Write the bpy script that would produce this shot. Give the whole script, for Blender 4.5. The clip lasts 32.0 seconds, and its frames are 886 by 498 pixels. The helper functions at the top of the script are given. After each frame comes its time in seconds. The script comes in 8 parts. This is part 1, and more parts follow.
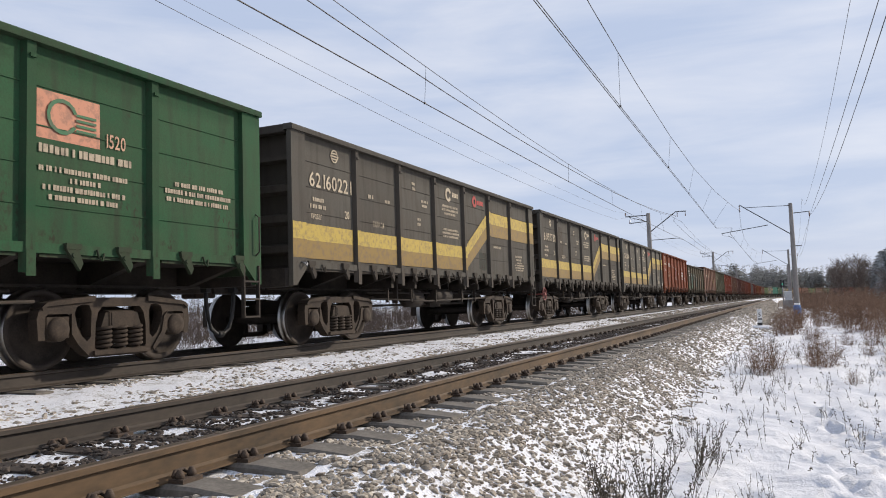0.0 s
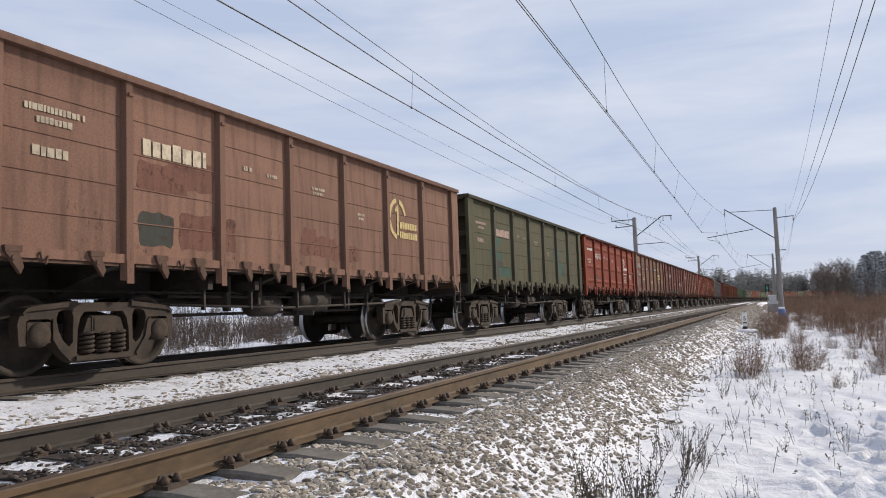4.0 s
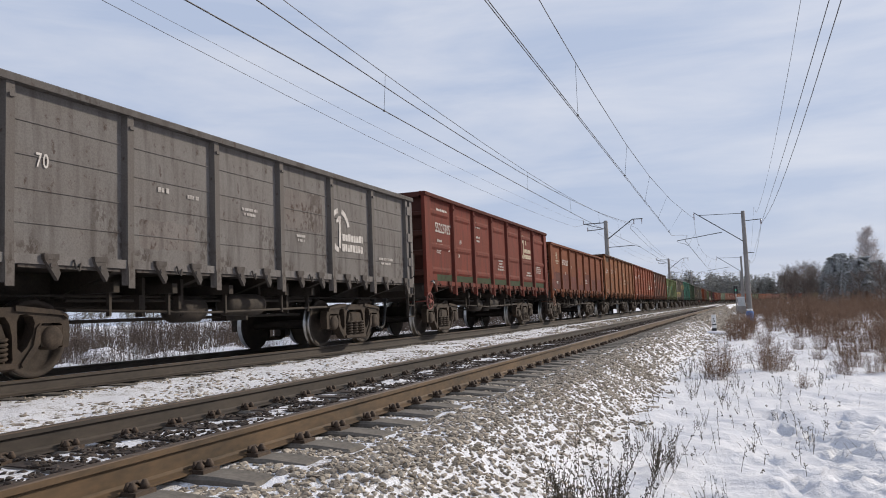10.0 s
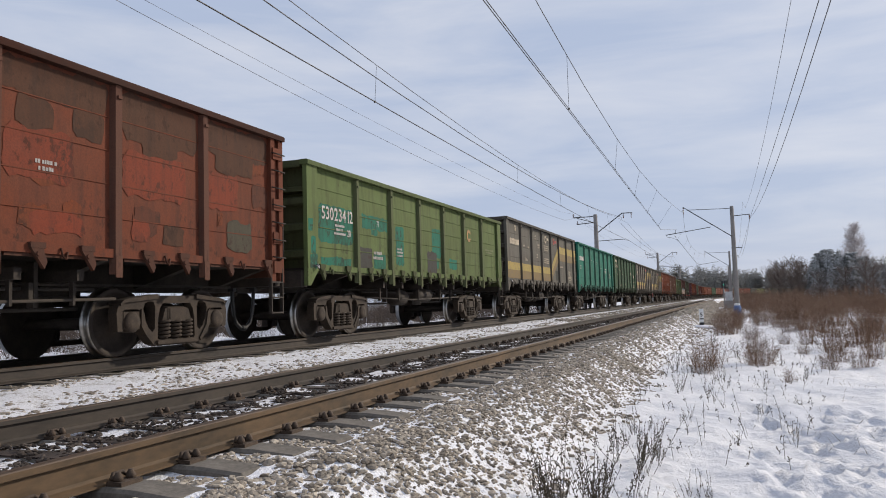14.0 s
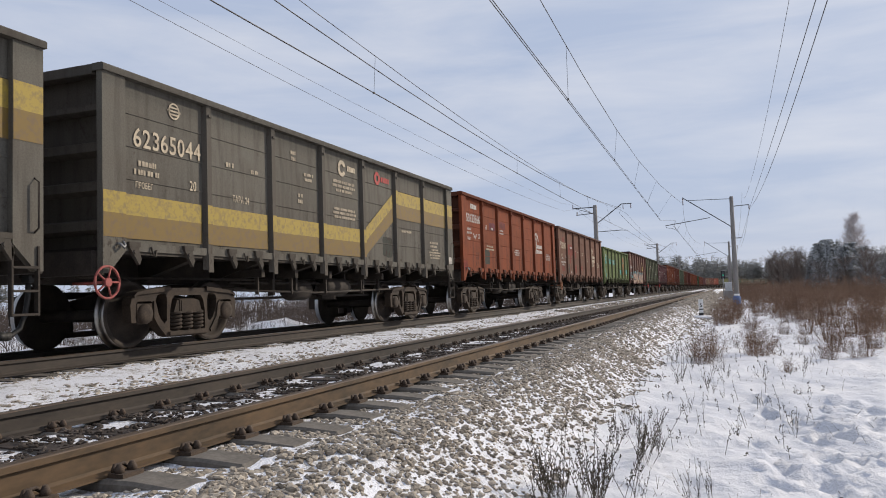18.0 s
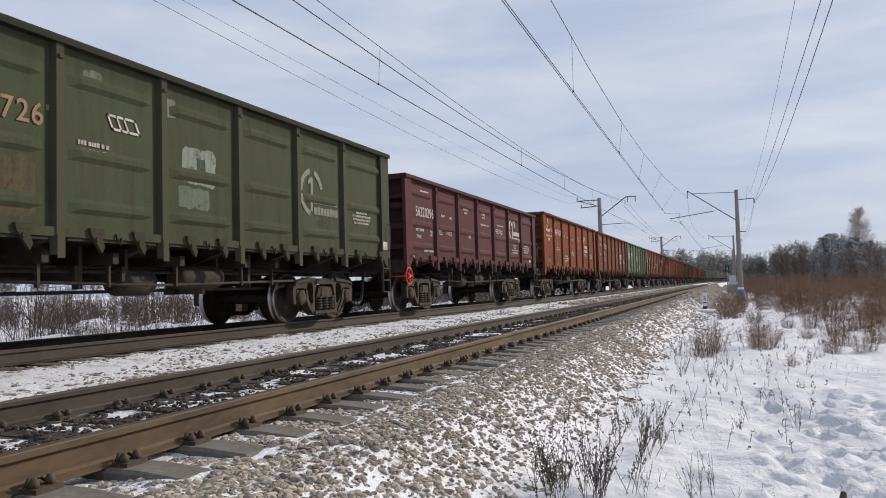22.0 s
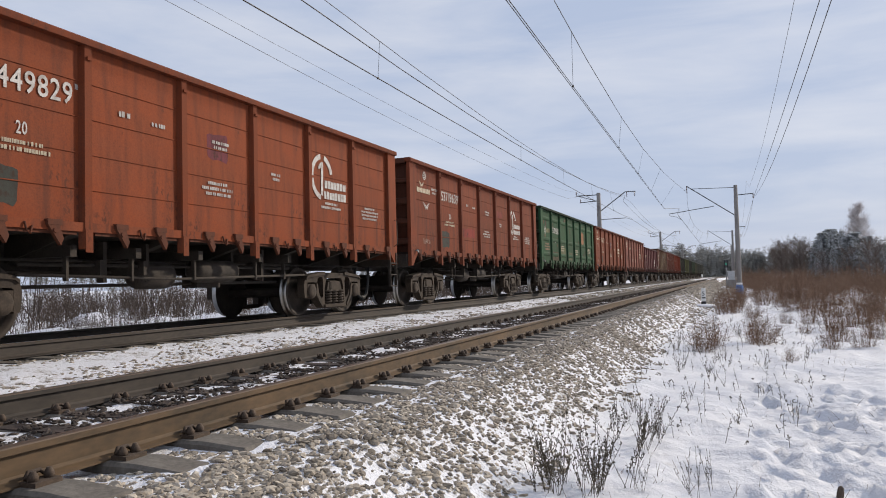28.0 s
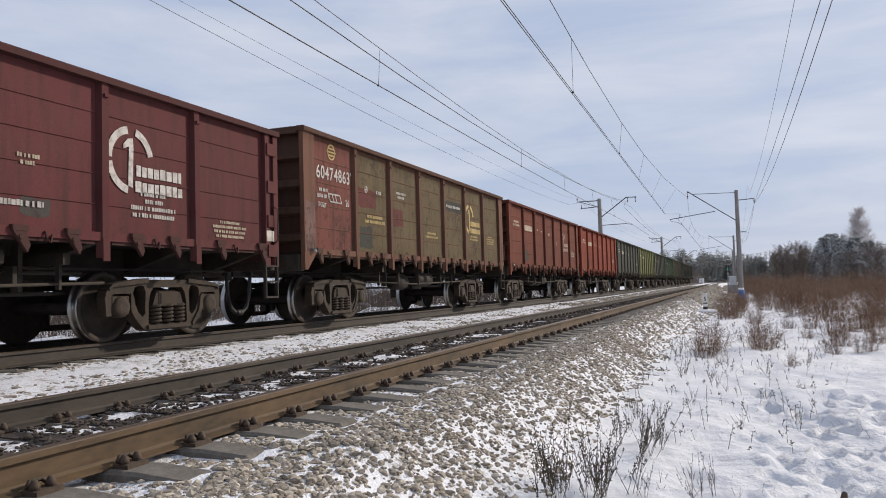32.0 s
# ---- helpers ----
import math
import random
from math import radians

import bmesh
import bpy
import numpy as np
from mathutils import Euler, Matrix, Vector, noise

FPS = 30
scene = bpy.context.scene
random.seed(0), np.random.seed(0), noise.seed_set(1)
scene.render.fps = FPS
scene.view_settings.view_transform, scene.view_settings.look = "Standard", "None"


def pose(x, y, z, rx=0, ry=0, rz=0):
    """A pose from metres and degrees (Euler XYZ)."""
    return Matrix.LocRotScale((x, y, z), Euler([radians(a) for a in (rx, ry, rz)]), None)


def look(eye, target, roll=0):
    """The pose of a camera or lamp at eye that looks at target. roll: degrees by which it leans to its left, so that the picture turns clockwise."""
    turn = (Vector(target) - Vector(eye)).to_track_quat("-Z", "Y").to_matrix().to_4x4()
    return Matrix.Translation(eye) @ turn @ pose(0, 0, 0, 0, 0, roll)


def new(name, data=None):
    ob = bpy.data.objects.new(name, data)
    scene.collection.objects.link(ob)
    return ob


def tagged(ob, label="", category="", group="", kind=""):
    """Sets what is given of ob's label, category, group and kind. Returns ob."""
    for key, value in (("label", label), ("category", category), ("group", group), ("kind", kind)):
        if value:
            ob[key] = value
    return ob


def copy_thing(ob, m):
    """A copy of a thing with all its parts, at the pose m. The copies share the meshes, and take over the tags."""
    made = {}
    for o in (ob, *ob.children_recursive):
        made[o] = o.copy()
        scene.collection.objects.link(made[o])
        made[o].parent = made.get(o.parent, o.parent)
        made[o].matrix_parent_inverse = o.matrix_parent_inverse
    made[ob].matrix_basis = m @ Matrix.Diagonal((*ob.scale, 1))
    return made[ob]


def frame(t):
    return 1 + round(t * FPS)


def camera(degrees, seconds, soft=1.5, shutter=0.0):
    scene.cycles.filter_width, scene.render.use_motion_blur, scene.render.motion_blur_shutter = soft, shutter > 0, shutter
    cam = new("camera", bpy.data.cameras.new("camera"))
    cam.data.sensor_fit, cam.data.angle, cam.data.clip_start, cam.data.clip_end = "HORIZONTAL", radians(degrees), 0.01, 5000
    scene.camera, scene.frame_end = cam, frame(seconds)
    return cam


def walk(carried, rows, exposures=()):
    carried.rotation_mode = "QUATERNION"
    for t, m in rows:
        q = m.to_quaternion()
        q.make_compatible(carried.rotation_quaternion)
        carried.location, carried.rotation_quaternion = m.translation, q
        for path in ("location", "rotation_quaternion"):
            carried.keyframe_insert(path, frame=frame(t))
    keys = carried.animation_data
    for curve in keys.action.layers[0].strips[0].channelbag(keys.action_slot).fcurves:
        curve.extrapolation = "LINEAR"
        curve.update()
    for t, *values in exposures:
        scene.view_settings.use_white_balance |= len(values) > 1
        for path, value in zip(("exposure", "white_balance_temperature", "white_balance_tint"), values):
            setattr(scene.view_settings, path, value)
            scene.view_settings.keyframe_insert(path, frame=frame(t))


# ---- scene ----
# The clip's place: a double track on low ballast in snowy country, a long freight
# train on the far track. x runs along the track, y to its left, z up; the near
# track's rail heads lie at z = 0.
cam = camera(60.23, 32.0, soft=1.0)
EYE = Vector((0.0, -3.91, 0.70))


def aim(yaw, pitch, roll, dy):
    """Camera pose from degrees; dy is a small sway to the left."""
    e = EYE + Vector((0, dy, 0))
    a, b = radians(yaw), radians(pitch)
    return look(e, e + Vector((math.cos(b) * math.cos(a), math.cos(b) * math.sin(a), math.sin(b))), roll)


walk(cam, [
    (0, aim(24.00, 4.31, -1.89, 0.015)), (0.5, aim(23.93, 4.39, -1.87, 0.015)), (1, aim(23.89, 4.47, -1.94, 0.015)),
    (1.5, aim(23.74, 4.51, -1.75, 0.015)), (2, aim(23.48, 4.60, -1.73, 0.015)), (2.5, aim(23.27, 4.68, -1.82, 0.015)),
    (3, aim(23.17, 4.67, -2.05, 0.015)), (3.5, aim(23.09, 4.62, -2.03, 0.015)), (5.5, aim(22.59, 4.73, -2.12, 0.015)),
    (6, aim(22.35, 4.83, -2.20, 0.015)), (6.5, aim(22.14, 4.81, -2.20, 0.015)), (7, aim(21.96, 4.83, -2.39, 0.015)),
    (7.5, aim(21.76, 4.77, -2.39, 0.013)), (8, aim(21.56, 4.76, -2.36, 0.012)), (8.5, aim(21.48, 4.80, -2.19, 0.010)),
    (9, aim(21.41, 4.86, -2.30, 0.009)), (9.5, aim(21.24, 4.83, -2.42, 0.007)), (10, aim(20.97, 4.76, -2.23, 0.006)),
    (10.5, aim(20.83, 4.65, -2.10, 0.004)), (11, aim(20.88, 4.43, -1.90, 0.003)), (11.5, aim(20.91, 4.36, -1.55, 0.001)),
    (12, aim(20.82, 4.29, -1.50, 0.000)), (12.5, aim(20.61, 4.22, -1.81, 0.000)), (13, aim(20.46, 4.19, -1.83, 0.000)),
    (13.5, aim(20.34, 4.18, -1.70, 0.000)), (14, aim(20.23, 4.14, -1.73, 0.000)), (14.5, aim(20.16, 4.15, -1.81, 0.000)),
    (16.5, aim(20.12, 3.90, -1.52, 0.000)), (17, aim(20.16, 3.73, -1.65, 0.000)), (17.5, aim(20.21, 3.62, -1.80, 0.000)),
    (18, aim(20.22, 3.49, -1.92, 0.000)), (18.5, aim(20.24, 3.45, -2.10, 0.000)), (19, aim(20.25, 3.43, -2.22, 0.000)),
    (19.5, aim(20.31, 3.38, -2.10, 0.000)), (20, aim(20.37, 3.34, -2.15, 0.000)), (20.5, aim(20.40, 3.26, -2.12, 0.000)),
    (21, aim(20.46, 3.16, -1.88, 0.000)), (21.5, aim(20.49, 3.00, -1.72, 0.000)), (22, aim(20.53, 2.89, -1.57, 0.000)),
    (22.5, aim(20.58, 2.79, -1.76, 0.000)), (23, aim(20.62, 2.76, -1.85, 0.000)), (23.5, aim(20.66, 2.73, -1.79, 0.000)),
    (24, aim(20.65, 2.70, -1.57, 0.000)), (24.5, aim(20.62, 2.66, -1.31, 0.000)), (25, aim(20.64, 2.62, -1.31, 0.000)),
    (25.5, aim(20.66, 2.54, -1.47, 0.000)), (27.5, aim(20.48, 2.49, -1.70, 0.000)), (28, aim(20.47, 2.48, -1.43, 0.000)),
    (28.5, aim(20.44, 2.52, -1.33, 0.000)), (29, aim(20.40, 2.59, -1.41, 0.000)), (29.5, aim(20.41, 2.68, -1.42, 0.000)),
    (30, aim(20.42, 2.77, -1.44, 0.000)), (30.5, aim(20.40, 2.88, -1.66, 0.000)), (31, aim(20.42, 2.95, -1.77, 0.000)),
    (31.5, aim(20.48, 3.00, -1.63, 0.000)), (32, aim(20.54, 2.97, -1.70, 0.000)),
], exposures=[(0, 0.20), (2.5, 0.17), (6, 0.13), (9, 0.08), (12, 0.04), (17, 0.01), (24, 0.06), (32, 0.05)])


# ---------------------------------------------------------------- light
SUN_AZ = radians(-40)      # direction to the sun in the plan, from +x
SUN_EL = radians(26)
world = bpy.data.worlds.new("winter_sky")
scene.world = world
world.use_nodes = True


def build_sky():
    nt = world.node_tree
    nt.nodes.clear()
    n, l = nt.nodes.new, nt.links.new
    out, bg = n("ShaderNodeOutputWorld"), n("ShaderNodeBackground")
    sky = n("ShaderNodeTexSky")
    sky.sky_type, sky.sun_disc = "NISHITA", False
    sky.sun_elevation, sky.sun_rotation = SUN_EL, radians(90) - SUN_AZ
    sky.air_density, sky.dust_density, sky.ozone_density = 1.0, 2.0, 1.5
    tc, mp = n("ShaderNodeTexCoord"), n("ShaderNodeMapping")
    mp.inputs["Scale"].default_value = (1.1, 1.1, 6.5)
    mp.inputs["Rotation"].default_value = (radians(5), radians(-4), radians(-20))
    l(tc.outputs["Generated"], mp.inputs["Vector"])
    ns = n("ShaderNodeTexNoise")
    ns.inputs["Scale"].default_value, ns.inputs["Detail"].default_value = 2.5, 8.0
    ns.inputs["Roughness"].default_value, ns.inputs["Distortion"].default_value = 0.56, 0.35
    l(mp.outputs[0], ns.inputs["Vector"])
    rp = n("ShaderNodeValToRGB")
    rp.color_ramp.elements[0].position, rp.color_ramp.elements[0].color = 0.36, (0, 0, 0, 1)
    rp.color_ramp.elements[1].position, rp.color_ramp.elements[1].color = 0.66, (1, 1, 1, 1)
    l(ns.outputs["Fac"], rp.inputs["Fac"])
    # thin high cloud in two tones veils the clear sky
    veil, mx = n("ShaderNodeMix"), n("ShaderNodeMix")
    veil.data_type = mx.data_type = "RGBA"
    veil.inputs["A"].default_value, veil.inputs["B"].default_value = CLOUD_BLUE, CLOUD_WHITE
    l(rp.outputs["Color"], veil.inputs["Factor"])
    mx.inputs["Factor"].default_value = 0.93
    l(sky.outputs["Color"], mx.inputs["A"])
    l(veil.outputs["Result"], mx.inputs["B"])
    l(mx.outputs["Result"], bg.inputs["Color"])
    bg.inputs["Strength"].default_value = 0.114
    l(bg.outputs[0], out.inputs["Surface"])


CLOUD_BLUE, CLOUD_WHITE = (3.95, 4.62, 6.10, 1), (5.45, 5.80, 6.75, 1)
build_sky()
sun = new("sun", bpy.data.lights.new("sun", "SUN"))
sun.data.energy, sun.data.angle, sun.data.color = 3.5, radians(1.6), (1.0, 0.89, 0.75)
sun.matrix_world = look((0, 0, 0), (-math.cos(SUN_EL) * math.cos(SUN_AZ), -math.cos(SUN_EL) * math.sin(SUN_AZ), -math.sin(SUN_EL)))

# ---------------------------------------------------------------- materials


class Nodes:
    """A small builder for node materials."""

    def __init__(self, name, rough=0.8, metal=0.0, spec=0.4):
        self.m = bpy.data.materials.new(name)
        self.m.use_nodes = True
        self.t = self.m.node_tree
        self.b = self.t.nodes["Principled BSDF"]
        self.b.inputs["Roughness"].default_value = rough
        self.b.inputs["Metallic"].default_value = metal
        self.b.inputs["Specular IOR Level"].default_value = spec
        self.tc = self.t.nodes.new("ShaderNodeTexCoord")

    def node(self, kind, **values):
        n = self.t.nodes.new("ShaderNode" + kind)
        for k, v in values.items():
            n.inputs[k.replace("_", " ")].default_value = v
        return n

    def link(self, a, b):
        self.t.links.new(a, b)

    def noise(self, scale, detail=4, rough=0.55, stretch=(1, 1, 1), space="Object", distort=0.0):
        mp = self.node("Mapping", Scale=stretch)
        self.link(self.tc.outputs[space], mp.inputs["Vector"])
        n = self.node("TexNoise", Scale=scale, Detail=detail, Roughness=rough, Distortion=distort)
        self.link(mp.outputs[0], n.inputs["Vector"])
        return n.outputs["Fac"]

    def ramp(self, fac, *stops):
        r = self.node("ValToRGB")
        e = r.color_ramp.elements
        while len(e) < len(stops):
            e.new(0.5)
        for s, (p, c) in zip(e, stops):
            s.position = p
            s.color = (c, c, c, 1) if isinstance(c, (int, float)) else (*c, 1)
        self.link(fac, r.inputs["Fac"])
        return r.outputs["Color"]

    def mix(self, fac, a, b, mode="MIX"):
        x = self.node("Mix")
        x.data_type, x.blend_type = "RGBA", mode
        for v, k in ((fac, "Factor"), (a, "A"), (b, "B")):
            if isinstance(v, (int, float)):
                x.inputs[k].default_value = v if k == "Factor" else (v, v, v, 1)
            elif isinstance(v, tuple):
                x.inputs[k].default_value = (*v, 1)
            else:
                self.link(v, x.inputs[k])
        return x.outputs["Result"]

    def math(self, op, a, b=0.0):
        x = self.node("Math")
        x.operation = op
        for v, i in ((a, 0), (b, 1)):
            if isinstance(v, (int, float)):
                x.inputs[i].default_value = v
            else:
                self.link(v, x.inputs[i])
        return x.outputs[0]

    def color(self, c):
        if isinstance(c, tuple):
            self.b.inputs["Base Color"].default_value = (*c, 1)
        else:
            self.link(c, self.b.inputs["Base Color"])
        return self

    def bump(self, height, strength=0.4, distance=0.02):
        n = self.node("Bump", Strength=strength, Distance=distance)
        self.link(height, n.inputs["Height"])
        self.link(n.outputs[0], self.b.inputs["Normal"])
        return self

    def rough(self, c):
        self.link(c, self.b.inputs["Roughness"])
        return self

    def info(self, out):
        return self.node("ObjectInfo").outputs[out]

    def island(self):
        return self.node("NewGeometry").outputs["Random Per Island"]


def simple(name, dark, light, scale=6.0, rough=0.8, metal=0.0, bump=0.25, dist=0.01, stretch=(1, 1, 1), spec=0.4):
    k = Nodes(name, rough, metal, spec)
    a, b = k.noise(scale, 5, stretch=stretch), k.noise(scale * 9, 3, stretch=stretch)
    f = k.mix(0.4, a, b)
    k.color(k.ramp(f, (0.33, dark), (0.67, light)))
    k.bump(f, bump, dist)
    return k.m


def wagon_paint():
    """Weathered body paint: its hue is the object's own colour; faded, dusty and rust-flecked."""
    k = Nodes("wagon_paint", 0.75, 0.0, 0.10)
    base = k.info("Color")
    big = k.noise(0.9, 5, stretch=(1, 1, 1.6))
    streak = k.noise(5.0, 4, stretch=(1.6, 1.6, 0.16))
    fine = k.noise(46, 4)
    c = k.mix(k.ramp(big, (0.36, 0.0), (0.7, 0.55)), base, k.mix(0.42, base, (0.13, 0.10, 0.08)))
    c = k.mix(k.ramp(streak, (0.46, 0.0), (0.74, 0.60)), c, k.mix(0.75, c, (0.035, 0.026, 0.022)))
    rust = k.noise(9.0, 8, 0.70, (1, 1, 0.7))
    wear = k.math("MULTIPLY", k.info("Alpha"), 0.19)
    c = k.mix(k.ramp(k.math("ADD", rust, wear), (0.74, 0.0), (0.82, 0.7)), c, (0.045, 0.023, 0.016))
    chip = k.noise(17, 5, 0.6, (1, 1, 0.55))
    some = k.ramp(k.noise(1.1, 4, 0.6), (0.52, 0.0), (0.66, 1.0))
    c = k.mix(k.math("MULTIPLY", some, k.ramp(k.math("ADD", chip, wear), (0.62, 0.0), (0.70, 0.6))), c, (0.035, 0.022, 0.017))
    c = k.mix(k.ramp(fine, (0.35, 0.22), (0.6, 0.0)), c, (0.03, 0.022, 0.02))
    k.color(c)
    k.rough(k.ramp(big, (0.3, 0.66), (0.7, 0.88)))
    k.bump(k.mix(0.3, k.noise(2.2, 3), fine), 0.35, 0.012)
    return k.m


PAINT = wagon_paint()


def marking_paint():
    """Sprayed or stencilled marks in the object's own colour, worn through in places."""
    k = Nodes("marking_paint", 0.7)
    c = k.mix(k.ramp(k.noise(13, 5, 0.6), (0.36, 0.5), (0.54, 0.0)), k.info("Color"), (0.10, 0.07, 0.055))
    k.color(c)
    return k.m


MARK = marking_paint()
# grimy steel, its colour darkened further for the shade under the wagons
GRIMESHADE = simple("underframe_grime", (0.016, 0.012, 0.0095), (0.048, 0.037, 0.028), 5, 0.85, 0.0, 0.4, 0.015)
CAST = simple("cast_steel_dusty", (0.015, 0.010, 0.0065), (0.056, 0.038, 0.025), 5, 0.85, 0.0, 0.4, 0.012)
TREAD = simple("polished_tread", (0.26, 0.25, 0.24), (0.46, 0.45, 0.43), 9, 0.30, 1.0, 0.05, 0.003)
WHEELM = simple("wheel_disc_rusty", (0.018, 0.013, 0.010), (0.055, 0.041, 0.031), 6, 0.85, 0.0, 0.3, 0.01)
RAILM = simple("rail_rust", (0.040, 0.026, 0.013), (0.125, 0.075, 0.036), 3, 0.72, 0.0, 0.25, 0.006, (0.35, 1, 1))
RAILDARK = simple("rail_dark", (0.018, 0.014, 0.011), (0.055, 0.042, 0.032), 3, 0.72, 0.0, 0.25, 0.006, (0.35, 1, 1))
RAILTOP = simple("rail_head_running", (0.07, 0.048, 0.032), (0.17, 0.125, 0.09), 4, 0.46, 0.6, 0.1, 0.003, (0.12, 1, 1))
FASTEN = simple("fastener_rust", (0.032, 0.022, 0.016), (0.100, 0.068, 0.046), 20, 0.85, 0.0, 0.4, 0.01)
RUBBER = simple("black_rubber", (0.012, 0.012, 0.012), (0.035, 0.034, 0.033), 10, 0.6)
GALV = simple("grey_steel", (0.16, 0.16, 0.16), (0.30, 0.30, 0.30), 5, 0.55, 0.5, 0.15, 0.005)
DARKST = simple("dark_steel", (0.035, 0.035, 0.036), (0.09, 0.09, 0.092), 5, 0.6, 0.3, 0.15, 0.005)
WIRE = simple("copper_wire_dark", (0.030, 0.027, 0.026), (0.065, 0.058, 0.055), 2, 0.5, 0.6, 0.05, 0.001)
CONCR = simple("mast_concrete", (0.15, 0.135, 0.125), (0.29, 0.27, 0.25), 2.2, 0.9, 0.0, 0.35, 0.01, (1, 1, 0.25))
INSUL = simple("porcelain", (0.10, 0.05, 0.035), (0.20, 0.10, 0.07), 5, 0.3)
WHITEP = simple("white_paint", (0.55, 0.55, 0.54), (0.80, 0.80, 0.79), 5, 0.7)
BLUEP = simple("blue_paint", (0.05, 0.10, 0.24), (0.10, 0.18, 0.36), 5, 0.7)
BLACKP = simple("black_paint", (0.015, 0.015, 0.016), (0.045, 0.044, 0.044), 5, 0.7)
CABGREY = simple("cabinet_grey", (0.34, 0.35, 0.36), (0.50, 0.51, 0.52), 4, 0.6)
BARK = simple("bark_brown", (0.045, 0.034, 0.027), (0.13, 0.095, 0.070), 9, 0.95, 0.0, 0.6, 0.02, (1, 1, 0.3))


def snow_material():
    k = Nodes("snow", 0.75, 0.0, 0.25)
    big, fine = k.noise(0.55, 5), k.noise(60, 3)
    grass = k.ramp(k.noise(3.2, 6, 0.65), (0.60, 0.0), (0.72, 0.55))
    c = k.mix(k.ramp(big, (0.35, 0.0), (0.7, 1.0)), (0.60, 0.61, 0.65), (0.71, 0.705, 0.715))
    c = k.mix(k.math("MULTIPLY", grass, k.ramp(big, (0.45, 0.0), (0.62, 1.0))), c, (0.20, 0.165, 0.12))
    k.color(c)
    k.bump(k.mix(0.08, k.noise(3.4, 6, 0.6), fine), 0.9, 0.075)
    return k.m


SNOW = snow_material()


def ballast_material():
    """Bed between the stones: grit with snow blown into it."""
    k = Nodes("ballast_bed", 0.95, 0.0, 0.2)
    grit, patch = k.noise(26, 5, 0.65), k.noise(3.2, 6, 0.65)
    f = k.math("ADD", k.math("MULTIPLY", grit, 0.55), k.math("MULTIPLY", patch, 0.45))
    stone = k.ramp(k.noise(34, 3), (0.3, (0.14, 0.122, 0.10)), (0.7, (0.40, 0.36, 0.31)))
    k.color(k.mix(k.ramp(f, (0.385, 0.0), (0.485, 1.0)), stone, (0.74, 0.745, 0.78)))
    k.bump(k.mix(0.5, grit, k.noise(60, 2)), 0.9, 0.03)
    return k.m


BALLAST = ballast_material()


def stone_material(name, dark, light):
    k = Nodes(name, 0.9, 0.0, 0.25)
    r = k.island()
    c = k.ramp(r, (0.0, dark), (0.45, tuple(0.5 * (a + b) for a, b in zip(dark, light))), (0.8, light), (1.0, tuple(min(0.6, v * 1.35) for v in light)))
    c = k.mix(0.35, c, k.ramp(k.noise(22, 4), (0.3, dark), (0.7, light)))
    k.color(c)
    k.bump(k.noise(70, 3), 0.5, 0.01)
    return k.m


STONE = stone_material("crushed_stone", (0.130, 0.110, 0.086), (0.455, 0.395, 0.322))
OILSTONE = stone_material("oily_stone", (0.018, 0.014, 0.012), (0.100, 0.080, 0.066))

# ---------------------------------------------------------------- mesh helpers


def link_mesh(name, bm, mat, parent=None, label="", smooth=False):
    me = bpy.data.meshes.new(name)
    bm.to_mesh(me)
    bm.free()
    for m in (mat if isinstance(mat, (list, tuple)) else [mat]):
        me.materials.append(m)
    if smooth:
        me.polygons.foreach_set("use_smooth", [True] * len(me.polygons))
    ob = new(name, me)
    ob.parent = parent
    if label:
        tagged(ob, label)
    return ob


def part(name, bm, material, parent, label="", smooth=False):
    """One mesh object under a thing or under a part."""
    return link_mesh(name, bm, material, parent, label, smooth)


def share(name, src, parent, m=None):
    """Another object on the mesh of src."""
    ob = new(name, src.data)
    ob.parent = parent
    if m is not None:
        ob.matrix_basis = m
    return ob


def box(bm, x0, x1, y0, y1, z0, z1, mi=0):
    v = [bm.verts.new(p) for p in ((x0, y0, z0), (x1, y0, z0), (x1, y1, z0), (x0, y1, z0), (x0, y0, z1), (x1, y0, z1), (x1, y1, z1), (x0, y1, z1))]
    for f in ((3, 2, 1, 0), (4, 5, 6, 7), (0, 1, 5, 4), (1, 2, 6, 5), (2, 3, 7, 6), (3, 0, 4, 7)):
        bm.faces.new([v[i] for i in f]).material_index = mi
    return v


def prism(bm, outline, axis, a, b, mi=0):
    """Extrude a 2D outline along axis ('x', 'y' or 'z') from a to b; the outline gives the other two coordinates in order."""
    def at(p, w):
        return {"x": (w, p[0], p[1]), "y": (p[0], w, p[1]), "z": (p[0], p[1], w)}[axis]
    lo, hi = [bm.verts.new(at(p, a)) for p in outline], [bm.verts.new(at(p, b)) for p in outline]
    n = len(outline)
    fs = [bm.faces.new(lo[::-1]), bm.faces.new(hi)]
    for i in range(n):
        fs.append(bm.faces.new((lo[i], lo[(i + 1) % n], hi[(i + 1) % n], hi[i])))
    for f in fs:
        f.material_index = mi
    bmesh.ops.recalc_face_normals(bm, faces=fs)
    return fs


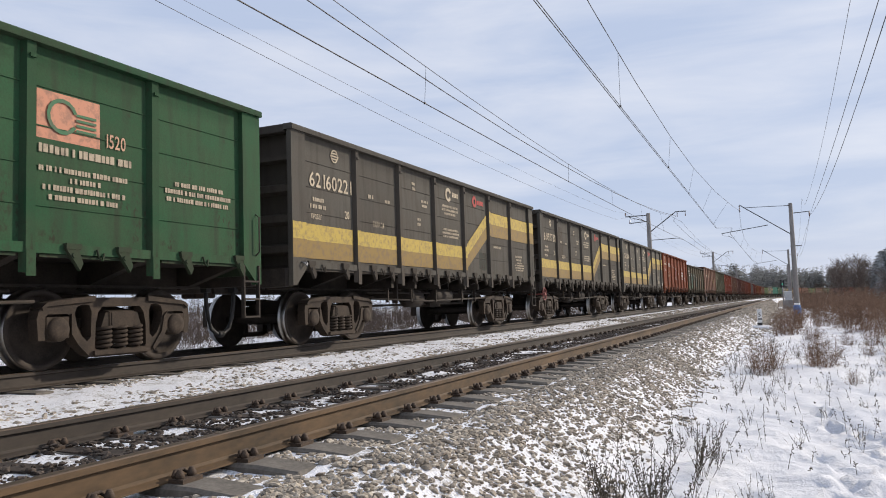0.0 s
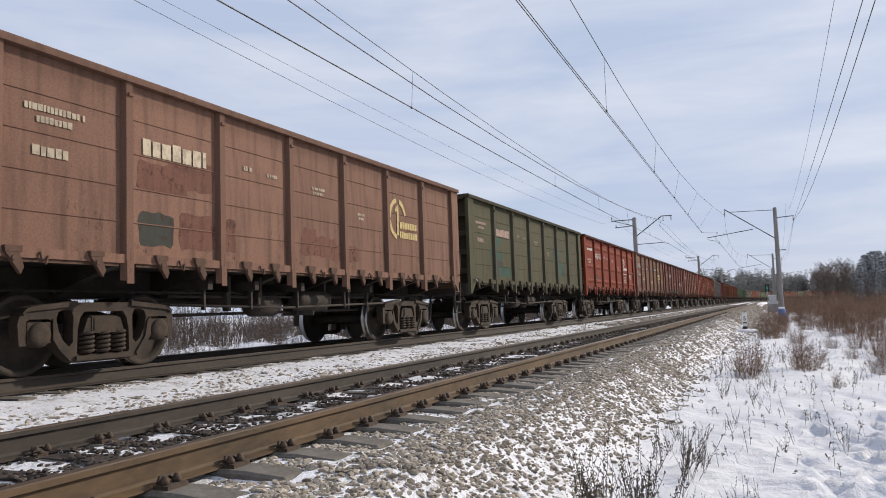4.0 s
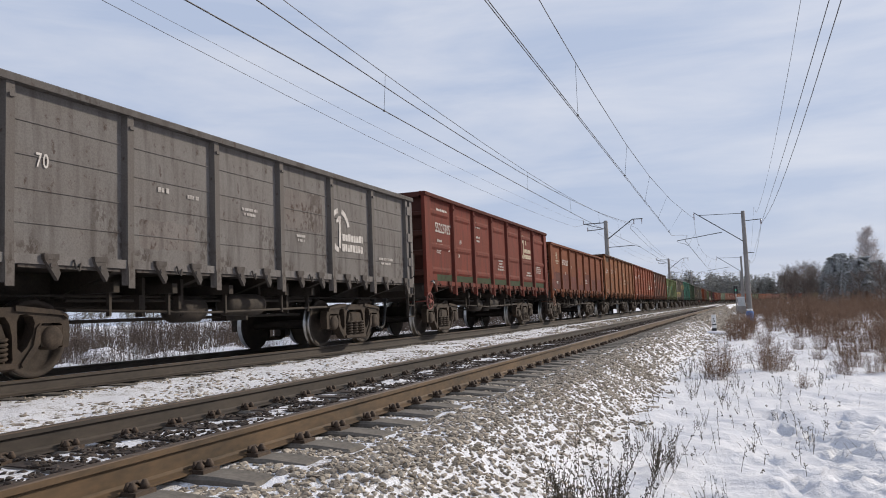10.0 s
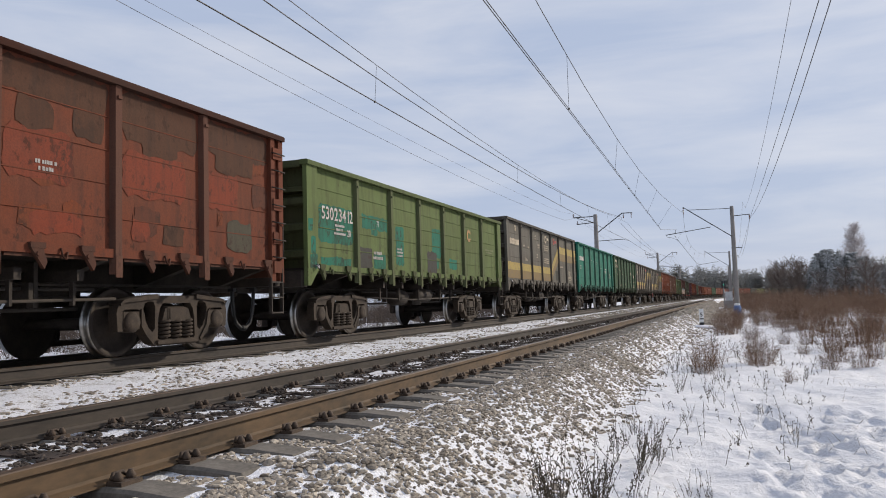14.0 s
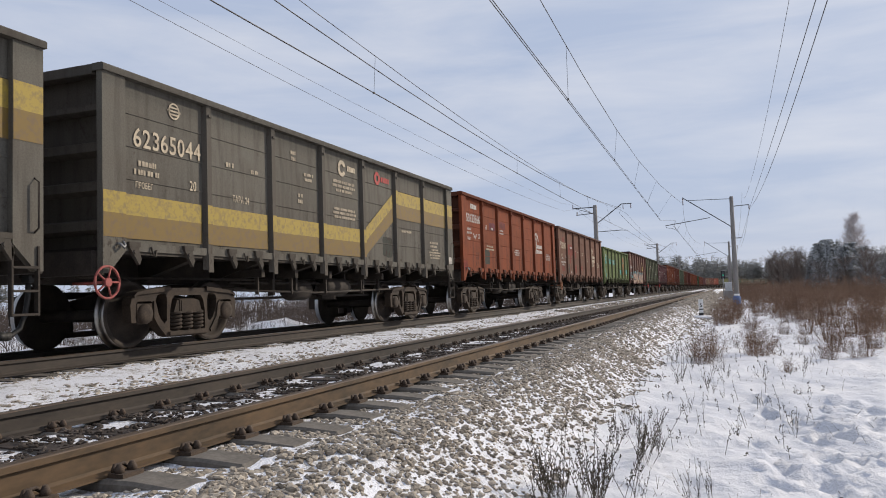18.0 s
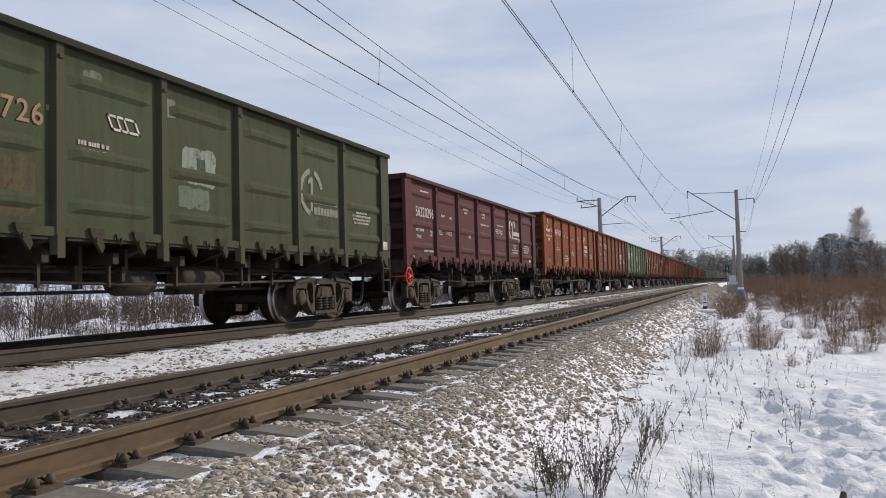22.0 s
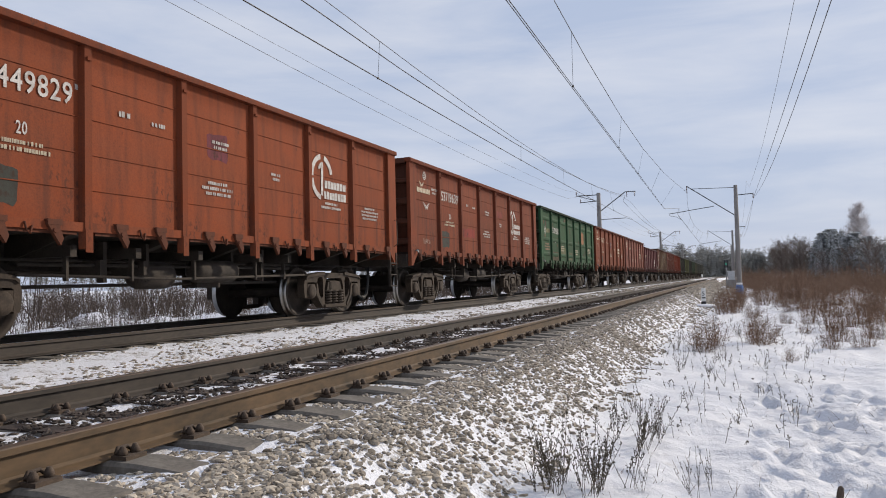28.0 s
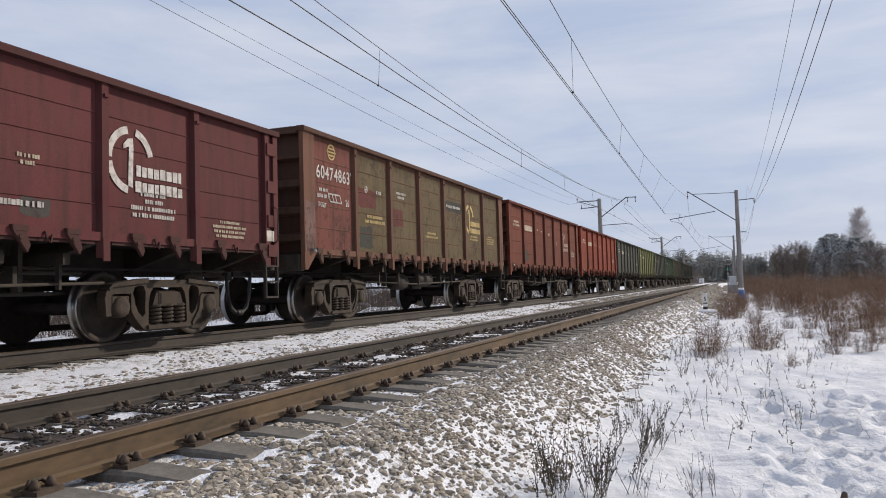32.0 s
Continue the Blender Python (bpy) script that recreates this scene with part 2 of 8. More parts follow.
def tube(bm, pts, r, n=6, r2=None, cap=True, mi=0):
    """A round bar along pts, tapering from r to r2."""
    rings = []
    pts = [Vector(p) for p in pts]
    for i, p in enumerate(pts):
        d = (pts[min(i + 1, len(pts) - 1)] - pts[max(i - 1, 0)]).normalized()
        s = d.cross(Vector((0, 0, 1)) if abs(d.z) < 0.9 else Vector((0, 1, 0))).normalized()
        u = s.cross(d)
        rr = r + ((r2 if r2 is not None else r) - r) * i / max(1, len(pts) - 1)
        rings.append([bm.verts.new(p + rr * (math.cos(a) * s + math.sin(a) * u)) for a in (2 * math.pi * j / n for j in range(n))])
    for a, b in zip(rings, rings[1:]):
        for j in range(n):
            f = bm.faces.new((a[j], a[(j + 1) % n], b[(j + 1) % n], b[j]))
            f.smooth, f.material_index = n > 4, mi
    if cap:
        for g in (rings[0][::-1], rings[-1]):
            bm.faces.new(g).material_index = mi


def lathe(bm, profile, axis="y", n=32, centre=(0, 0, 0), mis=None):
    """Turn a profile of (radius, offset along axis) about the axis."""
    c = Vector(centre)
    rings = []
    for r, w in profile:
        ring = []
        for j in range(n):
            a = 2 * math.pi * j / n
            p, q = r * math.cos(a), r * math.sin(a)
            ring.append(bm.verts.new(c + Vector({"x": (w, p, q), "y": (p, w, q), "z": (p, q, w)}[axis])))
        rings.append(ring)
    fs = []
    for i, (a, b) in enumerate(zip(rings, rings[1:])):
        for j in range(n):
            f = bm.faces.new((a[j], a[(j + 1) % n], b[(j + 1) % n], b[j]))
            f.smooth = True
            f.material_index = mis[i] if mis else 0
            fs.append(f)
    for g in (rings[0], rings[-1]):
        fs.append(bm.faces.new(g))
    bmesh.ops.recalc_face_normals(bm, faces=fs)


def bevel(bm, w=0.006):
    bmesh.ops.bevel(bm, geom=bm.edges[:], offset=w, segments=1, affect="EDGES", clamp_overlap=True)
    return bm


def arrays_mesh(name, verts, faces, mat, parent=None, smooth=False):
    me = bpy.data.meshes.new(name)
    me.from_pydata(verts, [], faces)
    me.materials.append(mat)
    if smooth:
        me.polygons.foreach_set("use_smooth", [True] * len(me.polygons))
    ob = new(name, me)
    ob.parent = parent
    return ob


def quad_mesh(name, verts, tris, mats, mat_index=None, smooth=False):
    """A mesh from numpy arrays of vertices and triangles."""
    me = bpy.data.meshes.new(name)
    me.vertices.add(len(verts))
    me.vertices.foreach_set("co", np.asarray(verts, "f").ravel())
    tris = np.asarray(tris, "i")
    me.loops.add(tris.size)
    me.loops.foreach_set("vertex_index", tris.ravel())
    me.polygons.add(len(tris))
    me.polygons.foreach_set("loop_start", np.arange(len(tris), dtype="i") * tris.shape[1])
    me.polygons.foreach_set("loop_total", np.full(len(tris), tris.shape[1], "i"))
    for m in mats:
        me.materials.append(m)
    if mat_index is not None:
        me.polygons.foreach_set("material_index", np.asarray(mat_index, "i"))
    me.polygons.foreach_set("use_smooth", [smooth] * len(tris))
    me.update(calc_edges=True)
    return new(name, me)


# ---------------------------------------------------------------- track line
D = 4.889          # from the near track's axis to the far one's
ZF = 0.104         # the far track's rail heads lie a little higher
CURVE_X, CURVE_R, CURVE_END = 238.0, 640.0, 0.9   # where the line bends to the right


def line_at(s, off=0.0):
    """Point and heading of the line s metres along the near axis, off metres to the left of it."""
    s, off = float(s), float(off)
    if s < CURVE_X:
        return Vector((s, off, 0)), 0.0
    a = min((s - CURVE_X) / CURVE_R, CURVE_END)
    p = Vector((CURVE_X + CURVE_R * math.sin(a), -CURVE_R * (1 - math.cos(a)), 0))
    rest = max(0.0, s - CURVE_X - CURVE_R * CURVE_END)
    p += rest * Vector((math.cos(a), -math.sin(a), 0))
    return p + off * Vector((math.sin(a), math.cos(a), 0)), -a


def sweep(name, outline, stations, off, z, mats, face_mats=None, parent=None):
    """A profile (dy, z) carried along the line."""
    n, verts, faces, mi = len(outline), [], [], []
    for s in stations:
        for dy, dz in outline:
            p, _ = line_at(s, off + dy)
            verts.append((p.x, p.y, z + dz))
    for i in range(len(stations) - 1):
        for j in range(n):
            a, b = i * n + j, i * n + (j + 1) % n
            faces.append((a, a + n, b + n, b))
            mi.append(face_mats[j] if face_mats else 0)
    faces.append(tuple(range(n)))
    mi.append(0)
    ob = quad_mesh_any(name, verts, faces, mats, mi)
    ob.parent = parent
    return ob


def quad_mesh_any(name, verts, faces, mats, mi):
    me = bpy.data.meshes.new(name)
    me.from_pydata(verts, [], faces)
    for m in mats:
        me.materials.append(m)
    me.polygons.foreach_set("material_index", mi)
    return new(name, me)


STATIONS = [-130, -60, -20, -8, 0, 4, 8, 14, 22, 34, 50, 80, 115] + [150, 190, 238] + [250 + 12 * i for i in range(48)]
RAIL = [(-0.075, -0.180), (-0.075, -0.170), (-0.024, -0.155), (-0.009, -0.140), (-0.009, -0.045), (-0.0375, -0.036), (-0.0375, -0.006),
        (-0.031, 0.0), (0.031, 0.0), (0.0375, -0.006), (0.0375, -0.036), (0.009, -0.045), (0.009, -0.140), (0.024, -0.155), (0.075, -0.170), (0.075, -0.180)]
RAILF = [0] * 6 + [1, 1, 1] + [0] * 7


def build_rails():
    for off, z, label in ((0, 0, "rusty brown steel rail of the empty near track"), (D, ZF, "dark worn steel rail under the freight train")):
        for side in (-0.7975, 0.7975):
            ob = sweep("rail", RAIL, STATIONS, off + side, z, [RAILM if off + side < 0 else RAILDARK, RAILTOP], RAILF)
            tagged(ob, label, "rail", "rails of the two tracks", "structure")


build_rails()

SLEEP = simple("sleeper_concrete", (0.075, 0.066, 0.056), (0.185, 0.165, 0.140), 5, 0.9, 0.0, 0.4, 0.012)


OILCRUST = simple("oil_crust", (0.018, 0.014, 0.012), (0.075, 0.056, 0.046), 9, 0.75, 0.0, 0.5, 0.015)


def sleeper_mesh():
    """A concrete sleeper, lower in the middle, with chamfered edges."""
    bm = bmesh.new()
    prof = [(-1.35, -0.205), (-1.35, -0.36), (1.35, -0.36), (1.35, -0.205), (1.05, -0.180), (0.60, -0.180), (0.42, -0.188), (-0.42, -0.188), (-0.60, -0.180), (-1.05, -0.180)]
    prism(bm, prof, "x", -0.125, 0.125)
    return bevel(bm, 0.018)


def fastener_mesh():
    """A rail clip with two spiral bolts and a plate."""
    bm = bmesh.new()
    for sy in (-1, 1):
        y = 0.115 * sy
        box(bm, -0.075, 0.075, y - 0.05, y + 0.05, -0.18, -0.158)
        for x in (-0.045, 0.045):
            lathe(bm, [(0.026, -0.16), (0.026, -0.136), (0.018, -0.124), (0.012, -0.112)], "z", 6, (x, y, 0))
        tube(bm, [(-0.06, y - 0.03 * sy, -0.15), (-0.03, y - 0.045 * sy, -0.125), (0.03, y - 0.045 * sy, -0.125), (0.06, y - 0.03 * sy, -0.15)], 0.012, 5)
    return bm


S0, SP = 2.673, 0.5401      # first sleeper and spacing


def build_sleepers():
    first = link_mesh("sleeper", sleeper_mesh(), SLEEP)
    clip = link_mesh("rail_clip", fastener_mesh(), FASTEN, first)
    clip.location = (0, -0.7975, 0)
    share("rail_clip", clip, first, pose(0, 0.7975, 0))
    bm = bmesh.new()
    prism(bm, [(-0.098, -0.60), (0.098, -0.58), (0.10, 0.2), (0.085, 0.61), (-0.09, 0.60), (-0.10, 0.0)], "z", -0.21, -0.1755)
    part("oil_crust", bm, OILCRUST, first, "dark oily crust between the rails")
    tagged(first, "grey weathered concrete sleeper bedded in snowy ballast", "sleeper", "sleepers of the near track", "structure")
    first.matrix_basis = pose(S0, 0, 0)
    rnd = random.Random(3)
    for i in list(range(-6, 0)) + list(range(1, 105)):
        copy_thing(first, pose(S0 + SP * i + rnd.uniform(-0.012, 0.012), rnd.uniform(-0.015, 0.015), rnd.uniform(-0.006, 0.002), 0, 0, rnd.uniform(-0.7, 0.7)))
    # the remaining ones, far off or behind, in one mesh
    v, f = [], []
    for off, z, run in ((0, 0, range(105, 340)), (0, 0, range(-200, -6)), (D, ZF, range(-200, 430))):
        for i in run:
            p, h = line_at(S0 + SP * i, off)
            m = Matrix.Translation((p.x, p.y, z)) @ Matrix.Rotation(h, 4, "Z")
            n = len(v)
            vs = [(-0.125, -1.35, -0.36), (0.125, -1.35, -0.36), (0.125, 1.35, -0.36), (-0.125, 1.35, -0.36), (-0.11, -1.33, -0.19), (0.11, -1.33, -0.19), (0.11, 1.33, -0.19), (-0.11, 1.33, -0.19)]
            v += [tuple(m @ Vector(q)) for q in vs]
            f += [tuple(n + k for k in q) for q in ((4, 5, 6, 7), (0, 1, 5, 4), (1, 2, 6, 5), (2, 3, 7, 6), (3, 0, 4, 7))]
    ob = arrays_mesh("far_sleepers", v, f, SLEEP)
    tagged(ob, "rows of grey concrete sleepers along both tracks", "sleepers", "", "stuff")


build_sleepers()

# ---------------------------------------------------------------- ground


def fbm(x, y, s, oct=4):
    return noise.fractal(Vector((x * s, y * s, 0.3)), 1.0, 2.1, oct)


def bed_height(y):
    """Height of the ballast bed and the ground across the line."""
    pts = [(-60, -1.05), (-8, -0.98), (-4.3, -0.90), (-3.0, -0.84), (-2.45, -0.76), (-1.80, -0.28), (-1.55, -0.235), (-0.73, -0.235), (-0.66, -0.200), (0.66, -0.200), (0.73, -0.235), (1.4, -0.235), (2.6, -0.16), (3.3, -0.10), (3.9, -0.115),
           (4.2, -0.13), (6.4, -0.13), (6.9, -0.18), (8.2, -0.50), (12, -0.50), (60, -0.60)]
    return float(np.interp(y, [p[0] for p in pts], [p[1] for p in pts]))


def build_ground():
    """The snowy ground, one sheet to the horizon, and the ballast bed set on it."""
    def axis(parts):
        return np.concatenate([np.arange(a, b, d) for a, b, d in parts])
    xs = axis([(-2500, -300, 220), (-300, -20, 14), (-20, 1.5, 1.0), (1.5, 4.4, 0.2), (4.4, 11.5, 0.075), (11.5, 15, 0.15), (15, 30, 0.4), (30, 90, 2), (90, 400, 8), (400, 2600, 200)])
    ys = axis([(-2500, -300, 200), (-300, -40, 10), (-40, -12, 1.0), (-12, -7, 0.25), (-7, -2.2, 0.075), (-2.2, 7.2, 0.9), (7.2, 16, 0.5), (16, 60, 3), (60, 300, 12), (300, 2600, 200)])
    verts, nx, ny = [], len(xs), len(ys)
    rnd = random.Random(5)
    prints = [(rnd.uniform(4.6, 12.0), rnd.uniform(-7.6, -4.05), rnd.uniform(0.07, 0.19), rnd.uniform(0.035, 0.10)) for _ in range(330)]
    prints += [(4.5 + 0.42 * i + rnd.uniform(-0.1, 0.1), -6.0 - 0.10 * i + 0.13 * (i % 2), 0.16, 0.09) for i in range(22)]
    for x in xs:
        for y in ys:
            z = bed_height(y)
            if -2.3 < y < 7.3:
                z -= 0.12
            near = -25 < x < 60 and -14 < y < 16
            if near:
                z += (0.07 * fbm(x, y, 0.8) + 0.045 * fbm(x, y, 2.6)) * (1 if y < -2.6 or y > 8 else 0.2) + 0.10 * fbm(x, y, 0.16) * min(1, max(0, (-2.8 - y) / 2) if y < 0 else max(0, (y - 8) / 3))
                if y > 9:
                    z += 0.55 * max(0.0, fbm(x, y, 0.45)) * min(1, (y - 9) / 3)
                if y < -3.9 and x < 13:
                    for px, py, r, d in prints:
                        q = ((x - px) ** 2 + (y - py) ** 2) / (r * r)
                        if q < 4:
                            z += d * (0.5 * math.exp(-((q - 1.6) / 0.6) ** 2) - math.exp(-q * 1.6))
            else:
                z += 0.25 * fbm(x, y, 0.02) - (0.2 if abs(y) > 12 else 0)
            if x > 200 and -330 < y < 7.3:
                z = min(z, -0.6)
            verts.append((x, y, z))
    i, j = np.meshgrid(np.arange(nx - 1), np.arange(ny - 1), indexing="ij")
    a = (i * ny + j).ravel()
    ob = quad_mesh("ground", verts, np.stack([a, a + ny, a + ny + 1, a + 1], 1), [SNOW], smooth=True)
    tagged(ob, "snow-covered ground with footprints and dry grass", "ground", "", "structure")
    # ballast
    st = list(axis([(-130, -6, 12), (-6, 1, 1), (1, 16, 0.16), (16, 40, 0.8), (40, 150, 6), (150, 820, 12)]))
    yy = list(axis([(-2.75, -1.5, 0.11), (-1.5, 1.4, 0.11), (1.4, 4.0, 0.16), (4.0, 7.0, 0.4)])) + [7.0, 8.2]
    v = []
    for s in st:
        for y in yy:
            p, _ = line_at(s, y)
            z = bed_height(y) + (0.035 * fbm(s, y, 2.2) if s < 40 else 0) + 0.012
            if y < -2.5 or y > 7.5:
                z -= 0.25
            v.append((p.x, p.y, z))
    n = len(yy)
    i, j = np.meshgrid(np.arange(len(st) - 1), np.arange(n - 1), indexing="ij")
    a = (i * n + j).ravel()
    ob = quad_mesh("ballast_bed", v, np.stack([a, a + n, a + n + 1, a + 1], 1), [BALLAST], smooth=True)
    tagged(ob, "bed of grey crushed stone dusted with blown snow", "ballast", "", "structure")


build_ground()

# ---------------------------------------------------------------- freight wagon
# Wagon space: x = 0 at the leading end wall (towards the camera), z = 0 at the rail head.
WL, HW, TOP, SILL, FLOOR = 13.04, 1.56, 3.59, 1.40, 1.32
NP, BAY, END_BAY = 7, 1.76, 2.12     # seven bays, the end ones wider
POSTS = [0.0] + [END_BAY + BAY * k for k in range(NP - 1)] + [WL]


def side_panel_mesh(pressed, wide):
    """One sheet of the side wall between two posts: lapped strakes, or strakes with pressed ridges that fade out at their ends."""
    bm = bmesh.new()
    x0, x1, y, t = 0.075, wide - 0.075, -HW + 0.075, 0.05
    out, z, lap = [], SILL, (TOP - 0.085 - SILL) / 5
    if not pressed:
        for i in range(5):
            out.append((y, z))
            z += lap
            out.append((y, z - 0.016))
            if i < 4:
                out += [(y - 0.012, z - 0.014), (y - 0.012, z - 0.001)]
    out += [(y, TOP - 0.085), (y + t, TOP - 0.085), (y + t, SILL)]
    if not pressed:
        prism(bm, out, "x", x0, x1)
        return bm
    # a pressed sheet: the front is a grid whose inner points stand proud along each ridge
    high, zs = TOP - SILL, [(SILL, 0)]
    for f in (0.13, 0.41, 0.80):
        m = SILL + high * f
        zs += [(m - 0.095, 0), (m - 0.032, 1), (m + 0.032, 1), (m + 0.095, 0)]
    zs.append((TOP - 0.085, 0))
    xs = [(x0, 0), (x0 + 0.10, 0), (x0 + 0.28, 1), (x1 - 0.28, 1), (x1 - 0.10, 0), (x1, 0)]
    g = [[bm.verts.new((px, y - 0.038 * a * b, pz)) for px, a in xs] for pz, b in zs]
    for lo, hi in zip(g, g[1:]):
        for j in range(len(xs) - 1):
            bm.faces.new((lo[j], lo[j + 1], hi[j + 1], hi[j]))
    c = [bm.verts.new((px, y + t, pz)) for px, pz in ((x0, SILL), (x1, SILL), (x1, TOP - 0.085), (x0, TOP - 0.085))]
    bm.faces.new(c[::-1])
    bm.faces.new([*reversed(g[0]), c[0], c[1]])
    bm.faces.new([*g[-1], c[2], c[3]])
    bm.faces.new([r[0] for r in g] + [c[3], c[0]])
    bm.faces.new([r[-1] for r in reversed(g)] + [c[1], c[2]])
    bmesh.ops.recalc_face_normals(bm, faces=bm.faces[:])
    return bm


def rib_mesh():
    """A hat-section post from the top chord down past the sill."""
    bm = bmesh.new()
    w = 0.056
    prism(bm, [(-w - 0.03, -HW + 0.072), (-w, -HW - 0.005), (w, -HW - 0.005), (w + 0.03, -HW + 0.072)], "z", 1.10, TOP - 0.094)
    box(bm, -w, w, -HW - 0.016, -HW - 0.004, 1.06, 1.34)
    box(bm, -0.03, 0.04, -HW - 0.03, -HW + 0.02, TOP - 0.27, TOP - 0.23)
    return bm


def corner_mesh(sign, old):
    """The end post: a wide angle plate that tapers in at its foot, or a narrow straight one with stake brackets."""
    bm = bmesh.new()
    s = sign
    if old:
        prism(bm, [(0.0, 1.06), (0.13 * s, 1.06), (0.13 * s, TOP - 0.085), (0.0, TOP - 0.085)], "y", -HW - 0.004, -HW + 0.087)
        prism(bm, [(0.25 * s, 1.06), (0.37 * s, 1.06), (0.37 * s, TOP - 0.085), (0.25 * s, TOP - 0.085)], "y", -HW - 0.002, -HW + 0.072)
        prism(bm, [(0.12 * s, SILL), (0.26 * s, SILL), (0.26 * s, TOP - 0.085), (0.12 * s, TOP - 0.085)], "y", -HW + 0.045, -HW + 0.085)
        for z in (1.22, 1.72, 2.30, TOP - 0.45):
            prism(bm, [(0.06 * s, z), (0.33 * s, z), (0.33 * s, z + 0.20), (0.06 * s, z + 0.20)], "y", -HW - 0.026, -HW - 0.005)
    else:
        prism(bm, [(0.0, 1.02), (0.10 * s, 1.02), (0.40 * s, 1.32), (0.40 * s, TOP - 0.085), (0.0, TOP - 0.085)], "y", -HW - 0.004, -HW + 0.087)
    return bm


def tow_hook_mesh():
    """A small bent towing lug on the end post."""
    bm = bmesh.new()
    tube(bm, [(0.24, -HW, 1.40), (0.24, -HW - 0.06, 1.39), (0.29, -HW - 0.07, 1.34), (0.33, -HW - 0.05, 1.38), (0.32, -HW - 0.02, 1.43)], 0.017, 6)
    return bm


def top_chord_mesh():
    bm = bmesh.new()
    prism(bm, [(-HW - 0.045, TOP - 0.096), (-HW - 0.045, TOP - 0.02), (-HW - 0.02, TOP), (-HW + 0.13, TOP), (-HW + 0.13, TOP - 0.096)], "x", -0.02, WL + 0.02)
    return bm


def sill_mesh():
    bm = bmesh.new()
    prism(bm, [(-HW + 0.012, SILL - 0.09), (-HW + 0.012, SILL + 0.02), (-HW + 0.14, SILL + 0.02), (-HW + 0.14, SILL - 0.09)], "x", 0.2, WL - 0.2)
    return bm


def hatch_gear_mesh(wide):
    """Hinges, hooks and stop brackets of the discharge hatches below one panel."""
    bm = bmesh.new()
    y = -HW + 0.0
    for x in (0.52, wide - 0.52):
        prism(bm, [(x - 0.11, SILL + 0.02), (x + 0.11, SILL + 0.02), (x + 0.075, SILL - 0.06), (x + 0.125, SILL - 0.19), (x + 0.085, SILL - 0.27), (x - 0.005, SILL - 0.15), (x - 0.085, SILL - 0.05)], "y", y - 0.03, y + 0.02)
        box(bm, x - 0.10, x + 0.10, y - 0.035, y + 0.03, SILL - 0.035, SILL + 0.03)
        lathe(bm, [(0.03, -0.03), (0.03, 0.03)], "y", 8, (x, y - 0.02, SILL - 0.10))
    for x in (0.86,):
        tube(bm, [(x, y, SILL - 0.02), (x, y - 0.03, SILL - 0.12), (x + 0.05, y - 0.03, SILL - 0.15), (x + 0.10, y, SILL - 0.06)], 0.013, 5)
    box(bm, 0.14, wide - 0.14, y + 0.04, y + 0.07, SILL - 0.13, SILL - 0.095)
    return bm


def end_wall_mesh(s):
    bm = bmesh.new()
    x = 0.20 if s > 0 else WL - 0.20
    box(bm, x - 0.025, x + 0.025, -HW + 0.10, HW - 0.10, 1.15, TOP - 0.085)
    return bm


def end_beam_mesh(s, z, h):
    bm = bmesh.new()
    x = 0.18 if s > 0 else WL - 0.18
    prism(bm, [(x, z - h), (x, z + h), (x - s * 0.15, z + h * 0.55), (x - s * 0.15, z - h * 0.55)], "y", -HW + 0.088, HW - 0.088)
    return bm


def far_side_mesh():
    bm = bmesh.new()
    box(bm, 0.05, WL - 0.05, HW - 0.125, HW - 0.075, SILL, TOP - 0.085)
    for i in range(NP + 1):
        x = min(max(POSTS[i], 0.13), WL - 0.13)
        box(bm, x - 0.09, x + 0.09, HW - 0.074, HW, 1.10, TOP - 0.097)
    prism(bm, [(HW - 0.13, TOP - 0.096), (HW + 0.045, TOP - 0.096), (HW + 0.045, TOP - 0.02), (HW + 0.02, TOP), (HW - 0.13, TOP)], "x", -0.02, WL + 0.02)
    box(bm, 0.2, WL - 0.2, HW - 0.14, HW - 0.012, SILL - 0.09, SILL - 0.002)
    return bm


def floor_mesh():
    bm = bmesh.new()
    box(bm, 0.13, WL - 0.13, -HW + 0.14, HW - 0.14, FLOOR, FLOOR + 0.04)
    for i in range(NP + 1):
        x = min(max(POSTS[i], 0.3), WL - 0.3)
        prism(bm, [(-HW + 0.10, FLOOR), (-0.3, FLOOR - 0.34), (0.3, FLOOR - 0.34), (HW - 0.10, FLOOR)], "x", x - 0.07, x + 0.07)
    return bm


def sill_beam_mesh():
    bm = bmesh.new()
    box(bm, -0.35, WL + 0.35, -0.25, 0.25, 0.93, 1.315)
    box(bm, 3.3, WL - 3.3, -0.34, 0.34, 0.82, 0.929)
    for x in (0.02, WL - 0.02):
        box(bm, x - 0.10, x + 0.10, -HW + 0.10, HW - 0.10, 1.0, 1.30)
    return bm


def coupler_mesh(s):
    """Automatic coupler: shank and claw head."""
    bm = bmesh.new()
    x = 0.0 if s < 0 else WL
    def X(v):
        return x + s * v
    prism(bm, [(X(0.1), 0.92), (X(0.42), 0.92), (X(0.42), 1.16), (X(0.1), 1.16)], "y", -0.10, 0.10)
    prism(bm, [(X(0.36), -0.16), (X(0.50), -0.21), (X(0.66), -0.12), (X(0.61), 0.0), (X(0.66), 0.17), (X(0.48), 0.23), (X(0.36), 0.15)], "z", 0.86, 1.22)
    return bevel(bm, 0.02)


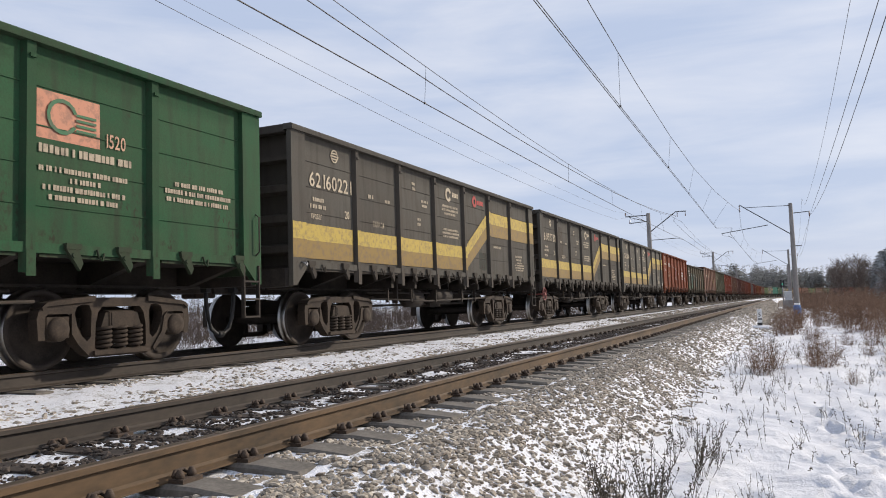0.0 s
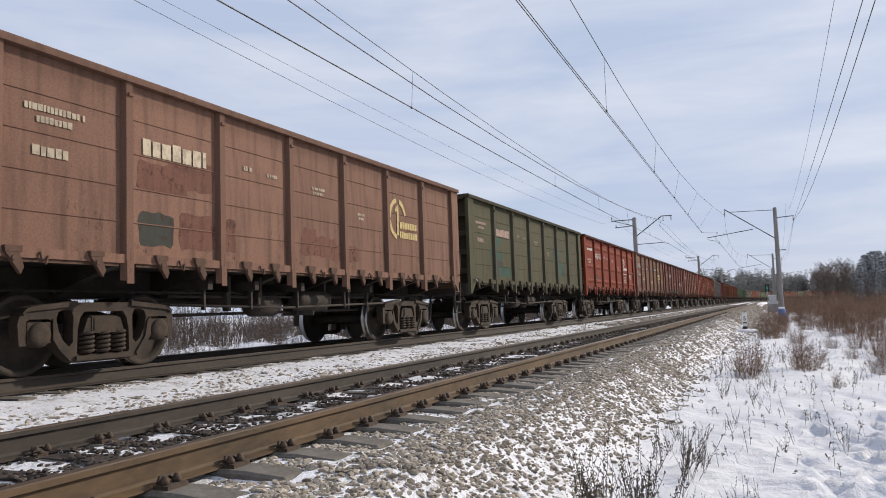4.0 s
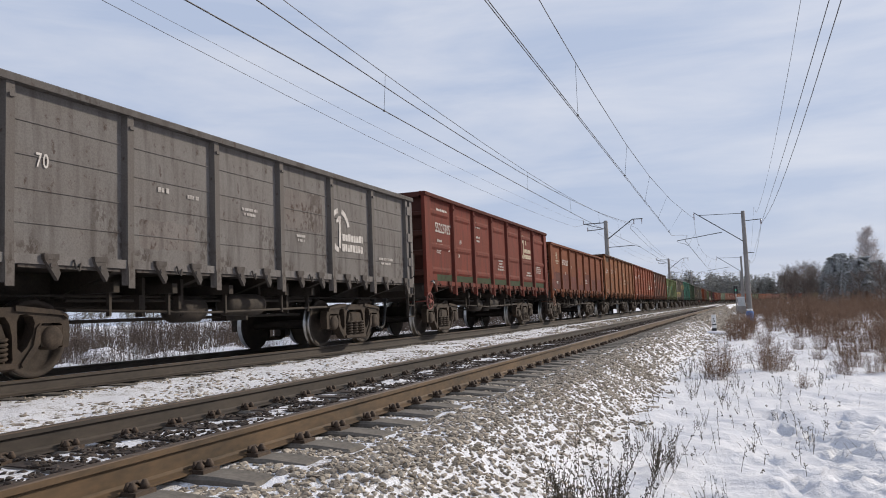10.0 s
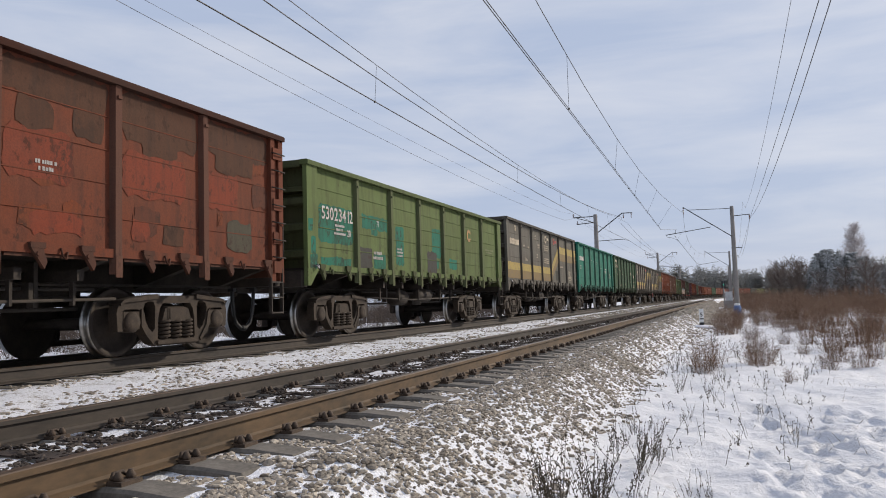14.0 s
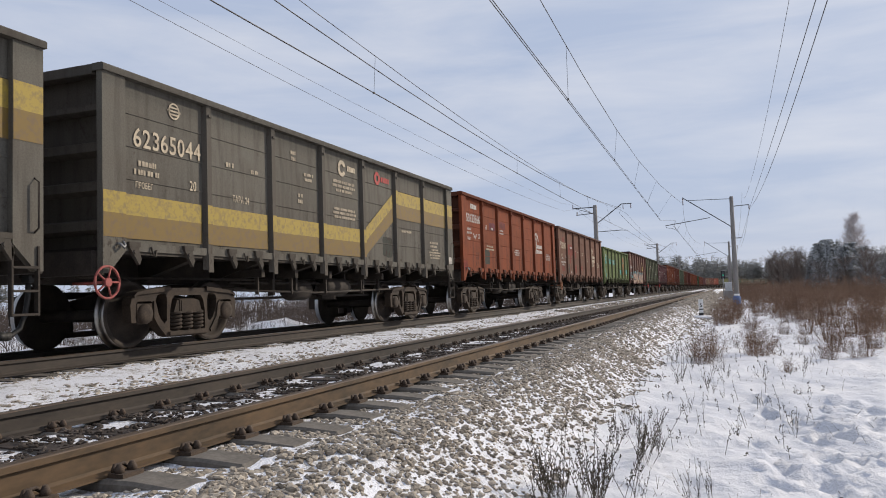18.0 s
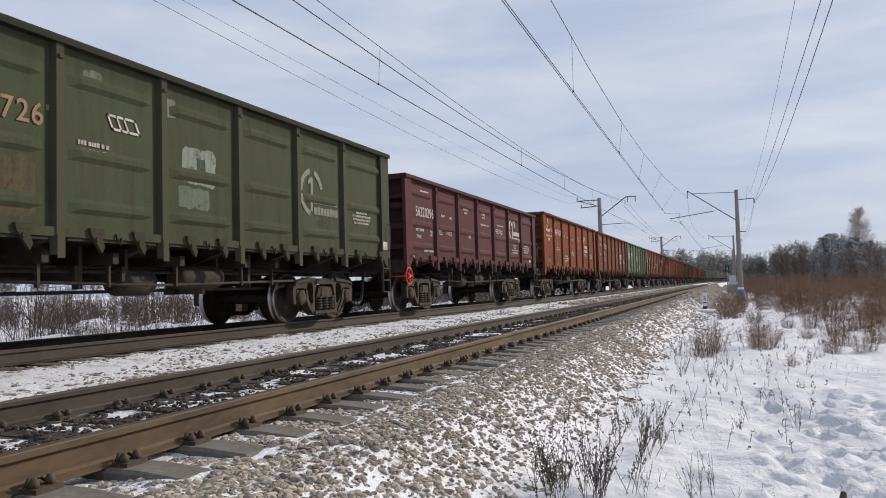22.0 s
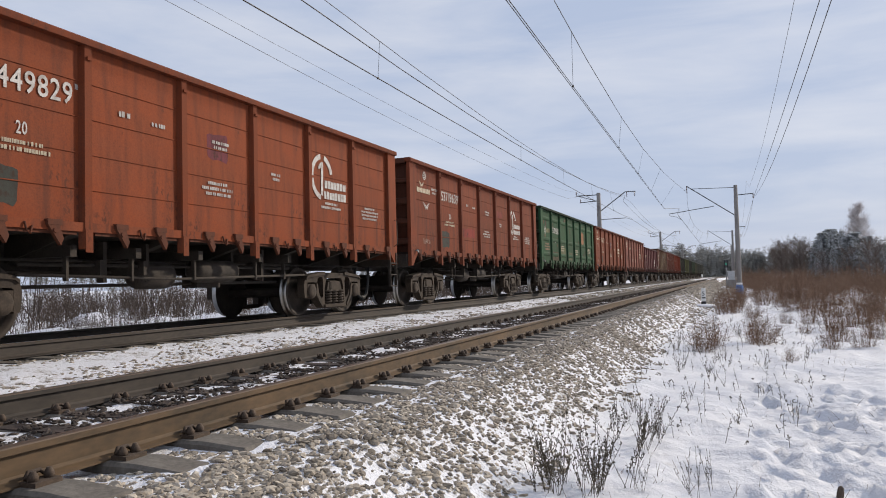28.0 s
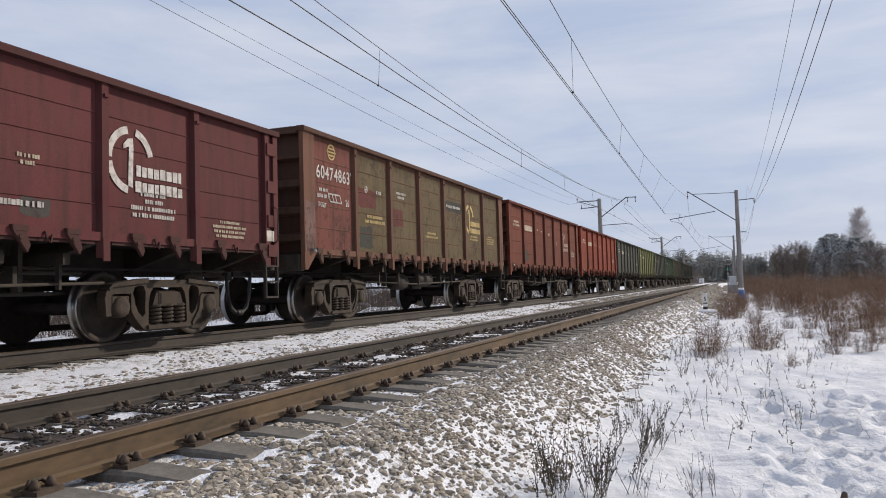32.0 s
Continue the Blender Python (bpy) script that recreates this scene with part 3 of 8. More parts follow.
def hose_mesh(s):
    bm = bmesh.new()
    x = 0.0 if s < 0 else WL
    pts = [(x + s * v, -0.42, z) for v, z in ((0.08, 0.98), (0.09, 0.74), (0.13, 0.52), (0.21, 0.36), (0.32, 0.285), (0.44, 0.27))]
    tube(bm, pts, 0.034, 8)
    lathe(bm, [(0.045, -0.06), (0.055, -0.02), (0.055, 0.05)], "x", 8, (x + s * 0.41, -0.42, 0.272))
    box(bm, x + s * 0.08 - 0.05, x + s * 0.08 + 0.05, -0.48, -0.36, 0.94, 1.03)
    return bm


def ladder_mesh(x):
    """Corner step: two bars with rungs."""
    bm = bmesh.new()
    for dx in (0.0, 0.34):
        box(bm, x + dx - 0.012, x + dx + 0.012, -HW - 0.03, -HW + 0.03, 0.52, 1.30)
    for z in (0.54, 0.80, 1.06):
        box(bm, x, x + 0.34, -HW - 0.035, -HW + 0.035, z - 0.013, z + 0.013)
    return bm


def handrail_mesh(x):
    bm = bmesh.new()
    tube(bm, [(x, -HW, 1.45), (x, -HW - 0.07, 1.50), (x, -HW - 0.07, 2.02), (x, -HW, 2.07)], 0.012, 6)
    return bm


def tank_mesh(x0, x1, r, y, z):
    bm = bmesh.new()
    lathe(bm, [(r * 0.45, x0), (r * 0.85, x0 + 0.05), (r, x0 + 0.12), (r, x1 - 0.12), (r * 0.85, x1 - 0.05), (r * 0.45, x1)], "x", 16, (0, y, z))
    return bm


def brake_rods_mesh():
    bm = bmesh.new()
    tube(bm, [(2.9, -0.45, 0.86), (9.8, -0.45, 0.84)], 0.022, 6)
    tube(bm, [(3.4, -0.95, 0.93), (9.4, -0.90, 0.93)], 0.025, 6)
    tube(bm, [(0.4, -0.72, 1.0), (WL - 0.4, -0.72, 1.0)], 0.022, 6)
    tube(bm, [(3.3, -0.62, 0.66), (9.4, -0.62, 0.68)], 0.028, 6)
    tube(bm, [(3.2, -1.18, 0.80), (6.0, -1.15, 0.74), (9.5, -1.18, 0.80)], 0.022, 6)
    for x in (3.9, 5.0, 6.3, 7.9, 8.8):
        box(bm, x - 0.05, x + 0.05, -1.30, -0.30, 1.02, 1.16)
        box(bm, x - 0.02, x + 0.02, -1.2, -1.14, 0.72, 1.1)
    box(bm, 6.9, 7.5, -0.75, -0.45, 0.60, 0.82)
    for x in (4.6, 5.4, 7.4, 8.3):
        box(bm, x - 0.03, x + 0.03, -1.05, -0.35, 0.80, 1.0)
        box(bm, x + 0.10, x + 0.16, -0.98, -0.86, 0.70, 1.25)
    return bm


def wheel_mesh(y, s):
    """A solid wheel with flange, tread, rim, dished disc and hub; s is -1 for the camera's side."""
    bm = bmesh.new()
    prof = [(0.07, 0.03), (0.13, 0.03), (0.15, -0.01), (0.30, -0.035), (0.395, -0.012), (0.405, 0.058), (0.450, 0.060), (0.470, 0.055), (0.478, 0.0), (0.482, -0.045), (0.500, -0.052), (0.507, -0.066), (0.495, -0.078), (0.40, -0.075), (0.30, -0.06), (0.14, -0.05), (0.07, -0.07)]
    mis = [0, 0, 0, 0, 0, 0, 0, 1, 1, 1, 1, 0, 0, 0, 0, 0]
    lathe(bm, [(r, s * w) for r, w in prof], "y", 40, (0, y, 0), mis)
    return bm


def axle_mesh():
    bm = bmesh.new()
    lathe(bm, [(0.065, -1.10), (0.065, -0.86), (0.095, -0.84), (0.095, -0.68), (0.08, -0.6), (0.08, 0.6), (0.095, 0.68), (0.095, 0.84), (0.065, 0.86), (0.065, 1.10)], "y", 16)
    return bm


def holed_plate(bm, outline, holes, y0, y1):
    """A plate in the x-z plane with openings through it, from y0 to y1."""
    edges = []
    for loop in [outline] + holes:
        vs = [bm.verts.new((x, y0, z)) for x, z in loop]
        edges += [bm.edges.new((vs[i], vs[(i + 1) % len(vs)])) for i in range(len(vs))]
    faces = [g for g in bmesh.ops.triangle_fill(bm, edges=edges, use_beauty=True)["geom"] if isinstance(g, bmesh.types.BMFace)]
    ex = bmesh.ops.extrude_face_region(bm, geom=faces)
    for v in [g for g in ex["geom"] if isinstance(g, bmesh.types.BMVert)]:
        v.co.y = y1
    bmesh.ops.recalc_face_normals(bm, faces=bm.faces[:])


def side_frame_mesh(y):
    """Cast bogie frame: one deep plate arched over the axle boxes, open for the springs, with a window either side."""
    half = [(0.40, 0.125), (0.50, 0.155), (0.66, 0.29), (0.735, 0.40), (0.755, 0.63), (0.80, 0.655), (1.05, 0.655), (1.085, 0.63), (1.085, 0.36), (1.175, 0.36),
            (1.195, 0.60), (1.17, 0.70), (1.10, 0.755), (0.95, 0.785), (0.74, 0.80), (0.52, 0.835), (0.40, 0.845)]
    win = [(0.465, 0.37), (0.455, 0.68), (0.49, 0.755), (0.58, 0.765), (0.665, 0.735), (0.695, 0.66), (0.665, 0.52), (0.595, 0.39), (0.52, 0.325)]
    mid = [(0.385, 0.215), (0.405, 0.24), (0.395, 0.52), (0.36, 0.66), (0.30, 0.735)]
    flip = lambda pts: [(-x, z) for x, z in reversed(pts)]
    bm = bmesh.new()
    holed_plate(bm, half + flip(half), [win, flip(win), mid + flip(mid)], y - 0.075, y + 0.075)
    box(bm, -0.44, 0.44, y - 0.115, y - 0.077, 0.150, 0.205)
    for s in (-1, 1):
        prism(bm, [(s * 0.42, 0.80), (s * 1.08, 0.745), (s * 1.14, 0.70), (s * 1.15, 0.735), (s * 1.09, 0.785), (s * 0.95, 0.812), (s * 0.42, 0.865)], "y", y - 0.105, y + 0.105)
        prism(bm, [(s * 0.755, 0.42), (s * 0.755, 0.655), (s * 0.70, 0.60), (s * 0.66, 0.40), (s * 0.50, 0.20), (s * 0.52, 0.155), (s * 0.66, 0.285)], "y", y - 0.10, y - 0.077)
    return bm


def axlebox_mesh(y):
    bm = bmesh.new()
    box(bm, -0.15, 0.15, y - 0.08, y + 0.08, -0.10, 0.145)
    lathe(bm, [(0.05, -0.10), (0.125, -0.09), (0.145, -0.06), (0.145, 0.09)], "y", 18, (0, y - 0.03 if y < 0 else y + 0.03, 0.0))
    return bm


def spring_mesh(x, y, r=0.092):
    """One coil spring."""
    bm = bmesh.new()
    turns, n = 5, 60
    pts = [(x + r * math.cos(2 * math.pi * turns * i / n), y + r * math.sin(2 * math.pi * turns * i / n), 0.218 + 0.27 * i / n) for i in range(n + 1)]
    tube(bm, pts, 0.021, 5)
    return bm


def bolster_mesh():
    bm = bmesh.new()
    prism(bm, [(-1.15, 0.50), (-0.5, 0.46), (0.5, 0.46), (1.15, 0.50), (1.15, 0.67), (0.4, 0.82), (-0.4, 0.82), (-1.15, 0.67)], "x", -0.20, 0.20)
    lathe(bm, [(0.19, 0.80), (0.19, 0.94)], "z", 16)
    for s in (-1, 1):
        box(bm, -0.17, 0.17, s * 1.06 - 0.10, s * 1.06 + 0.10, 0.47, 0.66)
        # friction wedges
        prism(bm, [(-0.32, 0.48), (-0.20, 0.48), (-0.20, 0.66), (-0.25, 0.66)], "y", s * 1.06 - 0.08, s * 1.06 + 0.08)
        prism(bm, [(0.20, 0.48), (0.32, 0.48), (0.25, 0.66), (0.20, 0.66)], "y", s * 1.06 - 0.08, s * 1.06 + 0.08)
    return bm


def brake_beam_mesh():
    bm = bmesh.new()
    for s in (-1, 1):
        tube(bm, [(s * 0.36, -0.95, 0.40), (s * 0.36, 0.95, 0.40)], 0.035, 6)
        for y in (-0.80, 0.80):
            prism(bm, [(s * 0.36, 0.22), (s * 0.44, 0.22), (s * 0.40, 0.48), (s * 0.43, 0.60), (s * 0.36, 0.60)], "y", y - 0.05, y + 0.05)
    return bm


BOGIES = (2.12, 10.77)
WB = 0.925


def build_wagon(pressed, top, old=False):
    """The template of a four-axle open wagon with all its parts."""
    global TOP
    TOP = top
    w = new("open_wagon")
    P = lambda name, bm, mat, label="": part(name, bm, mat, w, label)
    for wide, bays in ((END_BAY, (0, NP - 1)), (BAY, range(1, NP - 1))):
        panel = gear = None
        for i in bays:
            at = pose(POSTS[i], 0, 0)
            if panel is None:
                panel = P("side_panel", side_panel_mesh(pressed, wide), PAINT)
                gear = P("hatch_gear", hatch_gear_mesh(wide), PAINT, "rusty hatch hinges and hooks")
                panel.matrix_basis, gear.matrix_basis = at, at
            else:
                share("side_panel", panel, w, at)
                tagged(share("hatch_gear", gear, w, at), "rusty hatch hinges and hooks")
    rib = P("side_post", rib_mesh(), PAINT)
    rib.matrix_basis = pose(POSTS[1], 0, 0)
    for i in range(2, NP):
        share("side_post", rib, w, pose(POSTS[i], 0, 0))
    P("corner_post", corner_mesh(1, old), PAINT)
    P("corner_post", corner_mesh(-1, old), PAINT).matrix_basis = pose(WL, 0, 0)
    P("tow_hook", tow_hook_mesh(), GALV, "bent steel towing hook")
    P("top_chord", top_chord_mesh(), PAINT)
    P("side_sill", sill_mesh(), PAINT)
    P("side_wall", far_side_mesh(), PAINT)
    for s in (1, -1):
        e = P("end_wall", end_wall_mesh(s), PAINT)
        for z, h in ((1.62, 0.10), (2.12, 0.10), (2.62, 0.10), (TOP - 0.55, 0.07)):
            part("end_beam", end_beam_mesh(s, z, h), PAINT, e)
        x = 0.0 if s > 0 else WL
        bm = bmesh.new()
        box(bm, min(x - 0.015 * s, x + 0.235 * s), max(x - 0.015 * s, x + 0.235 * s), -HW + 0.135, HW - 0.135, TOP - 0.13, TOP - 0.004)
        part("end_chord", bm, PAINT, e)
    P("floor_frame", floor_mesh(), GRIMESHADE)
    P("centre_sill", sill_beam_mesh(), GRIMESHADE)
    for s in (-1, 1):
        P("coupler", coupler_mesh(s), CAST, "rusty automatic coupler")
        P("brake_hose", hose_mesh(s), RUBBER, "hanging black rubber brake hose")
    P("ladder", ladder_mesh(WL - 0.42), GRIMESHADE, "narrow steel corner ladder")
    P("handrail", handrail_mesh(WL - 0.12), GRIMESHADE)
    P("air_tank", tank_mesh(6.5, 7.6, 0.18, -0.95, 0.86), GRIMESHADE, "grimy air reservoir")
    P("brake_cylinder", tank_mesh(5.4, 6.2, 0.20, -0.80, 0.80), GRIMESHADE)
    P("brake_linkage", brake_rods_mesh(), GRIMESHADE)
    sf = fr = None
    for bx in BOGIES:
        at = pose(bx, 0, 0)
        if sf is None:
            bo = P("bogie_bolster", bolster_mesh(), CAST)
            sf = part("side_frame", side_frame_mesh(-1.06), CAST, bo, "dusty cast steel bogie frame")
            sg = part("side_frame", side_frame_mesh(1.06), CAST, bo)
            sp = [part("spring", spring_mesh(x, -1.09), CAST, bo, "coil spring") for x in (-0.245, 0.0, 0.245)]
            ax = [part("axle_box", axlebox_mesh(-1.06), CAST, bo)]
            ax[0].matrix_basis = pose(-WB, 0, 0.4785)
            ax.append(share("axle_box", ax[0], bo, pose(WB, 0, 0.4785)))
            bb = part("brake_beam", brake_beam_mesh(), GRIMESHADE, bo)
            bo.matrix_basis = at
        else:
            b2 = share("bogie_bolster", bo, w, at)
            for o in (sf, sg, *sp, *ax, bb):
                q = share(o.name.split(".")[0], o, b2, o.matrix_basis.copy())
                if "label" in o:
                    tagged(q, o["label"])
    first = None
    for bx in BOGIES:
        for s in (-1, 1):
            at = pose(bx + s * WB, 0, 0.4785)
            if first is None:
                first = P("wheelset", axle_mesh(), WHEELM)
                wa = part("wheel", wheel_mesh(-0.795, -1), [WHEELM, TREAD], first, "dark disc wheel with bright worn tread")
                wb = part("wheel", wheel_mesh(0.795, 1), [WHEELM, TREAD], first)
                first.matrix_basis = at
            else:
                f2 = share("wheelset", first, w, at)
                tagged(share("wheel", wa, f2), "dark disc wheel with bright worn tread")
                share("wheel", wb, f2)
    return w


RED, ORANGE, BRICK, PINK = (0.200, 0.030, 0.012), (0.200, 0.044, 0.014), (0.145, 0.033, 0.018), (0.150, 0.070, 0.046)
MAROON, DGREY, LDGREY, LGREY = (0.095, 0.026, 0.036), (0.084, 0.080, 0.068), (0.122, 0.115, 0.096), (0.185, 0.174, 0.166)
GREEN, LIME, TEAL, DGREEN, OLIVE = (0.022, 0.082, 0.036), (0.115, 0.160, 0.055), (0.012, 0.160, 0.112), (0.026, 0.066, 0.032), (0.078, 0.078, 0.042)
DUSTGREEN = (0.046, 0.055, 0.042)
SOOTRED = (0.135, 0.036, 0.017)
RUSTY, RUSTRED, DARKRED = (0.185, 0.051, 0.020), (0.190, 0.043, 0.017), (0.115, 0.023, 0.016)

# One row a wagon, from the front of the train: colour, its name, painted number, what sets its side apart.
TRAIN = [
    (GREEN, "green", "", "plain"), (DGREY, "dark grey", "62160221", "stripe"), (DGREY, "dark grey", "61997730", "stripe"), (LDGREY, "grey", "62343504", "stripe"),
    (ORANGE, "orange-red", "53806980", "ring"), ((0.080, 0.066, 0.036), "olive-brown", "53586087", "patch"), ((0.21, 0.115, 0.080), "faded brown-pink", "", "ring"), (OLIVE, "dark olive", "", "patch"),
    (RED, "red", "56859176", "ring"), (PINK, "faded pinkish brown", "60474962", "patch"), (DARKRED, "dark red", "55435002", "ring"), ((0.150, 0.050, 0.030), "worn brown-red", "55451819", "patch"),
    (RED, "red", "52297231", "ring"), (RUSTRED, "brown-red", "56227549", "ring"), (LGREY, "light grey", "53482857", "ring"), ((0.150, 0.030, 0.020), "dark red", "55223705", "ring"),
    (RUSTY, "rusty brown", "56707557", "two"), ((0.215, 0.076, 0.028), "rusty orange-brown", "57223477", "rust"), (RUSTRED, "red-brown", "56352719", "ring"), (SOOTRED, "sooty orange-red", "56364144", "patch"),
    (LIME, "light green", "53023412", "patch"), (LDGREY, "grey", "", "stripe"), (TEAL, "teal green", "", "plain"), ((0.026, 0.078, 0.036), "dark green", "62298948", "plain"),
    (LDGREY, "grey", "62387428", "stripe"), (LDGREY, "grey", "62365044", "stripe"), (ORANGE, "orange", "53633566", "ring"), (PINK, "brown-pink", "55823967", "patch"),
    (LIME, "light green", "", "patch"), ((0.115, 0.050, 0.038), "dull brown", "60504826", "graffiti"), ((0.046, 0.062, 0.030), "olive-green", "56611726", "patch"), (MAROON, "maroon", "56220296", "ring"),
    (ORANGE, "orange", "54876909", "rust"), (BRICK, "brick-red", "55557300", "ring"), ((0.105, 0.152, 0.092), "worn grey-green", "", "rust"), ((0.165, 0.056, 0.033), "brown", "55769624", "ring"),
    (DARKRED, "dark brown-red", "", "patch"), (RUSTY, "orange-brown", "", "ring"), (ORANGE, "orange-red", "57449829", "ring"), (RUSTRED, "orange-brown", "53719639", "ring"),
    (GREEN, "rust-streaked green", "55101158", "rust"), (RUSTRED, "orange-brown", "54362223", "ring"), ((0.205, 0.068, 0.046), "pinkish red", "54869680", "ring"), ((0.100, 0.026, 0.028), "maroon", "53428264", "ring"),
    (PINK, "faded pinkish brown", "60474863", "patch"), (BRICK, "brick-red", "", "ring"), (RED, "red", "", "plain"), (DUSTGREEN, "dusty grey-green", "", "plain"),
    ((0.120, 0.135, 0.045), "dull yellow-green", "", "plain"), (DUSTGREEN, "dusty grey-green", "", "plain"), (DGREEN, "dark green", "", "plain"), (OLIVE, "olive", "", "plain"),
    (DUSTGREEN, "dusty grey-green", "", "plain"), (DUSTGREEN, "dusty green", "", "plain"), (DUSTGREEN, "dusty grey-green", "", "plain"),
]
RUST_STREAKED = (14, 17, 26, 32, 34, 40)
DARK_TOP = (5, 8, 10, 11, 12, 13, 17, 19, 29, 30, 40)     # sooty top chords
DARK_POSTS = (10, 12, 19, 23)
WAGON_PITCH, SPEED, NOSE = 13.9025, 18.646, 10.02
# slack in the couplings, built up along the train; the wagon with an end platform (31) is longer
SLACK_AT = [0, 4, 6, 8, 9, 11, 13, 15, 16, 19, 21, 23, 25, 27, 28, 29, 30, 31, 32, 33, 35, 37, 42, 54]
SLACK = [0.27, 0.12, 0.06, -0.16, -0.24, -0.42, -0.46, -0.52, -0.64, -0.70, -0.78, -0.67, -0.63, -0.54, -0.45, -0.31, -0.15, -0.05, 0.67, 0.86, 0.90, 0.93, 0.98, 1.02]


def nose_at(i):
    """Where wagon i's leading end wall stands at the start, along the line."""
    return NOSE + WAGON_PITCH * (i - 1) + float(np.interp(i, SLACK_AT, SLACK))


def wagon_pose(i, t):
    a, _ = line_at(nose_at(i) - SPEED * t + BOGIES[0], D)
    b, _ = line_at(nose_at(i) - SPEED * t + BOGIES[1], D)
    d = (b - a).normalized()
    return Matrix.Translation((a.x - d.x * BOGIES[0], a.y - d.y * BOGIES[0], ZF)) @ Matrix.Rotation(math.atan2(d.y, d.x), 4, "Z")


def paint_wagon(w, i, colour, rnd):
    k = rnd.uniform(0.92, 1.08)
    base = tuple(min(0.9, v * k) for v in colour)
    wear, chord = 0.75 if i in RUST_STREAKED else rnd.choice((0.0, 0.15, 0.3, 0.5)), rnd.choice((0.6, 0.75, 0.9))
    warm = base[0] > 1.6 * base[1]
    for o in w.children_recursive:
        v = 1.0
        if o.name.startswith(("side_post", "hatch_gear")):
            v = 0.80
            if o.name.startswith("hatch_gear"):
                o.color = (*(0.42 * c + 0.58 * g for c, g in zip(base, (0.030, 0.023, 0.018))), wear)
                continue
            if i in DARK_POSTS or not warm and colour is not GREEN:
                o.color = (*(0.55 * c + 0.45 * g for c, g in zip(base, (0.066, 0.054, 0.044))), wear)
                continue
        elif o.name.startswith(("side_panel",)):
            v = rnd.uniform(0.90, 1.10)
        elif o.name.startswith("top_chord"):
            v = 0.32 if i in DARK_TOP else chord
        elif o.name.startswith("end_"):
            # end walls: road grime, with their shade also mixed into the colour
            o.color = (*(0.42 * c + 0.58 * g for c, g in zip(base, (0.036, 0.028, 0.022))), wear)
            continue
        o.color = (*(min(1, c * v) for c in base), wear)


def build_train():
    temps = [build_wagon(False, 3.68), build_wagon(True, 3.68), build_wagon(False, 3.39), build_wagon(False, 3.39, True), build_wagon(True, 3.39), build_wagon(False, 3.64, True)]
    made = []
    rnd = random.Random(11)
    used = [False] * 6
    kind = {16: 2, 20: 2, 28: 2, 5: 3, 14: 3, 43: 3, 31: 4, 19: 5, **{i: 1 for i in (8, 10, 11, 12, 13, 15, 18, 30, 40)}}
    for i, (colour, word, number, marks) in enumerate(TRAIN):
        k = kind.get(i, 0)
        if used[k]:
            w = copy_thing(temps[k], wagon_pose(i, 0))
        else:
            w, used[k] = temps[k], True
            w.matrix_basis = wagon_pose(i, 0)
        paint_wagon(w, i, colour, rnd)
        tagged(w, WORDS(word, number, marks), "wagon", "wagons of the freight train")
        made.append(w)
    return made


def WORDS(word, number, marks):
    tail = {"stripe": "with a climbing yellow stripe", "graffiti": "with bubble graffiti along its side", "patch": "with touch-up paint patches",
            "rust": "streaked with rust", "two": "painted in two tones", "ring": "with a broken ring mark", "plain": "with faded stencilled marks"}[marks]
    return f"{word} four-axle open freight wagon {tail}"


WAGONS = build_train()

# ---------------------------------------------------------------- painted marks on the wagons
FACE = -HW + 0.075 - 0.008          # just proud of the side sheets
WHITE, CREAM, YELLOW, OCHRE = (0.47, 0.44, 0.41), (0.45, 0.375, 0.265), (0.42, 0.30, 0.050), (0.22, 0.138, 0.030)


def glyph_bank(chars):
    """Meshes of single characters of the built-in font: vertices, faces and advance for a height of one."""
    bank = {}
    cu = bpy.data.curves.new("glyph", "FONT")
    cu.size, cu.resolution_u, cu.offset = 1.0, 3, 0.012
    ob = new("glyph", cu)
    for ch in chars:
        cu.body = ch
        dg = bpy.context.evaluated_depsgraph_get()
        me = bpy.data.meshes.new_from_object(ob.evaluated_get(dg))
        vs = np.array([v.co[:2] for v in me.vertices]) if len(me.vertices) else np.zeros((0, 2))
        bank[ch] = (vs, [tuple(p.vertices) for p in me.polygons], (float(vs[:, 0].max()) if len(vs) else 0.3) + 0.07)
        bpy.data.meshes.remove(me)
    bpy.data.objects.remove(ob)
    bpy.data.curves.remove(cu)
    return bank


GLYPHS = glyph_bank("0123456789ЧЕРПОВЦСТАБГ")


def lettering(name, text, x, z, h, parent, colour, y=FACE - 0.006, squeeze=0.73):
    """Painted characters on the wagon's side, x rightwards from their start."""
    verts, faces, cur = [], [], 0.0
    for ch in text:
        if ch == " ":
            cur += 0.35
            continue
        vs, fs, adv = GLYPHS[ch]
        n = len(verts)
        verts += [(x + (cur + p[0]) * h * 1.38 * squeeze, y, z + p[1] * h * 1.38) for p in vs]
        faces += [tuple(n + i for i in f) for f in fs]
        cur += adv
    ob = arrays_mesh(name, verts, faces, MARK, parent)
    ob.color = (*colour, 1)
    return ob


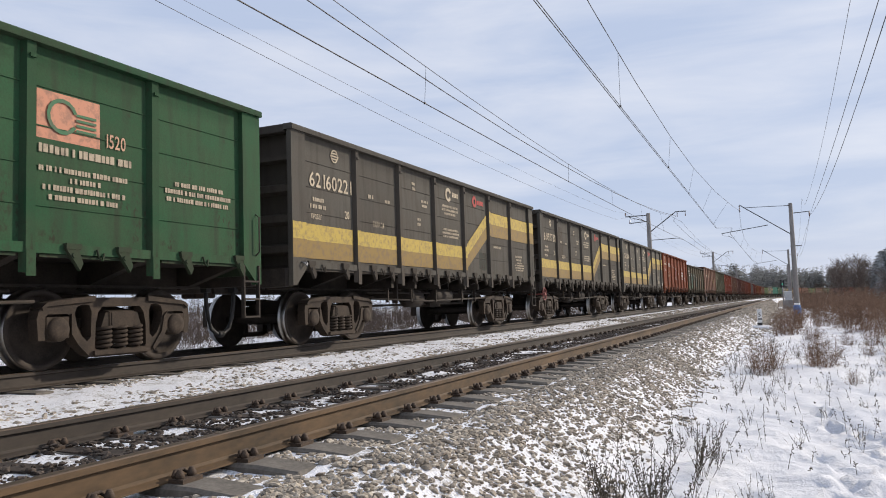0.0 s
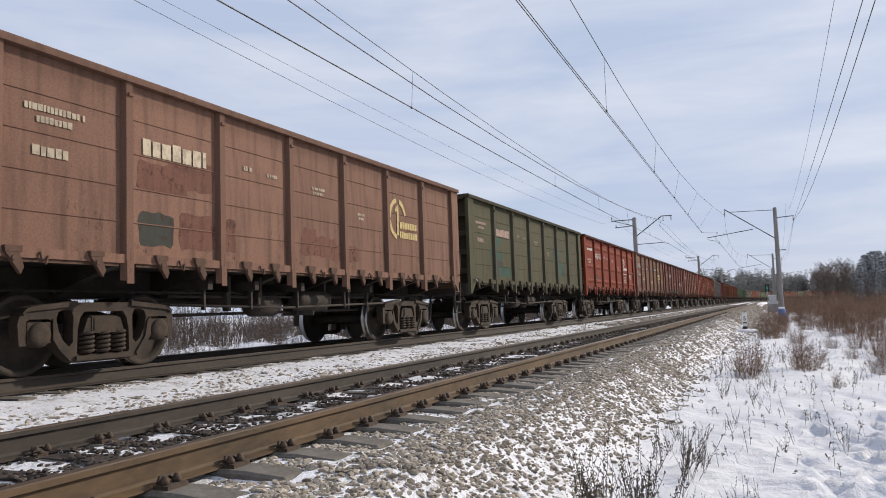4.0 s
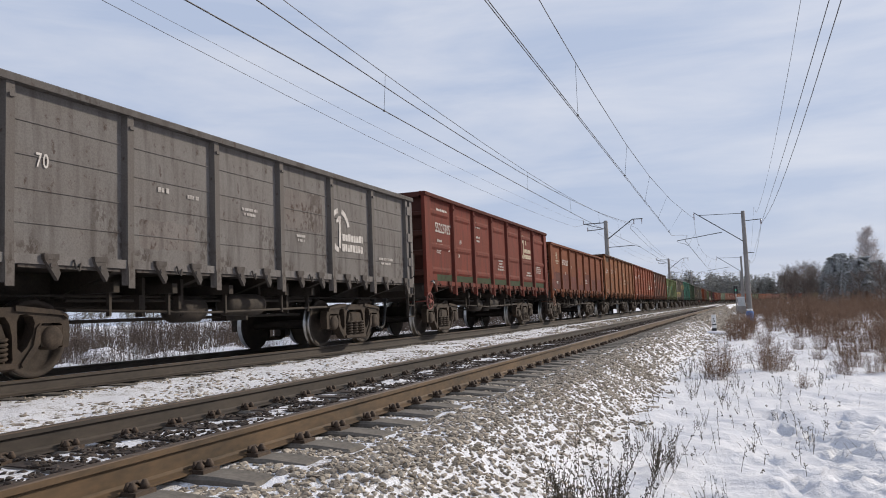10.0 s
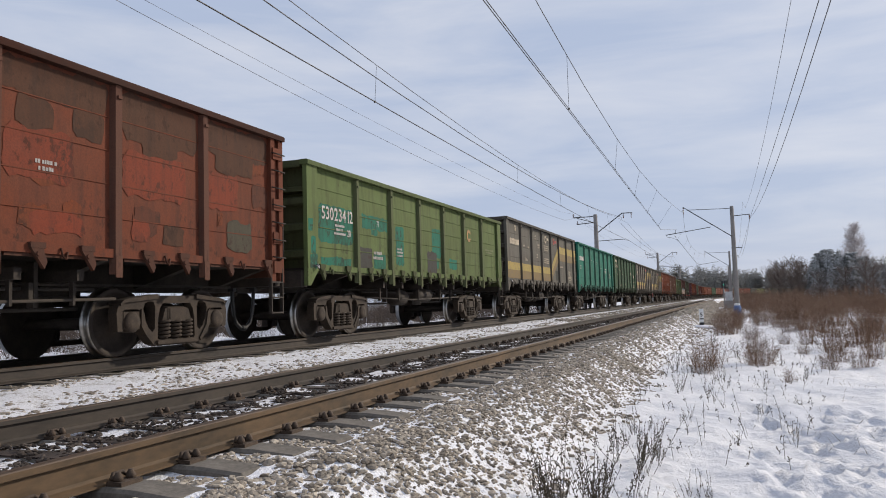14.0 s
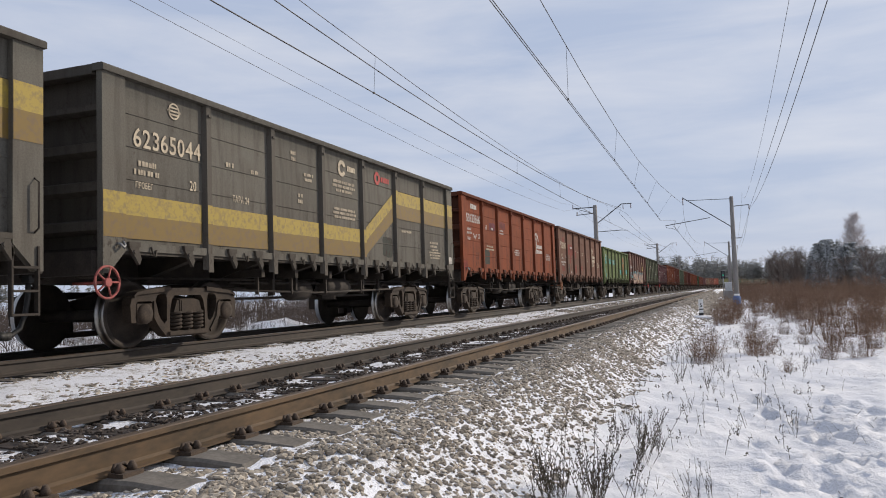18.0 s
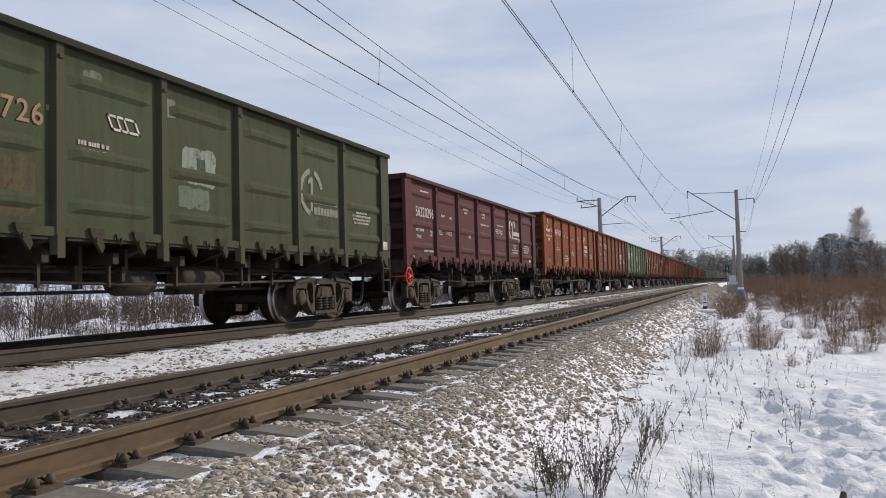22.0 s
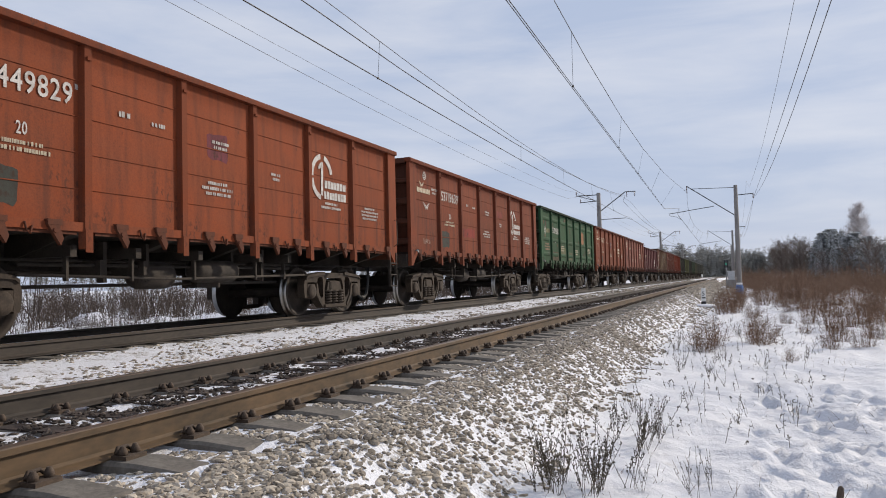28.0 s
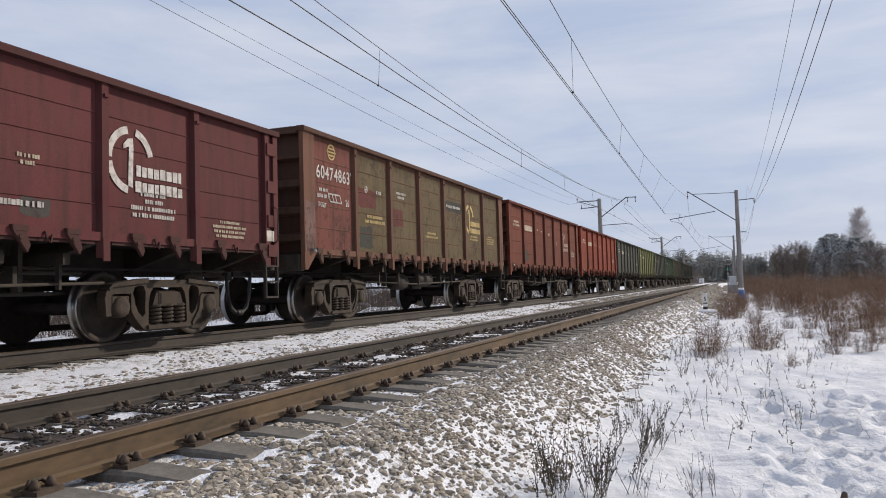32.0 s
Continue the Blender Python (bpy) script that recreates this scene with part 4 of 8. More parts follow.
def blank_lines(x, z, widths, h, parent, colour, gap=1.6, y=FACE - 0.001, piece=(0.35, 0.8), tight=False):
    """Lines of small unreadable stencilling, as plain broken bars."""
    bm = bmesh.new()
    rnd = random.Random(int(x * 100) + int(z * 10))
    for k, w in enumerate(widths):
        a, top, x0 = 0.0, z - k * h * gap, x + (max(widths) - w) / 2
        while a < w - 0.02:
            b = min(w, a + rnd.uniform(*piece) * h)
            lo, hi = top + rnd.uniform(0, 0.05) * h, top + h * rnd.uniform(0.88, 1.0)
            bm.faces.new([bm.verts.new((p, y - 0.005, q)) for p, q in ((x0 + a, lo), (x0 + b, lo), (x0 + b, hi), (x0 + a, hi))])
            a = b + h * (0.13 if tight else rnd.choice((0.14, 0.14, 0.18, 0.55)))
    ob = part("stencil_block", bm, MARK, parent)
    ob["kind"] = "stuff"
    ob.color = (*colour, 1)
    return ob


def patch(name, x0, x1, z0, z1, parent, colour, y=None, mat=None, rag=0.018):
    """A thin coat of other paint; each lies a hair above the one before."""
    bm = bmesh.new()
    if y is None:
        parent["coats"] = parent.get("coats", 0) + 1
        y = FACE + 0.0068 - 0.00012 * parent["coats"]
    ring = [(x0, z0), (x1, z0), (x1, z1), (x0, z1)]
    if mat:
        # brushed on by hand: cut corners and an uneven edge
        rnd, pts = random.Random(int(x0 * 97 + z0 * 31)), []
        c = min(x1 - x0, z1 - z0) * (0.08 + 2.0 * rag)
        ring = [(x0 + c, z0), (x1 - c, z0), (x1, z0 + c), (x1, z1 - c), (x1 - c, z1), (x0 + c, z1), (x0, z1 - c), (x0, z0 + c)]
        for (ax, az), (bx, bz) in zip(ring, ring[1:] + ring[:1]):
            n = max(1, int((abs(bx - ax) + abs(bz - az)) / 0.10))
            pts += [(ax + (bx - ax) * k / n + rnd.uniform(-rag, rag), az + (bz - az) * k / n + rnd.uniform(-rag, rag) * 1.3) for k in range(n)]
        ring = pts
    bm.faces.new([bm.verts.new((a, y, b)) for a, b in ring])
    ob = part(name, bm, mat or MARK, parent)
    ob.color = (*colour, 1)
    return ob


def arc(bm, cx, cz, r0, r1, a0, a1, n=14, y=FACE - 0.006, sx=1.0):
    pr = []
    for i in range(n + 1):
        a = radians(a0 + (a1 - a0) * i / n)
        pr.append((bm.verts.new((cx + sx * r0 * math.cos(a), y, cz + r0 * math.sin(a))), bm.verts.new((cx + sx * r1 * math.cos(a), y, cz + r1 * math.sin(a)))))
    for (a, b), (c, d) in zip(pr, pr[1:]):
        bm.faces.new((a, b, d, c))


def emblem(w, x, z, colour):
    """A broken ring with an upright stroke, and two bars beside it."""
    bm = bmesh.new()
    arc(bm, x, z, 0.345, 0.445, 14, 76, sx=0.95)
    arc(bm, x, z, 0.345, 0.445, 98, 180, sx=0.95)
    arc(bm, x, z, 0.345, 0.445, 188, 262, sx=0.95)
    for pts in (((-0.02, -0.34), (0.06, -0.36), (0.08, 0.16), (0.0, 0.18)), ((0.0, 0.18), (0.08, 0.16), (0.07, 0.30), (-0.02, 0.28)), ((-0.02, 0.28), (0.0, 0.18), (-0.10, 0.14), (-0.10, 0.20))):
        bm.faces.new([bm.verts.new((x - 0.03 + a, FACE - 0.006, z + b)) for a, b in pts])
    bmesh.ops.recalc_face_normals(bm, faces=bm.faces[:])
    ob = part("emblem", bm, MARK, w, "broken ring mark with an upright stroke")
    ob.color = (*colour, 1)
    blank_lines(x + 0.08, z - 0.20, [0.88, 0.92], 0.155, w, colour, 1.36, piece=(0.5, 0.72), tight=True)


def stripe(w, dirt):
    """Two-tone yellow band that climbs at the fifth panel."""
    lo, hi = (1.48, 1.79, 2.07), (2.47, 2.81, 3.13)
    def band(x0, x1, za, zb, y):
        for k, c in ((0, OCHRE), (1, YELLOW)):
            bm = bmesh.new()
            bm.faces.new([bm.verts.new(p) for p in ((x0, y, za[k]), (x1, y, zb[k]), (x1, y, zb[k + 1]), (x0, y, za[k + 1]))])
            ob = part("stripe", bm, MARK, w, "yellow stripe" if k else "ochre stripe")
            ob.color = (*(v * dirt for v in c), 1)
    ya, yb = FACE - 0.007, -HW - 0.009
    for i in range(NP):
        x0, x1 = POSTS[i] + (0.40 if i == 0 else 0.115), POSTS[i + 1] - (0.40 if i == NP - 1 else 0.115)
        if i < 4:
            band(x0, x1, lo, lo, ya)
        elif i == 4:
            band(x0, x1, (1.50, 1.80, 2.09), (2.38, 2.72, 3.03), ya)
        else:
            band(x0, x1, hi, hi, ya)
        if i:
            b = lo if i < 5 else hi
            band(POSTS[i] - 0.055, POSTS[i] + 0.055, b, b, yb)
    band(0.005, 0.395, lo, lo, yb)
    band(WL - 0.395, WL - 0.005, hi, hi, yb)


def ribbon(bm, pts, width, y):
    """A flat sprayed stroke with round ends along pts of (x, z)."""
    pts = [Vector((a, b)) for a, b in pts]
    for a, b in zip(pts, pts[1:]):
        d = (b - a).normalized()
        s = Vector((-d.y, d.x)) * width
        bm.faces.new([bm.verts.new((p.x, y, p.y)) for p in (a - s, b - s, b + s, a + s)])
        y -= 0.0004
    for p in pts:
        bm.faces.new([bm.verts.new((p.x + width * math.cos(t), y, p.y + width * math.sin(t))) for t in (2 * math.pi * i / 14 for i in range(14))])
        y -= 0.0004
    return y


def graffiti(w):
    """Sprayed letter-like bubbles along the lower side: blue-green halo, dark red outline, peach fill."""
    rnd = random.Random(8)
    shapes = {
        "c": [(0.75, 0.62), (0.45, 0.80), (0.15, 0.62), (0.12, 0.30), (0.35, 0.08), (0.72, 0.18)],
        "s": [(0.62, 0.74), (0.25, 0.76), (0.16, 0.52), (0.55, 0.40), (0.58, 0.14), (0.14, 0.10)],
        "w": [(0.05, 0.72), (0.18, 0.12), (0.38, 0.55), (0.58, 0.12), (0.76, 0.74)],
        "l": [(0.18, 0.95), (0.12, 0.45), (0.25, 0.12), (0.66, 0.10)],
        "o": [(0.40, 0.72), (0.14, 0.50), (0.20, 0.15), (0.50, 0.10), (0.66, 0.40), (0.40, 0.72)],
        "e": [(0.62, 0.66), (0.25, 0.72), (0.14, 0.35), (0.34, 0.08), (0.64, 0.16)],
    }
    ya, x = -HW - 0.014, 2.05
    for ch in "cswlowe":
        k = rnd.uniform(1.02, 1.18)
        pts = [(x + k * (a + rnd.uniform(-0.05, 0.05)), 1.16 + 0.84 * b) for a, b in shapes[ch]]
        for name, width, c, dy, up in (("graffiti_halo", 0.235, (0.050, 0.165, 0.170), 0.0, 0.09), ("graffiti_outline", 0.180, (0.125, 0.020, 0.034), 0.008, 0.0), ("graffiti_letter", 0.115, (0.40, 0.265, 0.180), 0.016, 0.0)):
            bm = bmesh.new()
            ribbon(bm, [(a, b + up) for a, b in pts], width, ya - dy)
            ob = part(name, bm, MARK, w, "sprayed graffiti")
            ob.color = (*c, 1)
        x += 1.06 * k if ch != "s" else 0.95 * k
    for x in (2.9, 3.3, 4.9, 5.3, 6.9, 7.7, 8.6):
        # runs of paint below the letters
        bm = bmesh.new()
        ribbon(bm, [(x, 1.22), (x + 0.01, rnd.uniform(1.02, 1.10))], 0.045, ya - 0.004)
        ob = part("graffiti_letter", bm, MARK, w, "sprayed graffiti")
        ob.color = (0.40, 0.265, 0.180, 1)
    for pts in ([(0.6, 2.02), (1.3, 1.90), (0.75, 1.72), (1.5, 1.70)], [(0.9, 1.55), (1.7, 1.62)], [(3.6, 2.12), (4.3, 2.02)], [(6.1, 1.9), (6.5, 2.1), (6.9, 1.95)]):
        bm = bmesh.new()
        ribbon(bm, pts, 0.045, -HW - 0.012)
        ob = part("graffiti_halo", bm, MARK, w, "sprayed graffiti")
        ob.color = (0.05, 0.22, 0.23, 1)


def roundel(w, x, z, colour, r=0.16):
    """A small round depot mark: a ring with three bars across it."""
    bm = bmesh.new()
    arc(bm, x, z, r * 0.80, r, 0, 360, 20)
    for k in (-0.42, 0.0, 0.42):
        h = r * (0.72 if k else 1.15)
        bm.faces.new([bm.verts.new((x + a, FACE - 0.006, z + k * r + b)) for a, b in ((-h, -0.10 * r), (h, -0.10 * r), (h, 0.10 * r), (-h, 0.10 * r))])
    bmesh.ops.recalc_face_normals(bm, faces=bm.faces[:])
    ob = part("roundel", bm, MARK, w, "small round stencilled mark")
    ob.color = (*colour, 1)


def wings(w, x, z, colour, s=0.22):
    """A spread-wing stencil over a small wheel."""
    bm = bmesh.new()
    for k, (a, b) in enumerate(((1.0, 0.30), (0.86, 0.08), (0.66, -0.12))):
        for sg in (-1, 1):
            bm.faces.new([bm.verts.new((x + sg * p * s, FACE - 0.006, z + q * s)) for p, q in ((0.18, b - 0.34), (a - 0.12, b), (a, b + 0.14), (0.18, b - 0.20))])
    arc(bm, x, z - 0.12 * s, 0.0, 0.16 * s, 0, 360, 10)
    bmesh.ops.recalc_face_normals(bm, faces=bm.faces[:])
    ob = part("wing_mark", bm, MARK, w, "small spread-wing stencil")
    ob.color = (*colour, 1)


def badge(w, x0, x1, z0, z1, colour):
    """A slanted frame with strokes in it."""
    bm = bmesh.new()
    d, t = (z1 - z0) * 0.5, (z1 - z0) * 0.16
    for a, b, c, e in ((x0, x1, z0, z0 + t), (x0, x1, z1 - t, z1), (x0, x0 + t, z0, z1), (x1 - t, x1, z0, z1), (x0 + 0.3 * (x1 - x0), x0 + 0.36 * (x1 - x0), z0, z1), (x0 + 0.55 * (x1 - x0), x0 + 0.61 * (x1 - x0), z0, z1)):
        lean = lambda z: d * (0.5 - (z - z0) / (z1 - z0))
        bm.faces.new([bm.verts.new((p + lean(q), FACE - 0.006, q)) for p, q in ((a, c), (b, c), (b, e), (a, e))])
    ob = part("badge", bm, MARK, w, "slanted stencilled badge")
    ob.color = (*colour, 1)


def brake_wheel(w, colour):
    bm = bmesh.new()
    at = (0.02, -HW - 0.05, 0.90)
    ring = lambda r: [(at[0] + r * math.cos(a), at[1], at[2] + r * math.sin(a)) for a in (2 * math.pi * j / 22 for j in range(23))]
    tube(bm, ring(0.20), 0.017, 6)
    lathe(bm, [(0.055, -0.03), (0.055, 0.03)], "y", 10, at)
    for j in range(5):
        a = 2 * math.pi * j / 5
        tube(bm, [at, (at[0] + 0.19 * math.cos(a), at[1], at[2] + 0.19 * math.sin(a))], 0.013, 5)
    tube(bm, [at, (at[0], -HW + 0.5, at[2])], 0.02, 6)
    o = part("brake_wheel", bm, MARK, w, "spoked hand-brake wheel")
    o.color = (*colour, 1)


FADED, RUSTMARK, PLATE = (0.30, 0.20, 0.155), (0.24, 0.13, 0.06), (0.045, 0.050, 0.042)
TEALC, SOOT, REDC = (0.016, 0.150, 0.098), (0.074, 0.031, 0.017), (0.185, 0.038, 0.018)


class Side:
    """Paints one wagon's side: x from its leading end, z above the rail."""

    def __init__(self, w, number):
        self.w, self.n, self.rag = w, number, 0.018

    def number(self, x0, x1, z, c=WHITE, h=0.26):
        n = self.n
        wide = sum(GLYPHS[ch][2] for ch in n) - 0.07
        lettering("wagon_number", n, x0, z, h, self.w, c, squeeze=(x1 - x0) / (wide * h * 1.38))
        patch("check_mark", x1 + 0.05, x1 + 0.10, z + h * 0.75, z + h, self.w, c)

    def text(self, t, x, z, h, c=WHITE, name="load_mark"):
        lettering(name, t, x, z, h, self.w, c, squeeze=0.7)

    def lines(self, x, z, widths, h=0.055, c=WHITE, gap=1.6):
        blank_lines(x, z, widths, h, self.w, tuple(0.78 * v for v in c), gap)

    def name(self, x0, x1, z, h=0.17, c=WHITE):
        blank_lines(x0, z, [x1 - x0], h, self.w, c, 1.5, piece=(0.55, 0.75), tight=True)

    def ring(self, x=9.70, z=2.66, c=WHITE):
        emblem(self.w, x, z, c)

    def plate(self, x0=2.33, x1=2.95, z0=1.56, z1=1.99, c=PLATE):
        patch("stencil_plate", x0, x1, z0, z1, self.w, c, mat=PAINT)

    def coat(self, x0, x1, z0, z1, c):
        for a, b in zip(POSTS, POSTS[1:]):
            lo, hi = max(x0, a + (0.41 if a == 0 else 0.115)), min(x1, b - (0.41 if b == WL else 0.115))
            if hi - lo > 0.08:
                patch("touch_up_patch", lo, hi, z0, z1, self.w, c, mat=PAINT, rag=min(self.rag, 0.2 * (hi - lo), 0.2 * (z1 - z0)))

    def bits(self, c=WHITE, low=0.0):
        """The small load and date stencils of the middle bays."""
        self.lines(4.45, 2.84 - low, [0.22], 0.075, c)
        self.lines(5.05, 2.82 - low, [0.26], 0.06, c)
        self.lines(6.35, 2.80 - low, [0.42, 0.34], 0.05, c)
        self.lines(7.95, 2.50 - low, [0.3, 0.22], 0.05, c)

    def tail(self, c=WHITE, z=2.2):
        self.lines(11.35, z, [0.5, 0.85, 0.8, 0.7], 0.045, c)

    def company(self, c=WHITE, gold=CREAM, z=2.84):
        """Marks of the leasing company's wagons: gold double line, number on the second bay, plate, ring."""
        roundel(self.w, 1.12, 3.36, c, 0.11)
        wings(self.w, 0.92, 3.12, gold, 0.17)
        self.name(0.60, 1.48, 2.90, 0.13, gold)
        self.lines(1.60, 3.03, [0.42, 0.30], 0.06, c)
        wings(self.w, 1.22, 2.58, c)
        self.number(2.33, 3.70, z, c)
        self.text("20", 2.92, 2.36, 0.15, c, "class_number")
        self.lines(2.55, 2.24, [0.62, 0.84], 0.05, gold)
        self.plate()
        self.bits(c)
        self.lines(6.1, 2.16, [0.5, 0.78, 0.6], 0.05, c)
        self.ring(9.70, 2.68, c)
        self.lines(9.66, 2.16, [0.5, 0.8], 0.05, c)
        self.tail(c)
        self.text("ТАРА 24", 0.95, 1.60, 0.12, FADED)

    def early(self, z=2.80, c=WHITE, x0=0.57, x1=1.93):
        """Number on the first bay with repair dates under it."""
        self.number(x0, x1, z, c)
        self.lines(x0 + 0.02, z - 0.26, [0.34, 0.50], 0.075, c)
        self.text("ПРОБЕГ", x0 + 0.04, z - 0.56, 0.085, c)
        self.text("20", 1.74, z - 0.47, 0.15, c, "class_number")

    def later(self, z=2.74, c=WHITE, x0=2.30, x1=3.70):
        self.number(x0, x1, z, c)
        self.text("20", 2.95, z - 0.42, 0.14, c, "class_number")

    def grey(self, dirt):
        """Marks of the striped grey wagons."""
        w = self.w
        roundel(w, 1.42, 3.36, CREAM, 0.12)
        if self.n:
            self.early(2.73, CREAM, 0.60, 2.0)
        else:
            self.name(0.62, 1.95, 2.74, 0.22, CREAM)
        stripe(w, dirt)
        self.lines(2.62, 2.74, [0.2], 0.08, CREAM)
        self.lines(3.30, 2.72, [0.2], 0.07, CREAM)
        self.text("ТАРА 24", 2.78, 2.20, 0.11, CREAM)
        self.lines(4.55, 3.26, [0.18, 0.14], 0.07, CREAM)
        self.lines(5.0, 2.92, [0.34, 0.28], 0.06, CREAM)
        self.lines(4.78, 2.50, [0.16, 0.16], 0.07, CREAM)
        bm = bmesh.new()
        arc(bm, 6.52, 3.28, 0.09, 0.17, 20, 330, y=FACE - 0.007)
        ob = part("emblem", bm, MARK, w, "cream ring emblem")
        ob.color = (*CREAM, 1)
        self.name(6.76, 7.12, 3.25, 0.12, CREAM)
        self.lines(6.12, 2.96, [0.92, 0.98, 0.7], 0.06, CREAM, 1.5)
        self.lines(6.12, 2.40, [0.95, 1.0, 0.9], 0.055, CREAM, 1.5)
        bm = bmesh.new()
        arc(bm, 8.22, 3.30, 0.07, 0.15, 0, 360, y=FACE - 0.007)
        ob = part("emblem", bm, MARK, w, "red ring emblem")
        ob.color = (0.36, 0.03, 0.025, 1)
        self.name(8.42, 8.86, 3.24, 0.13, (0.36, 0.03, 0.025))
        self.plate(8.45, 9.00, 1.53, 1.99)
        self.lines(9.55, 2.16, [0.62], 0.06, CREAM)
        self.lines(11.4, 1.98, [0.6, 0.5], 0.06, CREAM)
        self.tail(CREAM, 1.8)


WHEEL_COLOUR = {2: (0.22, 0.06, 0.05), 6: (0.16, 0.11, 0.09), 13: (0.20, 0.08, 0.05), 15: (0.20, 0.05, 0.04), 16: (0.14, 0.07, 0.04), 25: (0.30, 0.07, 0.06), 27: (0.26, 0.10, 0.04),
                30: (0.52, 0.06, 0.05), 31: (0.62, 0.045, 0.035), 33: (0.15, 0.045, 0.032), 41: (0.12, 0.09, 0.07), 42: (0.12, 0.08, 0.065)}


def mark_wagon(w, i, number, rnd):
    s = Side(w, number)
    coat, lines, text, plate = s.coat, s.lines, s.text, s.plate
    if i in (5, 17, 19, 34, 40):
        s.rag = 0.028
    if i in (3, 12, 25, 30, 43):
        patch("data_plate", WL - 0.36, WL - 0.14, 1.48, 1.66, w, (0.50, 0.46, 0.40), y=-HW - 0.006)
    if i in WHEEL_COLOUR:
        brake_wheel(w, WHEEL_COLOUR[i])
    if i == 0:
        patch("plate_panel", 9.28, 10.12, 2.58, 3.12, w, (0.46, 0.20, 0.12))
        bm = bmesh.new()
        arc(bm, 9.60, 2.86, 0.16, 0.205, 20, 330, y=FACE - 0.007)
        for k in range(4):
            z = 2.72 + 0.06 * k
            bm.faces.new([bm.verts.new(p) for p in ((9.78, FACE - 0.007, z), (10.06, FACE - 0.007, z), (10.06, FACE - 0.007, z + 0.03), (9.78, FACE - 0.007, z + 0.03))])
        bmesh.ops.recalc_face_normals(bm, faces=bm.faces[:])
        part("emblem", bm, MARK, w, "green swirl with four bars").color = (0.03, 0.12, 0.05, 1)
        text("1520", 10.18, 2.62, 0.17, (0.46, 0.27, 0.17), "gauge_number")
        lines(9.30, 2.42, [1.3], 0.10, CREAM)
        lines(9.30, 2.22, [1.25, 0.45, 1.15, 1.0], 0.065, CREAM)
        lines(11.15, 2.30, [0.95, 1.3, 1.25], 0.065, CREAM)
    elif i in (1, 2, 3, 21, 24, 25):
        s.grey(0.72 if i > 20 else 0.95)
        if i == 2:
            for x0, x1, z0, z1 in ((2.3, 2.8, 1.45, 2.0), (0.9, 1.3, 1.5, 2.0), (4.0, 4.3, 1.5, 2.3), (2.35, 3.0, 2.2, 3.3)):
                coat(x0, x1, z0, z1, (0.070, 0.062, 0.050))
    elif i in (4, 32, 38, 39, 41):
        s.company(WHITE if i != 41 else CREAM)
        purple = (0.15, 0.035, 0.045) if i < 40 else (0.12, 0.035, 0.05)
        if i == 4:
            coat(6.2, 6.9, 2.25, 2.75, purple)
        if i in (32, 38, 41):
            coat(6.25, 6.75, 2.55, 2.95, purple)
        if i == 32:
            lines(0.60, 2.68, [1.25], 0.09, CREAM)
            lines(4.4, 1.90, [0.8, 1.0, 0.9], 0.07, WHITE)
            coat(7.9, 8.4, 2.7, 3.05, (0.30, 0.12, 0.08))
        if i == 39:
            coat(4.15, 5.25, 1.92, 2.18, (0.22, 0.035, 0.025))
            coat(7.6, 8.4, 2.75, 2.95, (0.20, 0.040, 0.03))
    elif i == 5:
        gr, tl, rs = (0.075, 0.085, 0.060), (0.030, 0.085, 0.070), (0.17, 0.075, 0.022)
        for x0, x1, z0, z1, c in ((0.45, 1.95, 2.05, 2.75, gr), (0.75, 1.2, 2.75, 3.05, tl), (0.8, 1.9, 1.45, 1.62, (0.06, 0.15, 0.08)), (2.3, 3.75, 1.75, 2.75, tl), (2.3, 3.6, 1.42, 1.75, (0.05, 0.13, 0.07)),
                                  (4.3, 5.3, 2.2, 2.75, tl), (4.1, 4.9, 1.5, 2.2, gr), (5.8, 6.7, 2.05, 2.7, tl), (6.2, 6.9, 1.6, 2.3, tl), (4.4, 4.8, 1.6, 2.2, rs), (7.6, 8.2, 1.5, 2.4, gr), (9.3, 9.7, 1.5, 3.1, rs),
                                  (9.8, 10.4, 1.7, 2.2, tl), (11.3, 11.7, 2.5, 2.65, (0.11, 0.16, 0.07)), (11.2, 12.0, 1.7, 2.2, tl), (10.1, 10.6, 1.5, 2.9, (0.11, 0.065, 0.03))):
            coat(x0, x1, z0, z1, c)
        s.name(0.72, 1.42, 2.80, 0.16)
        s.early(2.45, WHITE, 0.48, 1.85)
        wings(w, 1.0, 1.85, WHITE)
        text("70", 2.75, 2.42, 0.14)
        s.bits(WHITE, 0.3)
        lines(9.4, 2.45, [0.7, 1.0, 1.0, 0.8], 0.055)
    elif i in (6, 7):
        c = CREAM if i == 6 else FADED
        s.name(2.4, 3.6, 2.72, 0.24, c)
        lines(0.7, 2.95, [0.8, 0.5], 0.08, c)
        lines(0.8, 2.45, [0.5], 0.12, c)
        plate()
        s.bits(c)
        if i == 6:
            s.ring(9.7, 2.6, (0.45, 0.34, 0.13))
        for _ in range(7):
            x0, z0 = rnd.uniform(0.5, 11.5), rnd.uniform(1.5, 2.6)
            coat(x0, x0 + rnd.uniform(0.4, 1.2), z0, z0 + rnd.uniform(0.2, 0.6), (0.16, 0.07, 0.05) if i == 6 else (0.03, 0.09, 0.07))
    elif i == 8:
        s.name(0.75, 1.9, 3.05, 0.20)
        lines(0.8, 2.60, [0.8, 0.5], 0.07)
        s.later(2.74)
        plate(2.25, 2.95, 1.58, 2.0)
        coat(3.1, 3.6, 1.75, 1.9, (0.10, 0.045, 0.03))
        s.bits()
        s.ring(9.75, 2.62)
        lines(9.7, 2.02, [0.45, 0.3, 0.7, 0.6], 0.055)
        lines(7.9, 1.7, [0.35, 0.35], 0.07, FADED)
